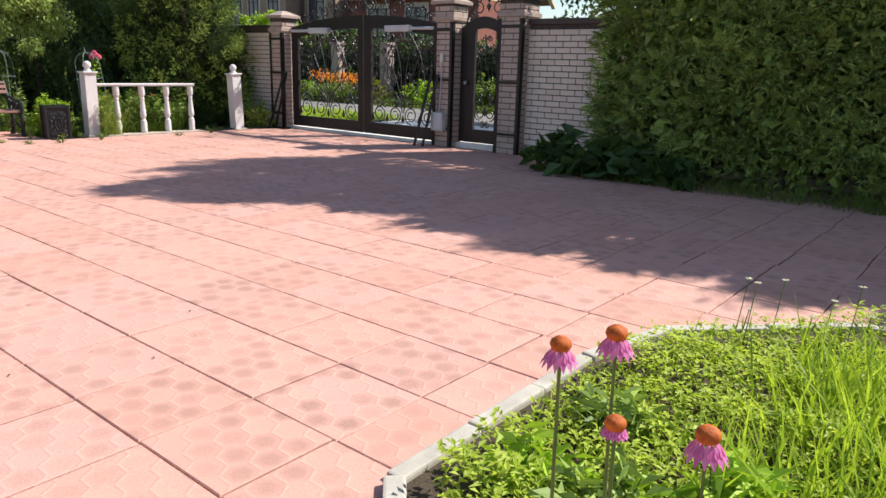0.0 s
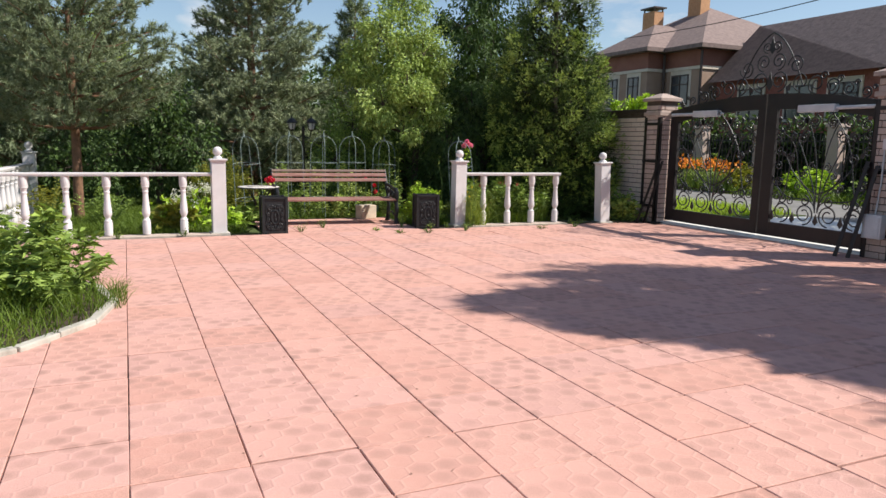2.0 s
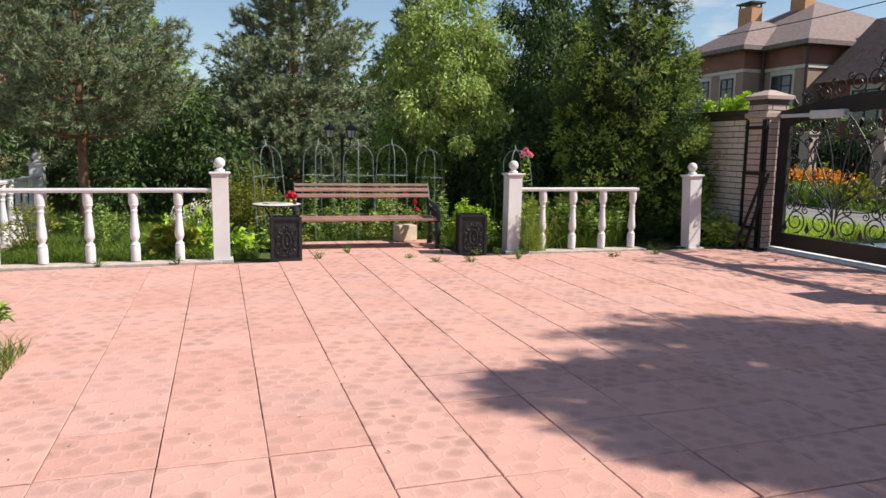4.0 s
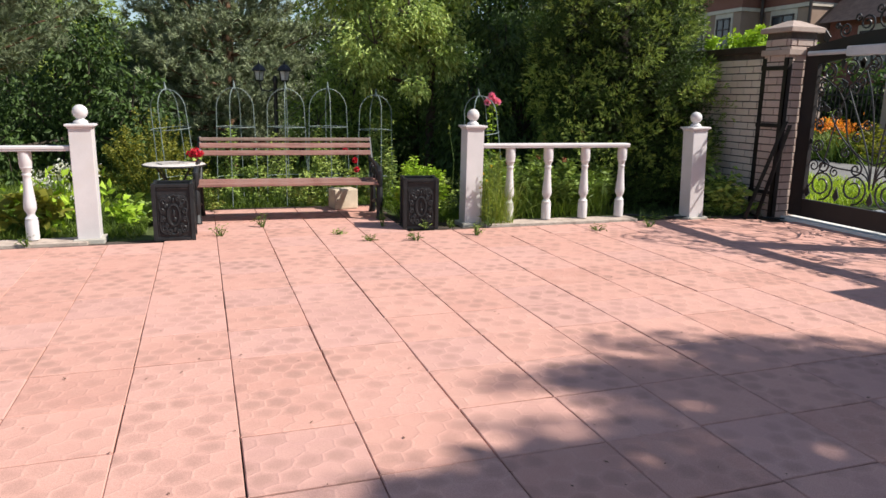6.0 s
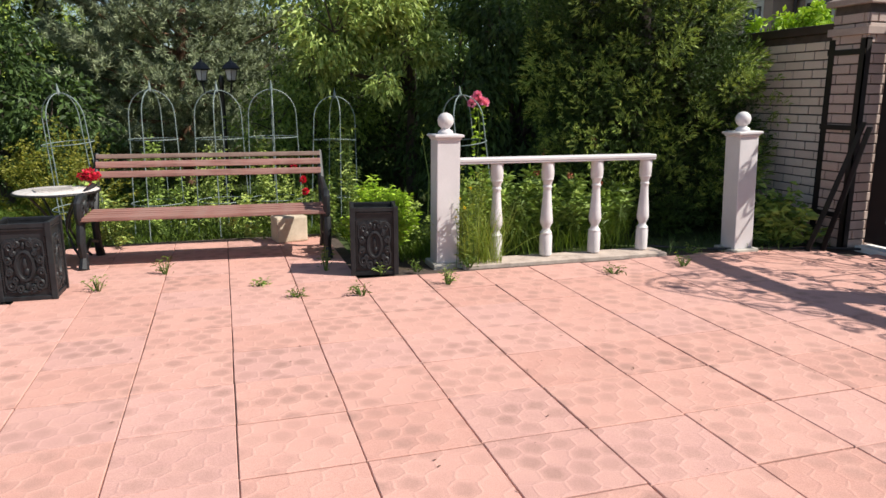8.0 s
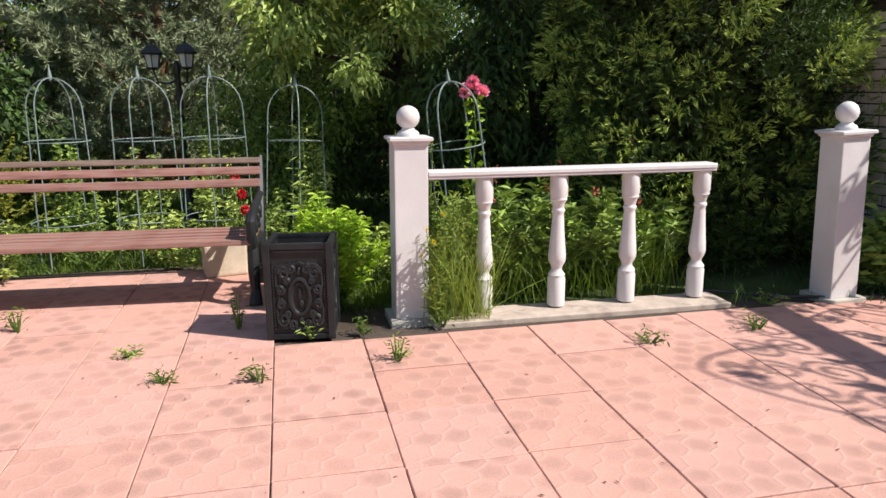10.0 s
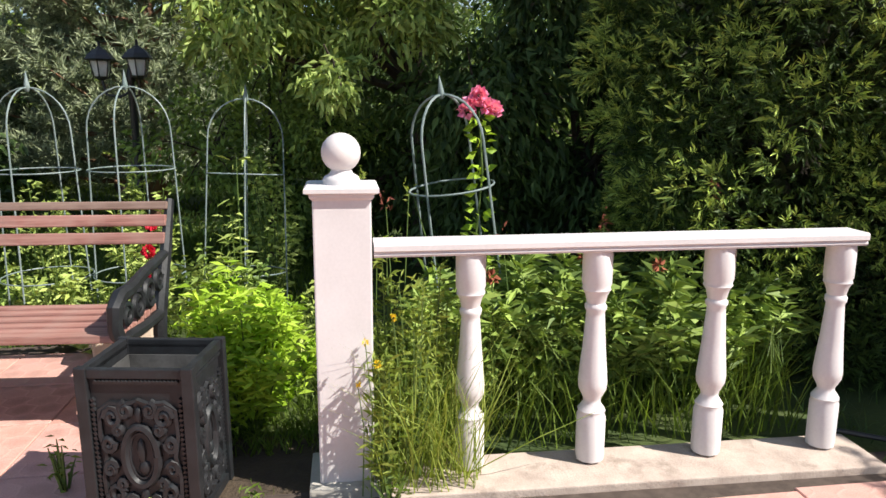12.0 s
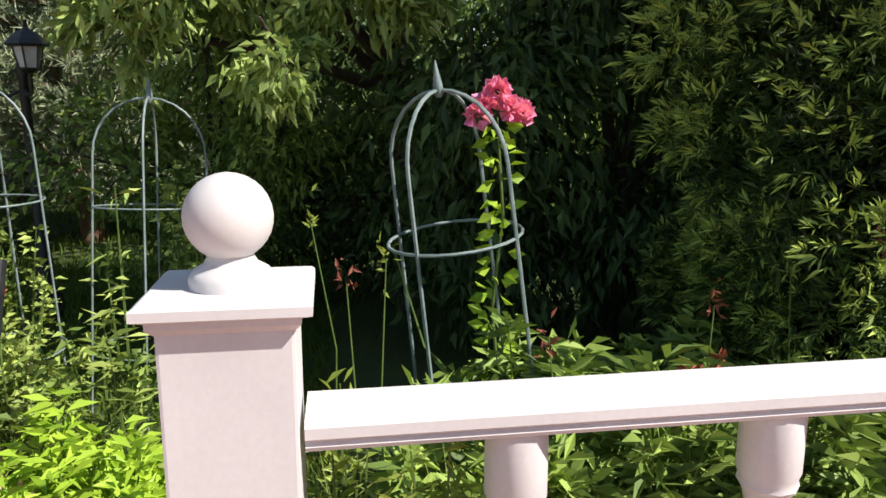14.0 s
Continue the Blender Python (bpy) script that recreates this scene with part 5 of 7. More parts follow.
def rect(x0, x1, y0, y1):
    return lambda g, n: np.column_stack([g.uniform(x0, x1, n), g.uniform(y0, y1, n)])


def in_poly(poly, margin=0.0):
    def f(g, n):
        a = np.array(poly)
        lo, hi = a.min(0), a.max(0)
        P = np.column_stack([g.uniform(lo[0], hi[0], n), g.uniform(lo[1], hi[1], n)])
        return P[[inside(p, poly) for p in P]]
    return f


def clumped(P, D, k, radius, g):
    """Breaks a surface of points into tufts: k sprays round each point, pointing away from the tuft's heart."""
    n = len(P)
    r = radius * g.uniform(0.6, 1.4, n)
    e = unit(g.normal(size=(n * k, 3)))
    Q = np.repeat(P, k, 0) + e * (np.repeat(r, k) * g.uniform(0.35, 1.0, n * k) ** 0.5)[:, None]
    return Q, e * 0.8 + np.repeat(unit(D), k, 0) * 0.7 + [0, 0, 0.15]


# ---- trees of the garden ----
conifer_spray(-14.78, 8.72, 5.9, 1.28, "large bushy green thuja with bright tips behind the balustrade", 1400, 0.066, F_THUJA, 21, power=0.60, bump=0.32, tuft=0.16, boughs=400)
conifer_spray(-17.6, 10.4, 4.6, 1.2, "dark green thuja behind the larger one", 340, 0.14, F_HEDGE, 22, power=0.7, bump=0.25)
pine(-20.2, 3.45, 6.9, 2.35, "tall dark green pine with upturned boughs", F_PINE, 31, 0.45, 62, nl=0.11, nw=0.0085, per=46, tight=0.62)
pine(-16.2, -0.25, 4.9, 1.95, "light bluish pine with a bare reddish trunk", F_PINE_B, 32, 1.55, 36, nl=0.12, nw=0.0075, per=46, tight=0.65)
pine(-22.8, 6.9, 5.5, 1.5, "slender pale pine at the garden end", F_PINE_B, 33, 0.6, 26, nl=0.18, nw=0.013)
pine(-22.0, -1.5, 5.0, 1.6, "pale pine further back in the garden", F_PINE_B, 34, 0.4, 24, nl=0.18, nw=0.013)
broadleaf(-17.0, 6.55, 4.9, [(1.35, -1.25, 2.15, 0.62), (0.6, -0.5, 2.7, 0.75), (1.2, -0.35, 3.2, 0.7), (1.0, -1.15, 3.5, 0.65), (0.8, -0.6, 4.2, 0.6), (1.55, -0.8, 2.55, 0.5), (1.35, -0.35, 2.0, 0.5), (0.6, -1.5, 2.9, 0.6), (1.7, -0.72, 1.62, 0.25), (1.35, -1.45, 1.8, 0.3), (0.2, -0.2, 3.4, 0.7)],
          "fruit tree with narrow light green leaves", F_APPLE, 41, 25000, 0.082, 0.033)
broadleaf(-17.3, 5.2, 2.5, [(0, 0, 0.6, 0.7), (0.2, -0.5, 1.0, 0.6), (0.1, 0.5, 1.2, 0.65), (-0.1, 0.0, 1.8, 0.65), (0.2, 0.3, 2.2, 0.5)], "leafy green bush under the fruit tree", F_BUSH, 45, 8000, 0.075, 0.034, "garden_bush", category="bush", trunk=0.05)
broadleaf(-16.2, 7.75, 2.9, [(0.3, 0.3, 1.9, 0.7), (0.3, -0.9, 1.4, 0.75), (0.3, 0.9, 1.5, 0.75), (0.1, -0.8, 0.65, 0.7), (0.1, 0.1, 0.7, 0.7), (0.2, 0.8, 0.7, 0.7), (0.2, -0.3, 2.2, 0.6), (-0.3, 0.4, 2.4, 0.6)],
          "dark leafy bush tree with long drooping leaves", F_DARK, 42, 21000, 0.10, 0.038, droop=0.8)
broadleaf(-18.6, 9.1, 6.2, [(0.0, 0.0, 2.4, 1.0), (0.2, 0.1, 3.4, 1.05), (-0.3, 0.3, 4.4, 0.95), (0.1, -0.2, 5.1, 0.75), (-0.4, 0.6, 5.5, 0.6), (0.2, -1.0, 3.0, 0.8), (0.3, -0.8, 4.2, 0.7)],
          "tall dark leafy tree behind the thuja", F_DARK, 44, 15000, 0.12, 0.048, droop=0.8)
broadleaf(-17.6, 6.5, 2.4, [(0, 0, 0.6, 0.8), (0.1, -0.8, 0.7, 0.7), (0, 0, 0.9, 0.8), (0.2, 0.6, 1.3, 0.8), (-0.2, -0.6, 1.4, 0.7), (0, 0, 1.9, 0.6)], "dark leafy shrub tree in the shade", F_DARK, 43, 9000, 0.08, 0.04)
# the dark leaf colour stands for deep shade on most of these bushes
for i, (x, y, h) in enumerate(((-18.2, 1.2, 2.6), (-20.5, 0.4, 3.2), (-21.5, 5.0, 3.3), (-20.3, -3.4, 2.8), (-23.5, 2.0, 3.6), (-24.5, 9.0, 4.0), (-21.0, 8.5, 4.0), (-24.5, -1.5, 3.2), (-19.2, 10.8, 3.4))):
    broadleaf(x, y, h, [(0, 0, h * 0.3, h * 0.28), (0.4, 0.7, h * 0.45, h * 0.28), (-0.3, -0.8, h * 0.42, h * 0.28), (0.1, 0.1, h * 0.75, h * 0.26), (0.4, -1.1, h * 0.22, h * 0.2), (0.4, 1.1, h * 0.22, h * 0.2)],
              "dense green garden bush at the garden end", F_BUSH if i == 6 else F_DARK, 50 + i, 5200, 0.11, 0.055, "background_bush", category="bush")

# tip colour over the whole crown makes this far thuja look sunlit
conifer_spray(-24.9, -0.2, 5.6, 1.5, "light green thuja at the garden end, coloured as if sunlit", 220, 0.17, F_TIP, 23, power=0.6, bump=0.3, tuft=0.26, boughs=90)

# the tall hedge along the wall, and the street tree beyond it
g = rng(61)
hedge = thing("thuja_hedge", pose(0, 0, 0), "tall dense dark green thuja hedge along the wall", "hedge")
for k in range(9):
    x = -4.2 + 0.9 * k
    bm = bmesh.new()
    tube(bm, [(x, 9.35, -0.1), (x + 0.05, 9.33, 1.5), (x, 9.35, 4.8)], [0.07, 0.055, 0.02], 8)
    part("trunk", bm, M_BARK, hedge, "bare grey lower trunk", smooth=True)


def hedge_points(n, inset):
    x = g.uniform(-4.75, 4.5, n)
    z = 0.12 + 5.4 * g.uniform(0, 1, n) ** 0.85
    top = 5.0 + 1.7 * np.exp(-((x + 4.3) / 0.9) ** 2) + 0.25 * np.sin(x * 6.5)
    z = z * top / 5.5
    P = np.stack([x, np.full(n, 8.72), z], 1)
    b = 0.16 * lumps(P, 3.0, 5) + 0.08 * lumps(P, 8.0, 6)
    P[:, 1] += b + inset + 0.22 * np.maximum(0, 0.9 - z) + 0.25 * g.uniform(0, 1, n) ** 2
    edge = np.maximum(0, -4.35 - x) * 0.9 + np.maximum(0, z - top + 0.5) * 0.5
    P[:, 1] += edge
    return P, np.stack([g.normal(0, 0.5, n) - 0.5 * (x < -4.4), np.full(n, -0.8), 0.35 + g.normal(0, 0.4, n)], 1)


P, D = hedge_points(2300, 0.06)
P, D = clumped(P, D, 14, 0.16, g)
part_mesh("foliage", sprays("foliage", P, D, g.uniform(0.7, 1.3, len(P)) * 0.09, F_HEDGE, g, per=5, thick=0.26), hedge, "scaly dark sprays")
P, D = hedge_points(5000, 0.3)
part_mesh("inner_foliage", sprays("inner_foliage", P, D, 0.3, F_HEDGE, g, per=5, thick=0.5), hedge)
P, D = hedge_points(6000, 0.75)
D[:, 1] *= -1
part_mesh("back_foliage", sprays("back_foliage", P, D, 0.32, F_HEDGE, g, per=5, thick=0.5), hedge)
n = 1500
P = np.stack([np.full(n, -4.75) + g.normal(size=n) * 0.08, g.uniform(8.95, 9.75, n), 0.3 + g.uniform(0, 1, n) * 6.0], 1)
part_mesh("end_foliage", sprays("end_foliage", P, np.stack([np.full(n, -0.9), g.normal(0, 0.4, n), 0.3 + g.normal(0, 0.4, n)], 1), 0.17, F_HEDGE, g), hedge)

broadleaf(-6.9, 17.5, 7.5, [(0, 0, 3.4, 1.5), (-1.6, 0.2, 4.3, 1.4), (1.6, 0, 4.0, 1.5), (0, 0.4, 5.3, 1.6), (-2.9, 0, 5.6, 1.2), (2.8, 0.2, 5.0, 1.4), (-0.8, 0, 6.7, 1.2), (1.4, 0.3, 6.2, 1.3), (-3.2, 0.2, 3.8, 0.9), (3.6, -0.2, 3.6, 1.3)],
          "large dark leafy street tree beyond the wall", F_DARK, 71, 30000, 0.12, 0.08, "street_tree", trunk=0.2)
broadleaf(-4.08, 12.7, 9.0, [(0, 0, 7.0, 1.0), (-0.7, 0.1, 6.6, 0.7), (0.9, 0, 6.7, 0.9), (-0.3, 0.2, 8.0, 0.9), (0.7, -0.2, 8.2, 0.8), (-0.6, -0.2, 7.6, 0.6), (0.1, 0.1, 9.0, 0.6)],
          "tall leafy street tree that shades the paving", F_DARK, 72, 12000, 0.11, 0.07, "street_tree", trunk=0.16)

# ---- planting beds and garden plants ----
turf("lawn", rect(-19.0, -14.98, -1.0, 6.0), 36000, 0.05, 0.15, 0.007, F_GRASS, 101, "uncut green lawn with seeding blades", 0.5, -0.04)
turf("lawn", rect(-24.0, -17.0, -6.0, 12.0), 16000, 0.06, 0.16, 0.014, F_GRASS, 102, "lawn further back under the trees", 0.5, -0.04)
turf("lawn", rect(-14.98, -13.42, 5.2, 6.0), 2500, 0.05, 0.18, 0.007, F_GRASS, 113, "grass beside the bench place", 0.5, -0.04)
turf("lawn", rect(-14.98, -13.42, -1.0, 2.3), 10000, 0.05, 0.2, 0.007, F_GRASS, 112, "lawn behind the white balustrade", 0.5, -0.04)
turf("edge_grass", rect(-13.50, -13.26, -1.0, 2.2), 1600, 0.06, 0.22, 0.007, F_GRASS, 103, "grass fringe along the balustrade footing", 0.5, -0.03, 0.2)
# dark leaves' colour instead of grass green puts the wall's shade into the blades
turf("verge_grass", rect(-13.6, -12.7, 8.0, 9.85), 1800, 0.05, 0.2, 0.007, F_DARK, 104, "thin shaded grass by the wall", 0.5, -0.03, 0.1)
turf("hedge_grass", rect(-5.4, 4.5, 8.35, 8.9), 6000, 0.06, 0.28, 0.007, F_GRASS, 105, "shaded grass at the foot of the hedge", 0.5, -0.02, 0.3)
turf("bed_grass", in_poly(BED_L), 16000, 0.10, 0.34, 0.008, F_GRASS, 106, "tall untidy grass in the rounded bed", 0.5, 0.0, 0.6)
turf("bed_grass", in_poly(BED_R_IN), 11000, 0.06, 0.22, 0.007, F_GRASS_B, 107, "bright green grass in the corner bed", 0.5, 0.0)
turf("tall_grass", rect(-0.7, 0.5, 1.9, 3.3), 1300, 0.25, 0.55, 0.011, F_GRASS_B, 108, "tall bright grass tuft in the corner bed", 0.3, 0.0, 0.2)
turf("seed_grass", rect(-13.42, -12.98, 5.98, 6.36), 420, 0.25, 0.74, 0.005, F_STRAW, 109, "yellowing seeding grass beside the white post", 0.35, 0.0)
turf("seed_grass", rect(-13.8, -13.3, 5.9, 7.9), 900, 0.2, 0.6, 0.006, F_GRASS, 110, "tall grass behind the white balusters", 0.4, -0.02)
turf("kerb_grass", rect(-9.2, -8.4, 0.36, 0.50), 160, 0.08, 0.26, 0.006, F_GRASS, 111, "grass tuft spilling over the bed edging", 0.8, 0.0)

# ground cover of the corner bed
g = rng(120)
P2 = in_poly(BED_R_IN)(g, 70000)
n = len(P2)
P = np.column_stack([P2, np.abs(lumps(np.column_stack([P2, np.zeros(n)]), 7.0, 3)) * 0.16 + g.uniform(0.01, 0.10, n)])
a = g.uniform(0, 6.28, n)
gc = new("ground_cover", leaves("ground_cover", P, np.stack([np.cos(a), np.sin(a), g.normal(0.18, 0.3, n)], 1), g.uniform(0.022, 0.052, n), g.uniform(0.012, 0.026, n), F_COVER, g, flat=np.tile([0.15, 0.25, 1.0], (n, 1))))
tagged(gc, "bright lime green leafy ground cover in the corner bed", "ground cover", kind="stuff")
for i, (x, y, r, h) in enumerate(((-1.12, 1.72, 0.16, 0.22), (-0.85, 1.60, 0.2, 0.28), (-0.6, 1.80, 0.25, 0.28), (-1.12, 2.25, 0.16, 0.16), (-0.3, 1.60, 0.25, 0.26))):
    shrub(x, y, r, h, "low leafy flower plant in the corner bed", F_BUSH if i % 2 else F_LIME, 130 + i, 260, 0.10, 0.032, "bed_plant", 0.4, stems=9, category="plant")


def coneflower(x, y, h, size, label, bloom=1.0, seed=0):
    g = rng(seed)
    ob = thing("coneflower", pose(x, y, 0), label, "flower", "coneflowers of the corner bed")
    bm = bmesh.new()
    tube(bm, [(0.02, -0.01, 0), (0.006, 0.004, h * 0.5), (0, 0, h)], [0.004, 0.0035, 0.003], 6)
    part("stem", bm, M_STEM, ob, smooth=True)
    bm = bmesh.new()
    lathe(bm, [(r * size, h + z * size) for r, z in ((0.006, -0.006), (0.024, 0.0), (0.029, 0.012), (0.026, 0.024), (0.014, 0.033), (0.001, 0.036))], 14)
    part("cone", bm, M_CONE, ob, "bristly orange-brown cone", smooth=True)
    n = 15
    a = np.linspace(0, 6.28, n, endpoint=False)
    P = np.stack([0.02 * size * np.cos(a), 0.02 * size * np.sin(a), np.full(n, h + 0.002)], 1)
    D = np.stack([np.cos(a) * 0.6, np.sin(a) * 0.6, np.full(n, -0.95)], 1)
    part_mesh("petals", leaves("petals", P, D, 0.062 * bloom * size, 0.026 * size, F_CONE_PETAL, g, fold=0.05, flat=np.tile([0, 0, 1.0], (n, 1))), ob, "drooping mauve petals")
    n = 12
    a = g.uniform(0, 6.28, n)
    P = np.stack([0 * a + 0.01, 0 * a, g.uniform(0.1, 0.62, n) * h], 1)
    part_mesh("foliage", leaves("foliage", P, np.stack([np.cos(a), np.sin(a), 0.3 + 0 * a], 1), g.uniform(0.08, 0.15, n), 0.03, F_LIME, g, droop=0.3), ob)
    return ob


coneflower(-0.56, 0.75, 0.987, 0.58, "purple coneflower with drooping petals on a bare stem", seed=1)
coneflower(-0.52, 0.855, 0.985, 0.62, "purple coneflower beside a second bloom", seed=2)
coneflower(-0.44, 0.70, 0.92, 0.54, "fading coneflower with short pale petals", 0.5, seed=3)
coneflower(-0.375, 0.90, 0.842, 0.70, "purple coneflower with a bright orange cone", seed=4)
g = rng(140)
dz = thing("daisy_clump", pose(-0.85, 3.75, 0), "thin white daisies at the bed edge", "flower")
bm = bmesh.new()
P = []
for k in range(9):
    x, y, h = g.uniform(-0.3, 0.5), g.uniform(-0.3, 0.3), g.uniform(0.2, 0.45)
    tube(bm, [(x, y, 0), (x + 0.02, y, h * 0.6), (x + 0.03, y + 0.02, h)], 0.003, 4)
    a = np.linspace(0, 6.28, 10, endpoint=False)
    P.append(np.column_stack([x + 0.03 + 0 * a, y + 0.02 + 0 * a, h + 0 * a, np.cos(a), np.sin(a), 0.1 + 0 * a]))
part("stalk_mass", bm, M_STEM, dz)
P = np.concatenate(P)
part_mesh("petals", leaves("petals", P[:, :3], P[:, 3:], 0.022, 0.009, F_WHITE, g), dz, "white ray petals")

shrub(-8.85, -0.18, 0.62, 0.80, "bushy dark green peony in the rounded bed", F_BUSH, 150, 3400, 0.12, 0.034, "peony_bush", 0.35, stems=34)
shrub(-8.0, -0.66, 0.4, 0.40, "leafy weed plant in the rounded bed", F_BUSH, 151, 600, 0.09, 0.03, "bed_plant", stems=10, category="plant")

# behind the balustrade and the bench
shrub(-13.72, 5.42, 0.36, 0.66, "bright lime green shrub beside the planter", F_LIME, 160, 4600, 0.07, 0.020, "lime_shrub", 0.5, stems=44)
for i, (x, y, r, h) in enumerate(((-13.75, 6.35, 0.35, 0.62), (-13.8, 6.9, 0.4, 0.70), (-13.75, 7.45, 0.4, 0.66), (-14.2, 6.7, 0.4, 0.66), (-14.25, 7.3, 0.4, 0.62), (-13.9, 7.9, 0.35, 0.52))):
    shrub(x, y, r, h, "leafy peony clump with spent brown heads", F_BUSH, 161 + i, 1500, 0.115, 0.03, "peony_clump", 0.5, stems=18, category="plant")
for i, (x, y, r, h) in enumerate(((-14.95, 2.9, 0.3, 0.5), (-15.2, 3.5, 0.35, 0.62), (-15.0, 4.1, 0.3, 0.55), (-15.2, 4.65, 0.35, 0.66), (-14.75, 5.15, 0.28, 0.75), (-15.55, 3.9, 0.3, 0.9), (-15.6, 5.35, 0.25, 1.15), (-15.6, 3.3, 0.22, 1.05), (-15.6, 4.5, 0.22, 1.0), (-14.35, 5.75, 0.3, 0.5))):
    shrub(x, y, r, h, "straggling green rose bush behind the bench", F_BUSH if i % 3 == 1 else F_ROSE, 170 + i, 620, 0.062, 0.026, "rose_bush", 0.3, stems=13, category="plant")
shrub(-14.62, 5.27, 0.09, 1.2, "tall leafy stalk beside the wire trellis", F_ROSE, 189, 96, 0.10, 0.016, "leafy_stalk", 0.5, stems=3, category="plant")
shrub(-16.2, 2.2, 0.75, 1.12, "golden green spirea shrub", F_YELLOW, 181, 5200, 0.05, 0.026, "golden_shrub", 0.3, stems=60)
shrub(-13.75, 1.25, 0.34, 0.42, "yellow green hosta with broad leaves", F_YELLOW, 182, 150, 0.22, 0.11, "hosta", 0.35, stems=14, category="plant")
shrub(-14.1, 2.35, 0.35, 0.32, "green leafy plant beside the table", F_BUSH, 183, 260, 0.14, 0.06, "hosta", 0.35, stems=14, category="plant")
shrub(-13.8, 2.1, 0.22, 0.26, "low broad leaved plant at the white post", F_LIME, 184, 120, 0.12, 0.06, "hosta", 0.3, stems=9, category="plant")
shrub(-14.9, 0.2, 0.5, 0.6, "lavender and herbs behind the balustrade", F_BUSH, 185, 1200, 0.07, 0.02, "herb_clump", 0.6, stems=26, category="plant")
shrub(-14.4, -0.6, 0.5, 0.75, "yellowish flowering perennial behind the balustrade", F_YELLOW, 186, 900, 0.08, 0.02, "herb_clump", 0.6, stems=24, category="plant")
shrub(-12.98, 9.28, 0.34, 0.52, "dark green leafy plant at the wall foot", F_BUSH, 187, 900, 0.11, 0.045, "leafy_plant", 0.3, stems=18, category="plant")
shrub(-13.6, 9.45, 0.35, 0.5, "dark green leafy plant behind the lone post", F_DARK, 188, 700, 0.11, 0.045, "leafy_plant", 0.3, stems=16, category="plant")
for i, (x, y, r, h) in enumerate(((-5.05, 8.75, 0.55, 0.50), (-4.3, 8.7, 0.5, 0.45), (-3.5, 8.65, 0.35, 0.34))):
    shrub(x, y, r, h, "large hosta with broad dark green leaves by the wall", F_HOSTA, 190 + i, 210 - 40 * i, 0.30, 0.17, "hosta", 0.25, stems=22, category="plant")

# white flowering hydrangea heads by the post
g = rng(200)
hyd = thing("hydrangea", pose(-13.95, 1.45, 0), "white flowering hydrangea beside the post", "shrub")
bm = bmesh.new()
P = []
for k in range(12):
    x, y, h = g.normal(0, 0.14), g.normal(0, 0.2), g.uniform(0.35, 0.66)
    tube(bm, [(x * 0.4, y * 0.4, 0), (x * 0.8, y * 0.8, h * 0.6), (x, y, h)], 0.005, 4)
    P.append(np.array([x, y, h]) + g.normal(size=(70, 3)) * 0.045)
part("stalk_mass", bm, M_STEM, hyd)
P = np.concatenate(P)
part_mesh("flower_heads", leaves("flower_heads", P, g.normal(size=P.shape), 0.03, 0.024, F_WHITE, g), hyd, "creamy white flower heads")
P = g.normal(size=(260, 3)) * [0.2, 0.22, 0.14] + [0, 0, 0.27]
P[:, 2] = np.clip(P[:, 2], 0.03, 0.6)
part_mesh("foliage", leaves("foliage", P, g.normal(size=P.shape) + [0, 0, 0.3], 0.12, 0.06, F_LIME, g), hyd)

# the climbing rose in the near trellis
g = rng(210)
rose = thing("climbing_rose", pose(-14.40, 6.57, 0), "climbing rose with one bright pink bloom on the trellis", "rose")
bm = bmesh.new()
cane = [(0, 0.02, 0), (0.03, 0.03, 0.35), (0.0, 0.0, 0.7), (0.02, 0.03, 1.05), (0.0, 0.01, 1.38)]
tube(bm, cane, [0.009, 0.008, 0.007, 0.006, 0.004], 6)
tube(bm, [(0, 0, 0.3), (0.05, -0.25, 0.6), (0.02, -0.35, 0.95)], [0.006, 0.005, 0.003], 5)
part("cane", bm, M_STEM, rose, smooth=True)
n = 90
v = g.uniform(0.25, 1.0, n)
P = np.stack([np.interp(v * 1.38, [c[2] for c in cane], [c[0] for c in cane]), np.interp(v * 1.38, [c[2] for c in cane], [c[1] for c in cane]), v * 1.36], 1)
a = g.uniform(0, 6.28, n)
part_mesh("foliage", leaves("foliage", P + np.stack([np.cos(a), np.sin(a), 0 * a], 1) * 0.03, np.stack([np.cos(a), np.sin(a), g.normal(-0.1, 0.3, n)], 1), 0.065, 0.042, F_LIME, g), rose)
for k, (x, y, z) in enumerate(((0, -0.03, 1.42), (0.03, 0.05, 1.40), (0.0, 0.01, 1.46), (0.02, -0.06, 1.38), (0.0, 0.09, 1.385))):
    n = 34
    d = unit(g.normal(size=(n, 3)) + [0.2, 0, 0.5])
    bloom = part_mesh("bloom", leaves("bloom", np.array([x, y, z]) + d * 0.016, d + g.normal(size=(n, 3)) * 0.3, 0.042, 0.046, F_PINK, g, fold=-0.2), rose, "full pink bloom")
    tagged(bloom, "full pink bloom", kind="stuff")
for k, (x, y, z) in enumerate(((-14.62, 4.78, 0.62), (-14.6, 4.80, 0.50), (-14.95, 4.72, 0.72))):
    rb = thing("red_rose_bloom", pose(x, y, 0), "small red rose bloom behind the bench", "rose", "red roses by the bench")
    bm = bmesh.new()
    tube(bm, [(0, 0, 0), (0.03, 0.0, z * 0.5), (0, 0, z)], 0.004, 5)
    part("stem", bm, M_STEM, rb)
    d = unit(g.normal(size=(40, 3)))
    part_mesh("petals", leaves("petals", d * 0.012 + [0, 0, z], d, 0.032, 0.034, F_RED, g, fold=-0.2), rb, "red petals")

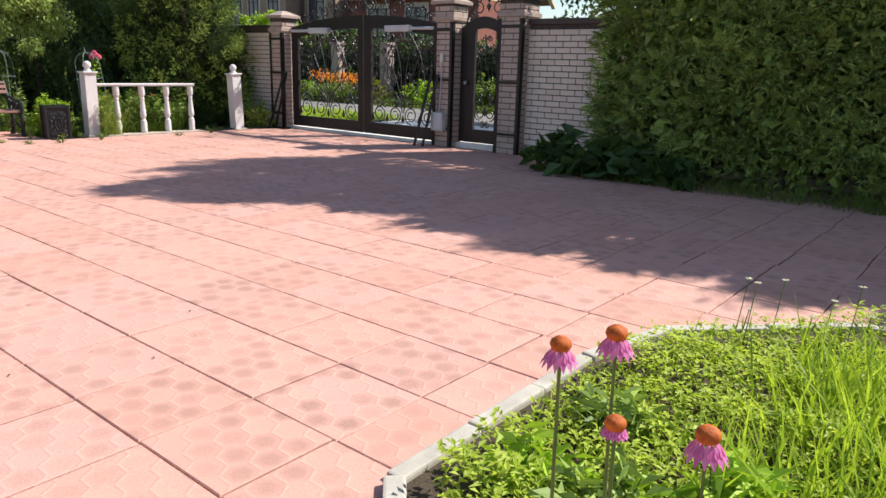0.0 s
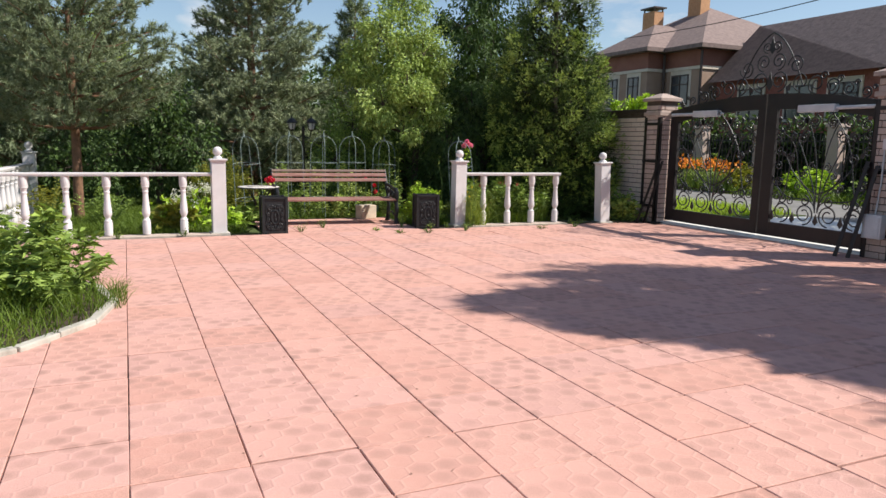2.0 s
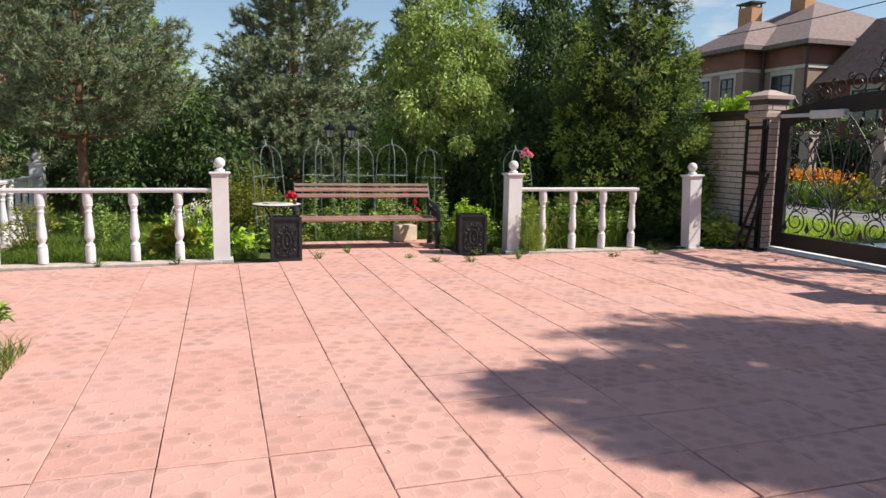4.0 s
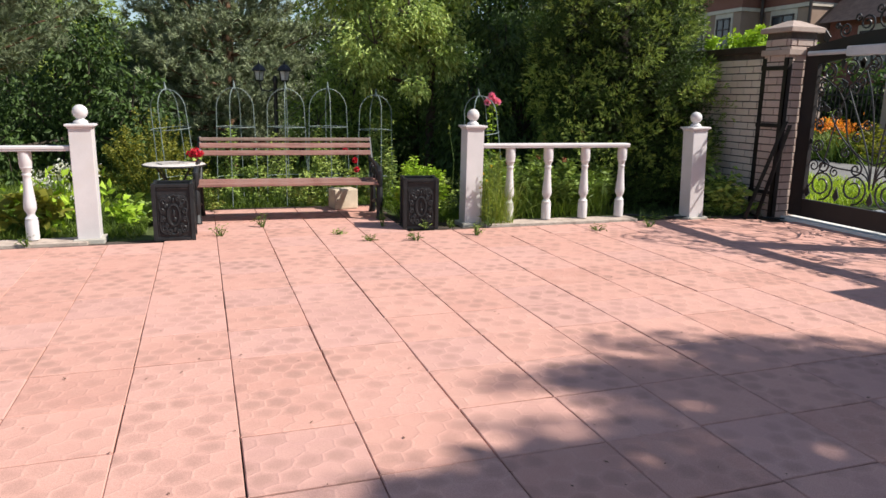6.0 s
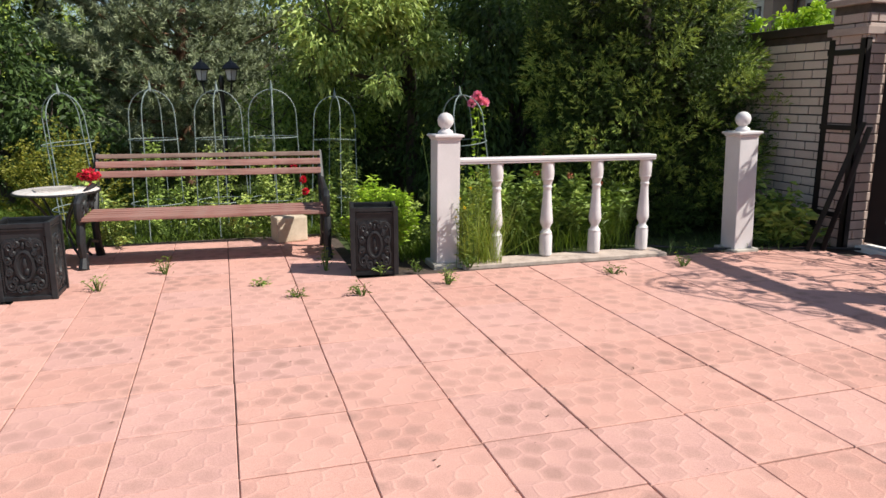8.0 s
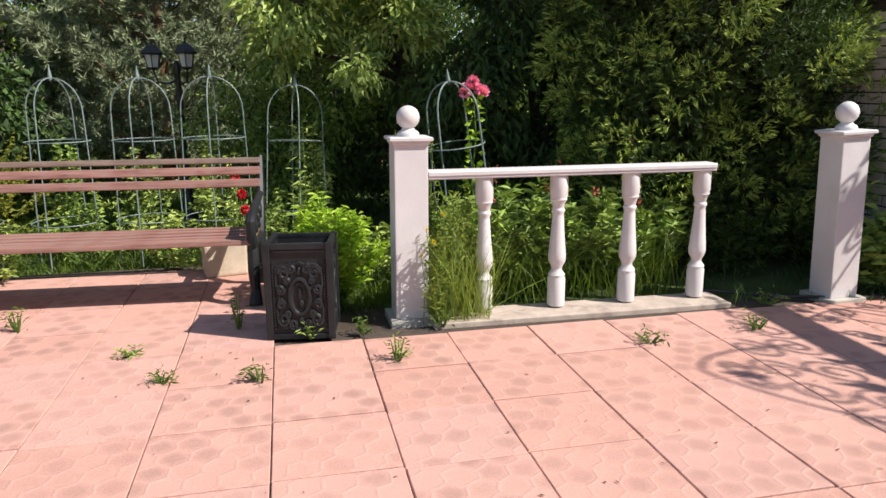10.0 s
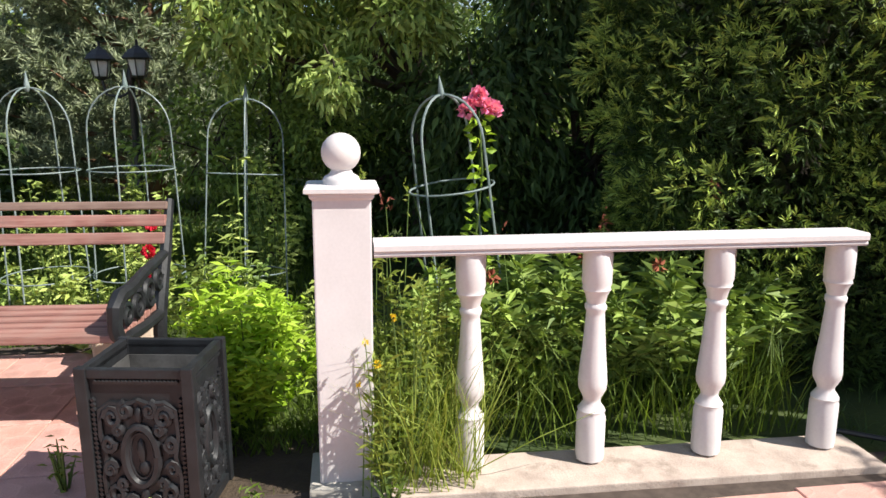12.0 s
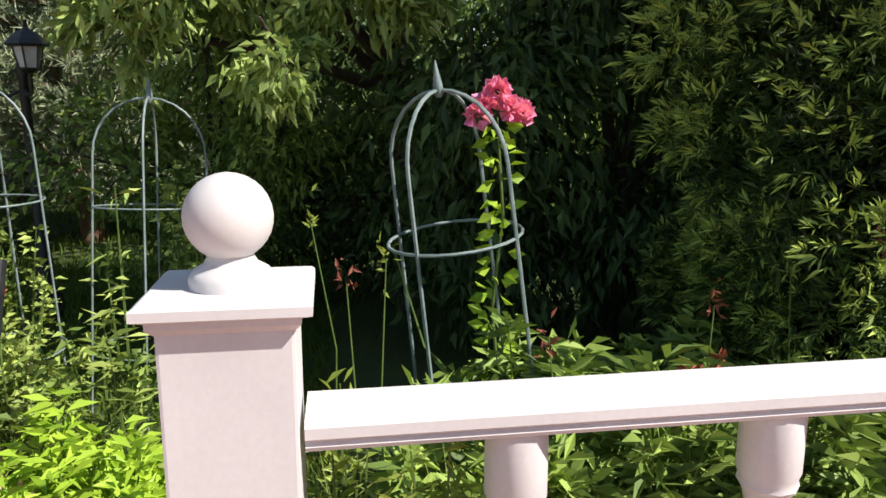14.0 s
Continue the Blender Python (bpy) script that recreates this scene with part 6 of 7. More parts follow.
# leafy wild stalks with small yellow flowers beside the joined post
F_BUTTER = foliage("yellow_petal", (0.75, 0.50, 0.02), (0.90, 0.70, 0.05))
for i, (x, y, r, h) in enumerate(((-13.02, 5.99, 0.07, 0.62), (-13.10, 6.10, 0.12, 0.82), (-13.25, 6.17, 0.12, 0.80), (-13.33, 6.02, 0.10, 0.9), (-13.42, 6.25, 0.14, 0.78))):
    shrub(x, y, r, h, "tall yellow-green wild stalks beside the white post", F_STRAW, 215 + i, 420, 0.055, 0.011, "wild_stalk", 0.7, stems=8, category="weed")
for i, (x, y, h) in enumerate(((-12.985, 5.93, 0.60), (-12.975, 5.97, 0.52), (-13.0, 6.03, 0.68), (-13.01, 5.90, 0.44))):
    ob = thing("yellow_wildflower", pose(x, y, 0), "thin wildflower with a small yellow head by the post", "flower", "yellow wildflowers")
    g = rng(224 + i)
    bm = bmesh.new()
    tube(bm, [(0, 0, 0), (0.015, 0.01, h * 0.6), (0.0, -0.01, h)], [0.0028, 0.0024, 0.0018], 5)
    part("stem", bm, M_STEM, ob)
    d = unit(g.normal(size=(18, 3)) + [0.4, 0, 0.4])
    part_mesh("petals", leaves("petals", d * 0.004 + [0, -0.01, h], d, 0.014, 0.008, F_BUTTER, g), ob, "small yellow petals")

# thin dry stalks and weeds
for i, (x, y, r, h) in enumerate(((-12.87, 4.23, 0.09, 0.03), (-12.43, 4.47, 0.06, 0.06), (-12.35, 4.95, 0.09, 0.10), (-12.47, 5.65, 0.08, 0.14), (-12.40, 7.09, 0.09, 0.06), (-12.46, 7.81, 0.10, 0.09),
                                  (-12.92, 5.22, 0.06, 0.09), (-12.93, 5.52, 0.06, 0.09), (-13.20, 4.80, 0.05, 0.24), (-13.05, 3.05, 0.10, 0.12), (-13.45, 3.5, 0.08, 0.14), (-12.95, 6.0, 0.07, 0.16), (-12.9, 8.2, 0.10, 0.07), (-13.1, 2.2, 0.12, 0.12), (-12.95, 1.3, 0.1, 0.1), (-12.95, 0.4, 0.1, 0.1))):
    shrub(x, y, r, h, "small weed growing from a paving joint", F_GRASS if i % 3 else F_BUSH, 230 + i, 56, 0.042, 0.009, "weed", 0.5, stems=7, category="weed")
g = rng(260)
n = 420
P = np.column_stack([g.uniform(-13, -3, n), g.uniform(0.5, 8.5, n), np.full(n, 0.004)])
d = np.column_stack([g.normal(size=(n, 2)), np.full(n, 0.05)])
lit = new("leaf_litter", leaves("leaf_litter", P, d, g.uniform(0.008, 0.03, n), g.uniform(0.004, 0.012, n), plain("dry_litter", (0.05, 0.03, 0.02), (0.16, 0.09, 0.05), 0.8, 30, 90), g, fold=0.05, flat=np.tile([0, 0, 1.0], (n, 1))))
tagged(lit, "scattered dry leaf crumbs on the paving", "litter", kind="stuff")
hose = thing("garden_hose", pose(0, 0, 0), "thin dark hose lying along the paving edge", "hose")
bm = bmesh.new()
tube(bm, [(-13.25, 7.95, 0.015), (-13.0, 8.3, 0.015), (-12.85, 8.75, 0.015), (-12.75, 9.2, 0.015), (-12.62, 9.6, 0.015), (-12.5, 9.82, 0.015)], 0.012, 8)
part("tube", bm, M_BLACK, hose, smooth=True)

# dry stalks among the peonies
for i, (x, y, h) in enumerate(((-13.9, 6.05, 0.95), (-13.95, 6.12, 1.0), (-13.85, 7.05, 0.85), (-14.1, 7.5, 0.9), (-13.95, 7.75, 1.0), (-14.3, 6.0, 1.05), (-13.8, 6.6, 0.8))):
    ob = thing("dry_stalk", pose(x, y, 0), "thin dry flower stalk above the peony leaves", "stalk", "dry stalks")
    bm = bmesh.new()
    tube(bm, [(0, 0, 0), (0.02, 0.02, h * 0.6), (0.0, 0.05 * math.sin(i), h)], [0.004, 0.003, 0.002], 5)
    part("stem", bm, M_STEM, ob)
    g = rng(270 + i)
    P = np.array([0, 0.05 * math.sin(i), h]) + g.normal(size=(14, 3)) * [0.012, 0.012, 0.03]
    part_mesh("seed_head", leaves("seed_head", P, g.normal(size=(14, 3)) + [0, 0, 0.6], 0.035, 0.012, F_STRAW if i % 2 else plain("spent_petal", (0.12, 0.03, 0.02), (0.28, 0.09, 0.05), 0.8), g), ob, "withered seed head")
for i, (x, y, z) in enumerate(((-13.62, 6.5, 0.66), (-13.7, 6.95, 0.72), (-13.66, 7.3, 0.68), (-13.8, 7.1, 0.7), (-13.62, 7.6, 0.6))):
    ob = thing("spent_peony", pose(x, y, 0), "withered brown red peony head", "flower", "spent peonies")
    g = rng(280 + i)
    bm = bmesh.new()
    tube(bm, [(0, 0, 0), (0.01, 0.01, z * 0.5), (0, 0, z)], 0.004, 5)
    part("stem", bm, M_STEM, ob)
    d = unit(g.normal(size=(22, 3)))
    part_mesh("petals", leaves("petals", d * 0.008 + [0, 0, z], d, 0.035, 0.022, plain("brown_petal", (0.16, 0.03, 0.02), (0.36, 0.12, 0.05), 0.8), g), ob)
broadleaf(-14.6, 10.8, 2.6, [(0, 0, 2.15, 0.4), (0.5, 0, 2.1, 0.32), (-0.6, 0.1, 2.1, 0.4), (1.0, 0.1, 2.05, 0.25)], "light green bush rising over the brick wall", F_LIME, 290, 2600, 0.10, 0.05, "wall_bush", category="bush", trunk=0.04)

# ---- across the street ----
bm = bmesh.new()
box(bm, -60, -13.0, 11.2, 14.3, -0.2, -0.01)
solid("verge", bm, M_TURF, "green verge between wall and street", "lawn", kind="structure")
turf("verge_grass", rect(-24, -13.2, 11.3, 14.2), 9000, 0.06, 0.25, 0.02, F_GRASS_B, 301, "bright green verge outside the gate", 0.5, -0.01)
g = rng(300)
n = 26000
P = np.column_stack([-26.5 + g.uniform(-0.7, 0.7, n), g.uniform(-14, 18, n), g.uniform(0, 1, n) ** 0.8 * 3.6])
P[:, 2] *= 1 + 0.3 * lumps(P, 1.1, 4)
bh = thing("boundary_hedge", pose(0, 0, 0), "dark leafy boundary hedge at the garden end", "hedge")
part_mesh("foliage", leaves("foliage", P, g.normal(size=P.shape) + [0.6, 0, 0.2], 0.2, 0.11, F_DARK, g), bh)
# added near-black box that stands for the shade within the hedge
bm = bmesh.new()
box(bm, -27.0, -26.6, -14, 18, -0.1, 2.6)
part("shade_core", bm, plain("hedge_shade", (0.008, 0.014, 0.006), (0.02, 0.03, 0.012), 0.95), bh)
turf("verge_grass", rect(-32, -4, 18.3, 20.6), 9000, 0.08, 0.35, 0.03, F_GRASS, 302, "grass strip along the opposite fence", 0.5, -0.04)
for i in range(12):
    x = -31 + 2.3 * i
    shrub(x, 19.6 + 0.4 * math.sin(i * 2.1), 0.9, 0.95 + 0.25 * math.sin(i * 3.7), "rounded shrub along the opposite fence", (F_LIME, F_BUSH, F_YELLOW)[i % 3], 310 + i, 900, 0.16, 0.08, "street_shrub", 0.3, stems=22)
for i in range(4):
    x, y = -21.9 + 0.7 * i, 18.9 - 0.25 * (i % 2)
    g = rng(330 + i)
    ob = thing("orange_lily", pose(x, y, -0.04), "clump of orange lilies across the street", "flower", "orange lilies")
    a = g.uniform(0, 6.28, 70)
    P = g.normal(size=(70, 3)) * [0.3, 0.2, 0.1] + [0, 0, 0.9]
    tagged(part_mesh("petals", leaves("petals", P, g.normal(size=(70, 3)) + [0, 0, 0.5], 0.13, 0.08, F_ORANGE, g), ob, "orange petals"), kind="stuff")
    P = g.normal(size=(160, 3)) * [0.3, 0.2, 0.01]
    part_mesh("foliage", blades("foliage", P, g.normal(size=(160, 3)) * 0.3 + [0, 0, 1], 0.8, 0.03, F_BUSH, g), ob)
fence = thing("street_fence", pose(0, 0, 0), "dark iron fence with brick posts across the street", "fence")
bm = bmesh.new()
box(bm, -0.012, 0.012, -0.012, 0.012, 0.1, 1.95)
BAR = finish("fence_bar", bm, M_BLACK)
for i in range(15):
    x = -38 + 2.9 * i
    bm = bmesh.new()
    box(bm, x - 0.2, x + 0.2, 21.0, 21.4, -0.1, 2.15)
    box(bm, x - 0.25, x + 0.25, 20.95, 21.45, 2.15, 2.25, 0.01)
    part("brick_post", bm, M_BRICK_P, fence, "brick fence post")
    for z in (0.3, 1.7):
        bm = bmesh.new()
        box(bm, x + 0.2, x + 2.7, 21.18, 21.22, z - 0.025, z + 0.025)
        part("fence_rail", bm, M_BLACK, fence)
    for k in range(16):
        part_mesh("fence_bar", BAR, fence, m=pose(x + 0.3 + 0.155 * k, 21.2, 0))
g = rng(350)
n = 9000
P = np.column_stack([g.uniform(-42, 8, n), 22.3 + g.uniform(-0.5, 0.4, n), g.uniform(0, 1, n) ** 0.8 * 2.6])
P[:, 2] *= 1 + 0.25 * lumps(P, 1.2, 8)
fh = thing("fence_hedge", pose(0, 0, 0), "dark green hedge behind the opposite fence", "hedge")
part_mesh("foliage", leaves("foliage", P, g.normal(size=P.shape) + [0, -0.7, 0.2], 0.26, 0.14, F_DARK, g), fh)
# added box, coloured near-black as the gloom behind the leaves
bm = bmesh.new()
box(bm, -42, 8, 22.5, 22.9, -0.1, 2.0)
part("shade_core", bm, plain("hedge_core_shade", (0.008, 0.014, 0.006), (0.02, 0.03, 0.012), 0.95), fh)


# ---- houses ----
M_HOUSE = plain("brown_red_render", (0.23, 0.095, 0.07), (0.31, 0.14, 0.105), 0.85, 2.0, 60.0)
M_HOUSE_B = plain("tan_render", (0.30, 0.20, 0.145), (0.38, 0.265, 0.20), 0.85, 2.0, 60.0)
M_ROOF = plain("brown_shingle", (0.15, 0.105, 0.095), (0.27, 0.20, 0.18), 0.9, 6.0, 40.0, bump_s=0.8, bump_d=0.02)
M_TRIM = plain("cream_trim", (0.55, 0.47, 0.38), (0.68, 0.60, 0.50), 0.7, 4.0, 60.0)
M_SIDING = plain("yellow_siding", (0.72, 0.57, 0.32), (0.84, 0.70, 0.46), 0.7, 3.0, 50.0)
M_CHIMNEY = plain("orange_brick", (0.45, 0.22, 0.11), (0.58, 0.33, 0.18), 0.85, 9.0, 60.0)
M_REDBRICK = plain("red_brick_far", (0.22, 0.07, 0.05), (0.34, 0.13, 0.10), 0.85, 9.0, 60.0)
M_PANE = plain("window_glass", (0.02, 0.025, 0.03), (0.05, 0.06, 0.075), 0.16, 1.0, 10.0, spec=0.8, bump_s=0.02)


def hip_roof(bm, x0, x1, y0, y1, z, top, over=0.5, thick=0.18, gable=None):
    x0, x1, y0, y1 = x0 - over, x1 + over, y0 - over, y1 + over
    half = min(x1 - x0, y1 - y0) / 2
    if x1 - x0 >= y1 - y0:
        yy = (y0 + y1) / 2
        r = [(x0 + half, yy, top), (x1 - half, yy, top)]
    else:
        xx = (x0 + x1) / 2
        r = [(xx, y0 + half, top), (xx, y1 - half, top)]
    b = [bm.verts.new((x, y, z)) for x, y in ((x0, y0), (x1, y0), (x1, y1), (x0, y1))]
    l = [bm.verts.new((v.co.x, v.co.y, z - thick)) for v in b]
    p, q = (bm.verts.new(c) for c in r)
    if x1 - x0 >= y1 - y0:
        faces = [(b[0], b[1], q, p), (b[1], b[2], q), (b[2], b[3], p, q), (b[3], b[0], p)]
    else:
        faces = [(b[0], b[1], p), (b[1], b[2], q, p), (b[2], b[3], q), (b[3], b[0], p, q)]
    for f in faces:
        bm.faces.new(f)
    for k in range(4):
        bm.faces.new((l[k], l[(k + 1) % 4], b[(k + 1) % 4], b[k]))
    bm.faces.new(l[::-1])


def window(parent, x, y, z, w, h, normal, arched=True):
    """A framed window on a wall that faces -y ('s') or +x ('e')."""
    if normal == "s":
        m = pose(x, y, z)
    else:
        m = pose(x, y, z, 0, 0, 90)
    bm = bmesh.new()
    box(bm, -w / 2 - 0.12, w / 2 + 0.12, -0.06, 0.02, -0.1, h + 0.2, 0.02)
    fr = part("window", bm, M_TRIM, parent, "window with a cream surround")
    fr.matrix_basis = m
    bm = bmesh.new()
    box(bm, -w / 2, w / 2, -0.075, -0.05, 0, h)
    part("pane", bm, M_PANE, fr)
    bm = bmesh.new()
    for a, b, c, d in ((-w / 2, -w / 2 + 0.06, 0, h), (w / 2 - 0.06, w / 2, 0, h), (-0.03, 0.03, 0, h), (-w / 2, w / 2, h * 0.66, h * 0.66 + 0.05), (-w / 2, w / 2, h - 0.06, h), (-w / 2, w / 2, 0, 0.06)):
        box(bm, a, b, -0.10, -0.076, c, d)
    part("sash", bm, M_CAPTIN, fr, "dark window sash")


h1 = thing("neighbour_house", pose(0, 0, 0), "two-storey brown rendered house with a hipped shingle roof and chimneys", "house")
bm = bmesh.new()
box(bm, -36, -27, 24.2, 33, -0.1, 5.9)
box(bm, -32.8, -29.4, 23.2, 24.2, -0.1, 5.9)
part("wall", bm, M_HOUSE, h1)
bm = bmesh.new()
box(bm, -36.06, -26.94, 24.14, 33.06, 2.9, 4.9)
box(bm, -32.86, -29.34, 23.14, 24.14, 2.9, 4.9)
part("wall_band", bm, M_HOUSE_B, h1, "tan storey band")
bm = bmesh.new()
for z in (2.85, 4.9):
    box(bm, -36.12, -26.88, 24.08, 33.1, z, z + 0.14)
    box(bm, -32.92, -29.28, 23.08, 24.08, z, z + 0.14)
part("string_course", bm, M_TRIM, h1, "cream string courses")
bm = bmesh.new()
hip_roof(bm, -36, -27, 24.2, 33, 5.95, 8.6)
part("roof", bm, M_ROOF, h1, "brown shingle hipped roof")
bm = bmesh.new()
hip_roof(bm, -32.8, -29.4, 23.2, 27.5, 5.97, 7.4)
part("roof", bm, M_ROOF, h1, "brown shingle bay roof")
for cx, cy, cz in ((-32.6, 26.0, 8.3), (-31.5, 28.0, 9.35)):
    bm = bmesh.new()
    box(bm, cx - 0.45, cx + 0.45, cy - 0.3, cy + 0.3, 6.0, cz)
    ch = part("chimney", bm, M_CHIMNEY, h1, "orange brick chimney")
    bm = bmesh.new()
    box(bm, cx - 0.55, cx + 0.55, cy - 0.4, cy + 0.4, cz + 0.15, cz + 0.22)
    for sx in (-1, 1):
        for sy in (-1, 1):
            box(bm, cx + sx * 0.4 - 0.03, cx + sx * 0.4 + 0.03, cy + sy * 0.25 - 0.03, cy + sy * 0.25 + 0.03, cz, cz + 0.15)
    part("chimney_hood", bm, M_CAPTIN, ch, "dark tin hood")
for x in (-34.9, -31.9, -30.3, -28.2):
    window(h1, x, 23.18 if -32.8 < x < -29.4 else 24.18, 3.35, 0.8 if x in (-31.9, -30.3) else 1.1, 1.35, "s")
for y in (26.2, 29.4):
    window(h1, -26.96, y, 3.35, 1.2, 1.35, "e")
for x, y in ((-33.0, 24.0), (-29.2, 24.0), (-26.9, 24.1)):
    bm = bmesh.new()
    tube(bm, [(x, y, 0), (x, y, 5.7), (x - 0.1, y - 0.35, 5.85)], 0.06, 8)
    part("downpipe", bm, M_CAPTIN, h1, "brown downpipe")

h2 = thing("gabled_house", pose(0, 0, 0), "red brick house with a long brown roof and a yellow gable", "house")
X0, X1, Y0, Y1, ZE, ZR = -26.6, -18.8, 24.8, 29.4, 4.55, 6.9
YM = (Y0 + Y1) / 2
bm = bmesh.new()
box(bm, X0, X1, Y0, Y1, -0.1, ZE)
part("wall", bm, M_REDBRICK, h2)
bm = bmesh.new()
vs = [bm.verts.new(c) for c in ((X1 + 0.01, Y0, ZE - 0.4), (X1 + 0.01, Y1, ZE - 0.4), (X1 + 0.01, Y1, ZE), (X1 + 0.01, YM + 0.8, ZR - 0.75), (X1 + 0.01, YM - 0.8, ZR - 0.75), (X1 + 0.01, Y0, ZE))]
vb = [bm.verts.new((v.co.x - 0.3, v.co.y, v.co.z)) for v in vs]
bm.faces.new(vs)
bm.faces.new(vb[::-1])
for k in range(6):
    bm.faces.new((vs[k], vb[k], vb[(k + 1) % 6], vs[(k + 1) % 6]))
part("gable", bm, M_SIDING, h2, "yellow clad gable")
bm = bmesh.new()
o = 0.55
e0, e1 = ZE - 0.3, ZR
xr = X1 + 0.5
A = [bm.verts.new(c) for c in ((X0, Y0 - o, e0), (xr, Y0 - o, e0), (xr, YM - 0.85, ZR - 0.8), (xr - 0.9, YM, ZR), (X0, YM, ZR))]
B = [bm.verts.new(c) for c in ((X0, Y1 + o, e0), (xr, Y1 + o, e0), (xr, YM + 0.85, ZR - 0.8))]
bm.faces.new(A)
bm.faces.new((A[4], A[3], B[2], B[1], B[0]))
bm.faces.new((A[2], B[2], A[3]))
bmesh.ops.solidify(bm, geom=list(bm.faces), thickness=0.16)
part("roof", bm, M_ROOF, h2, "long brown shingle roof with a clipped gable")
bm = bmesh.new()
for y0, z0, y1, z1 in ((Y0 - o, e0, YM - 0.85, ZR - 0.8), (YM - 0.85, ZR - 0.8, YM + 0.85, ZR - 0.8), (YM + 0.85, ZR - 0.8, Y1 + o, e0)):
    tube(bm, [(xr + 0.03, y0, z0 - 0.1), (xr + 0.03, y1, z1 - 0.1)], 0.12, 4)
part("bargeboard", bm, M_TRIM, h2, "cream bargeboards")
for x in (-24.6, -22.2, -20.3):
    window(h2, x, Y0 - 0.02, 2.6, 1.2, 1.3, "s")
window(h2, X1 + 0.02, YM, 2.2, 1.4, 1.4, "e")

h3 = thing("brick_house", pose(0, 0, 0), "ochre brick house with stone quoins beyond the garden", "house")
bm = bmesh.new()
box(bm, -33, -23.2, -15, -3.6, -0.1, 5.2)
part("wall", bm, plain("ochre_brick", (0.36, 0.22, 0.13), (0.50, 0.33, 0.21), 0.85, 12.0, 60.0), h3)
for k in range(14):
    bm = bmesh.new()
    w = 0.5 if k % 2 else 0.32
    box(bm, -23.25, -23.12, -3.7 - w, -3.52, 0.0 + 0.35 * k, 0.33 + 0.35 * k, 0.02)
    box(bm, -23.25 - w, -23.25, -3.65, -3.52, 0.0 + 0.35 * k, 0.33 + 0.35 * k, 0.02)
    part("quoin", bm, M_CAPSTONE, h3, "rough stone quoin")
bm = bmesh.new()
box(bm, -33.1, -23.1, -15.1, -3.5, 3.4, 3.6)
part("string_course", bm, M_WHITE, h3, "white string course")
bm = bmesh.new()
hip_roof(bm, -33, -23.2, -15, -3.6, 5.3, 8.5, 0.8)
part("roof", bm, M_ROOF, h3, "brown overhanging roof")
window(h3, -23.18, -6.2, 1.1, 1.3, 1.5, "e")

# ---- overhead cable ----
cab = thing("overhead_cable", pose(0, 0, 0), "thin black cable sagging over the street", "cable")
bm = bmesh.new()
a, b = Vector((-31.0, 23.0, 6.6)), Vector((-3.0, 23.0, 8.9))
tube(bm, [a.lerp(b, i / 24) - Vector((0, 0, 0.9 * 4 * (i / 24) * (1 - i / 24))) for i in range(25)], 0.018, 5)
part("wire", bm, M_BLACK, cab)
bm = bmesh.new()
tube(bm, [(-3.0, 23.0, -0.1), (-3.0, 23.0, 9.8)], [0.14, 0.1], 10)
part("pole", bm, M_CONCRETE, cab, "concrete pole")

# ---- paving slabs ----
def slab_arrays(gx, gy):
    hx, hy, e = 0.25 - gx / 2, 0.25 - gy / 2, 0.004
    rings = [(0, -0.03), (0, -0.004), (e, 0.0)]
    V = [(sx * (hx - a), sy * (hy - a), z) for a, z in rings for sx, sy in ((-1, -1), (1, -1), (1, 1), (-1, 1))]
    F = [(r * 4 + k, r * 4 + (k + 1) % 4, r * 4 + 4 + (k + 1) % 4, r * 4 + 4 + k) for r in range(2) for k in range(4)] + [(8, 9, 10, 11)]
    return np.array(V), np.array(F)


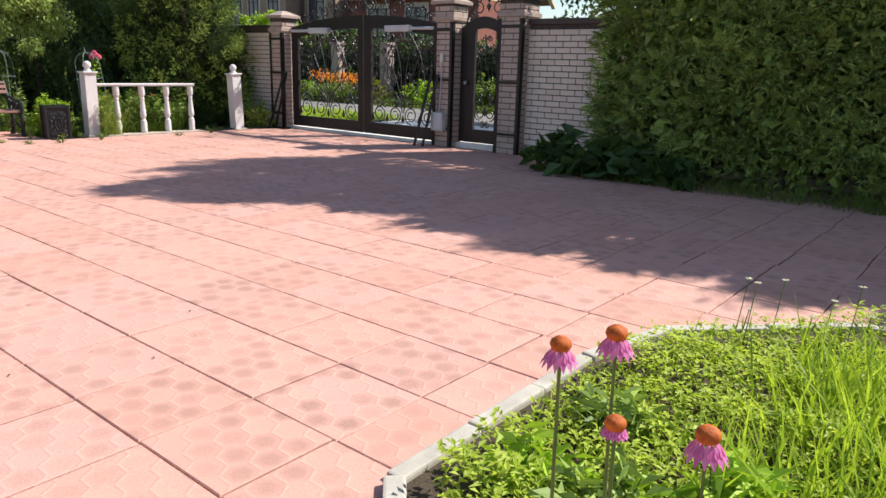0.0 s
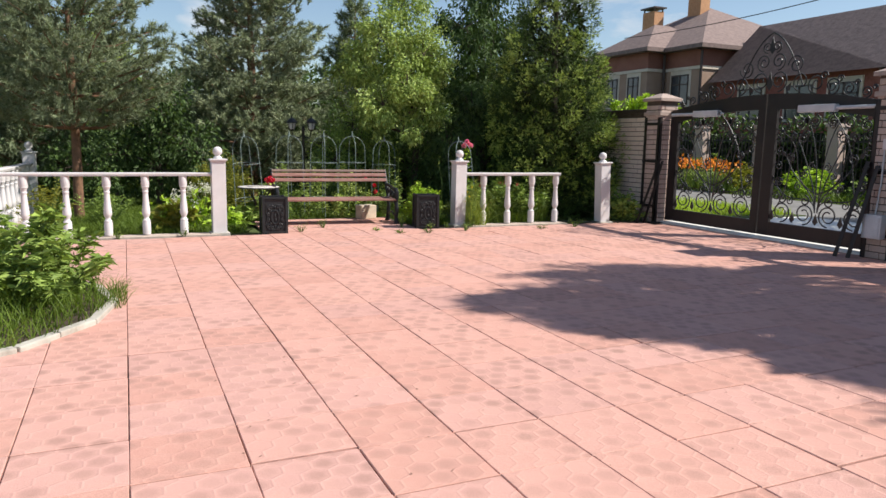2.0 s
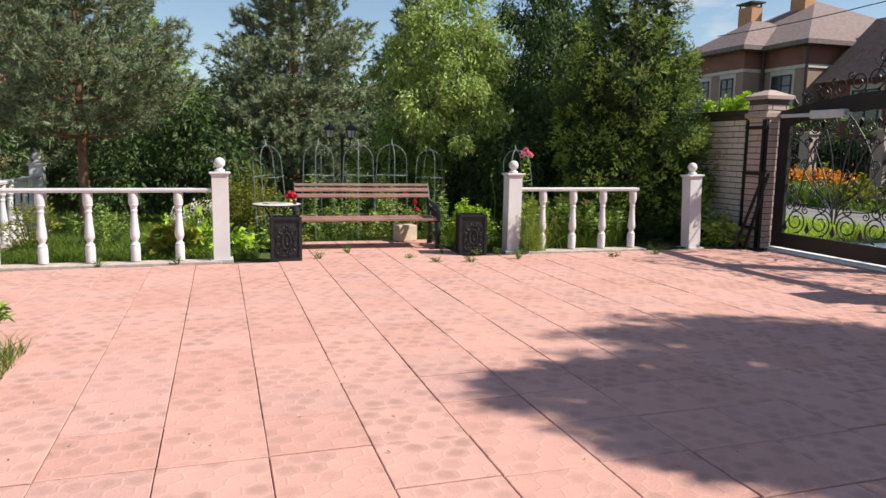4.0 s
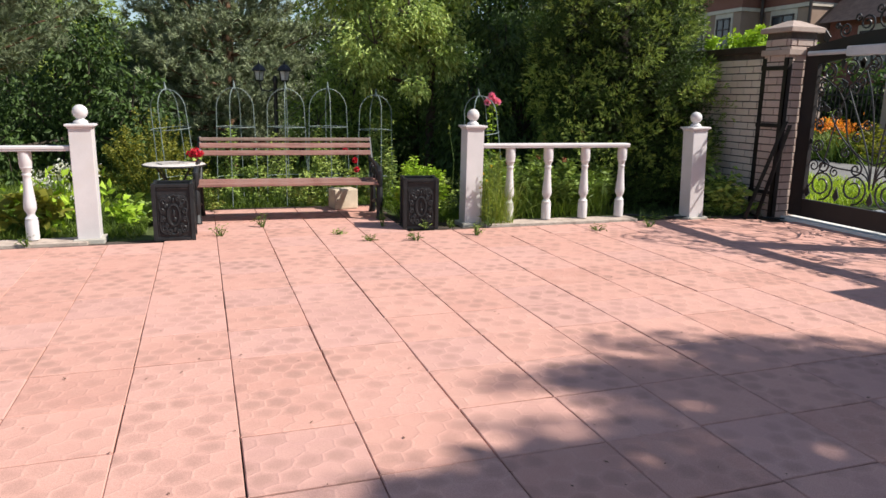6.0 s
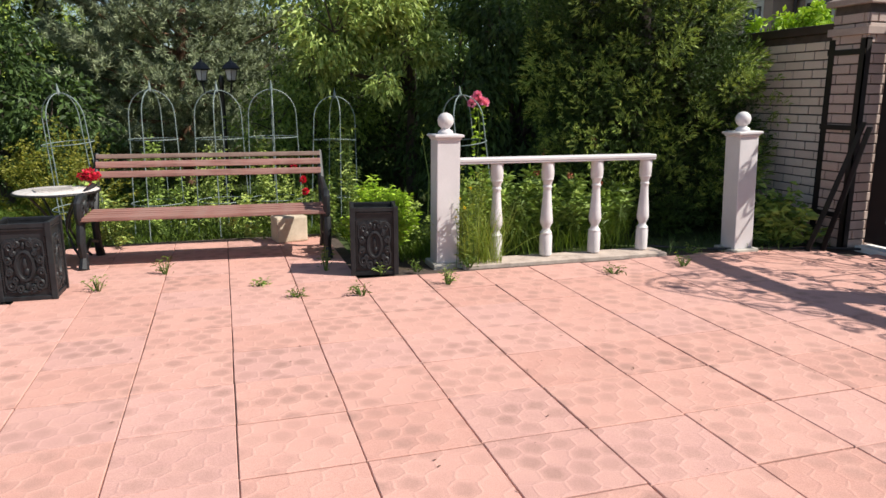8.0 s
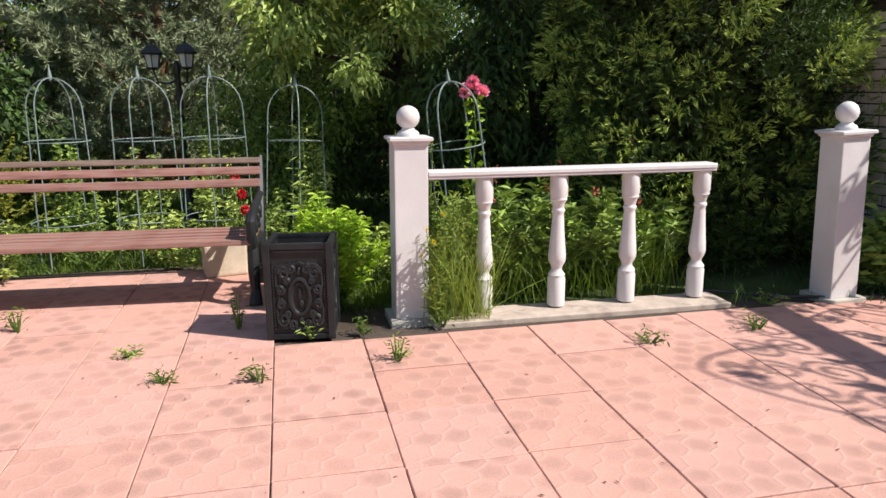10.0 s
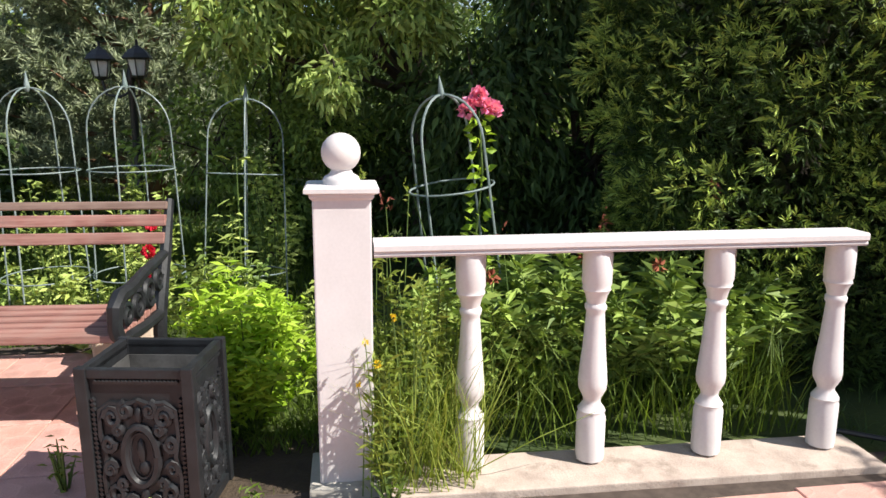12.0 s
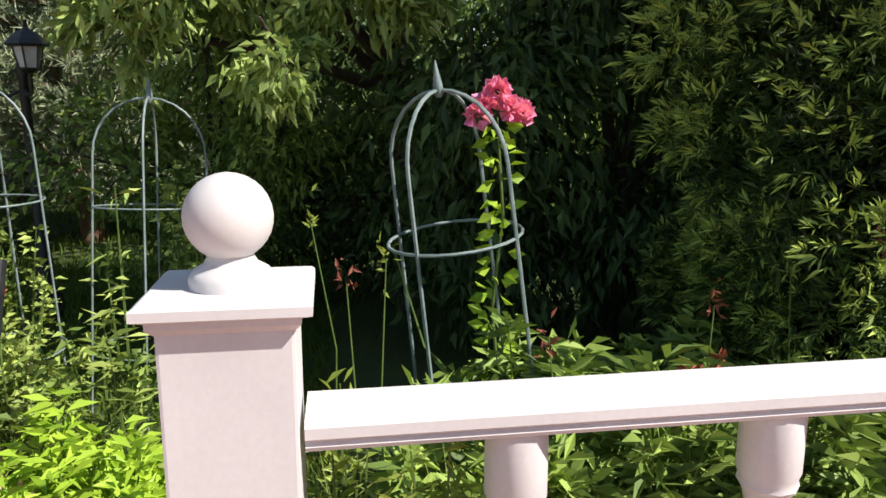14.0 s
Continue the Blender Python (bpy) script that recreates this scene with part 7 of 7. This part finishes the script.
def slab_uv(me, local):
    uv = me.uv_layers.new(name="UVMap")
    idx = np.empty(len(me.loops), dtype=np.int32)
    me.loops.foreach_get("vertex_index", idx)
    uv.data.foreach_set("uv", np.ascontiguousarray(local[idx][:, :2] + 0.25, dtype=np.float32).ravel())


SV, SF = slab_arrays(0.0075, 0.0045)
slab_me = raw_mesh("paving_slab", SV, SF, M_TILE)
slab_uv(slab_me, SV)
paving = thing("paving", pose(0, 0, 0), "salmon concrete slabs with a worn honeycomb pattern and dark joints", "paving", kind="structure")
g = rng(91)
far_v, far_l = [], []
near = 0


def row_x(i):
    """Where the i-th cross joint lies, counted from the garden edge."""
    return -12.845 + 0.488 * i if i <= 17 else -4.549 + 0.527 * (i - 17)


for ix in range(-5, 37):
    cx, wide = (row_x(ix) + row_x(ix + 1)) / 2, row_x(ix + 1) - row_x(ix)
    if cx > 5.5:
        continue
    for iy in range(-14, 22):
        cy = 0.02 + 0.5 * iy + 0.25 - 0.012
        if cx < -12.86 and not (2.4 < cy < 5.2 and cx > -15.0):
            continue
        if cy > 9.8 or (cx < -12.6 and cy > 9.6):
            continue
        if (inside((cx, cy), BED_L) and inside((cx + 0.2, cy + 0.2), BED_L) and inside((cx - 0.2, cy + 0.2), BED_L)) or (inside((cx - 0.2, cy), BED_R) and inside((cx + 0.2, cy), BED_R)):
            continue
        jx, jy, jz = g.normal(0, 0.0025), g.normal(0, 0.0008), g.normal(0, 0.0010)
        col = 0.010 * math.sin(iy * 2.4)
        m = pose(cx + jx + col, cy + jy, jz - 0.001, g.normal(0, 0.10), g.normal(0, 0.10), g.normal(0, 0.12) + 180 * int(g.integers(0, 2))) @ Matrix.Diagonal((wide / 0.5, 1, 1, 1))
        if cx < -5.4 and 1.4 < cy < 8.6 and near < 300:
            near += 1
            part_mesh("paving_slab", slab_me, paving, m=m)
        else:
            R = np.array(m)
            far_v.append(SV @ R[:3, :3].T + R[:3, 3])
            far_l.append(SV)
k = len(far_v)
F = (SF[None] + (np.arange(k) * len(SV))[:, None, None]).reshape(-1, 4)
me = raw_mesh("further_slabs", np.concatenate(far_v), F, M_TILE_FAR)
slab_uv(me, np.concatenate(far_l))
tagged(part_mesh("further_slabs", me, paving), kind="stuff")
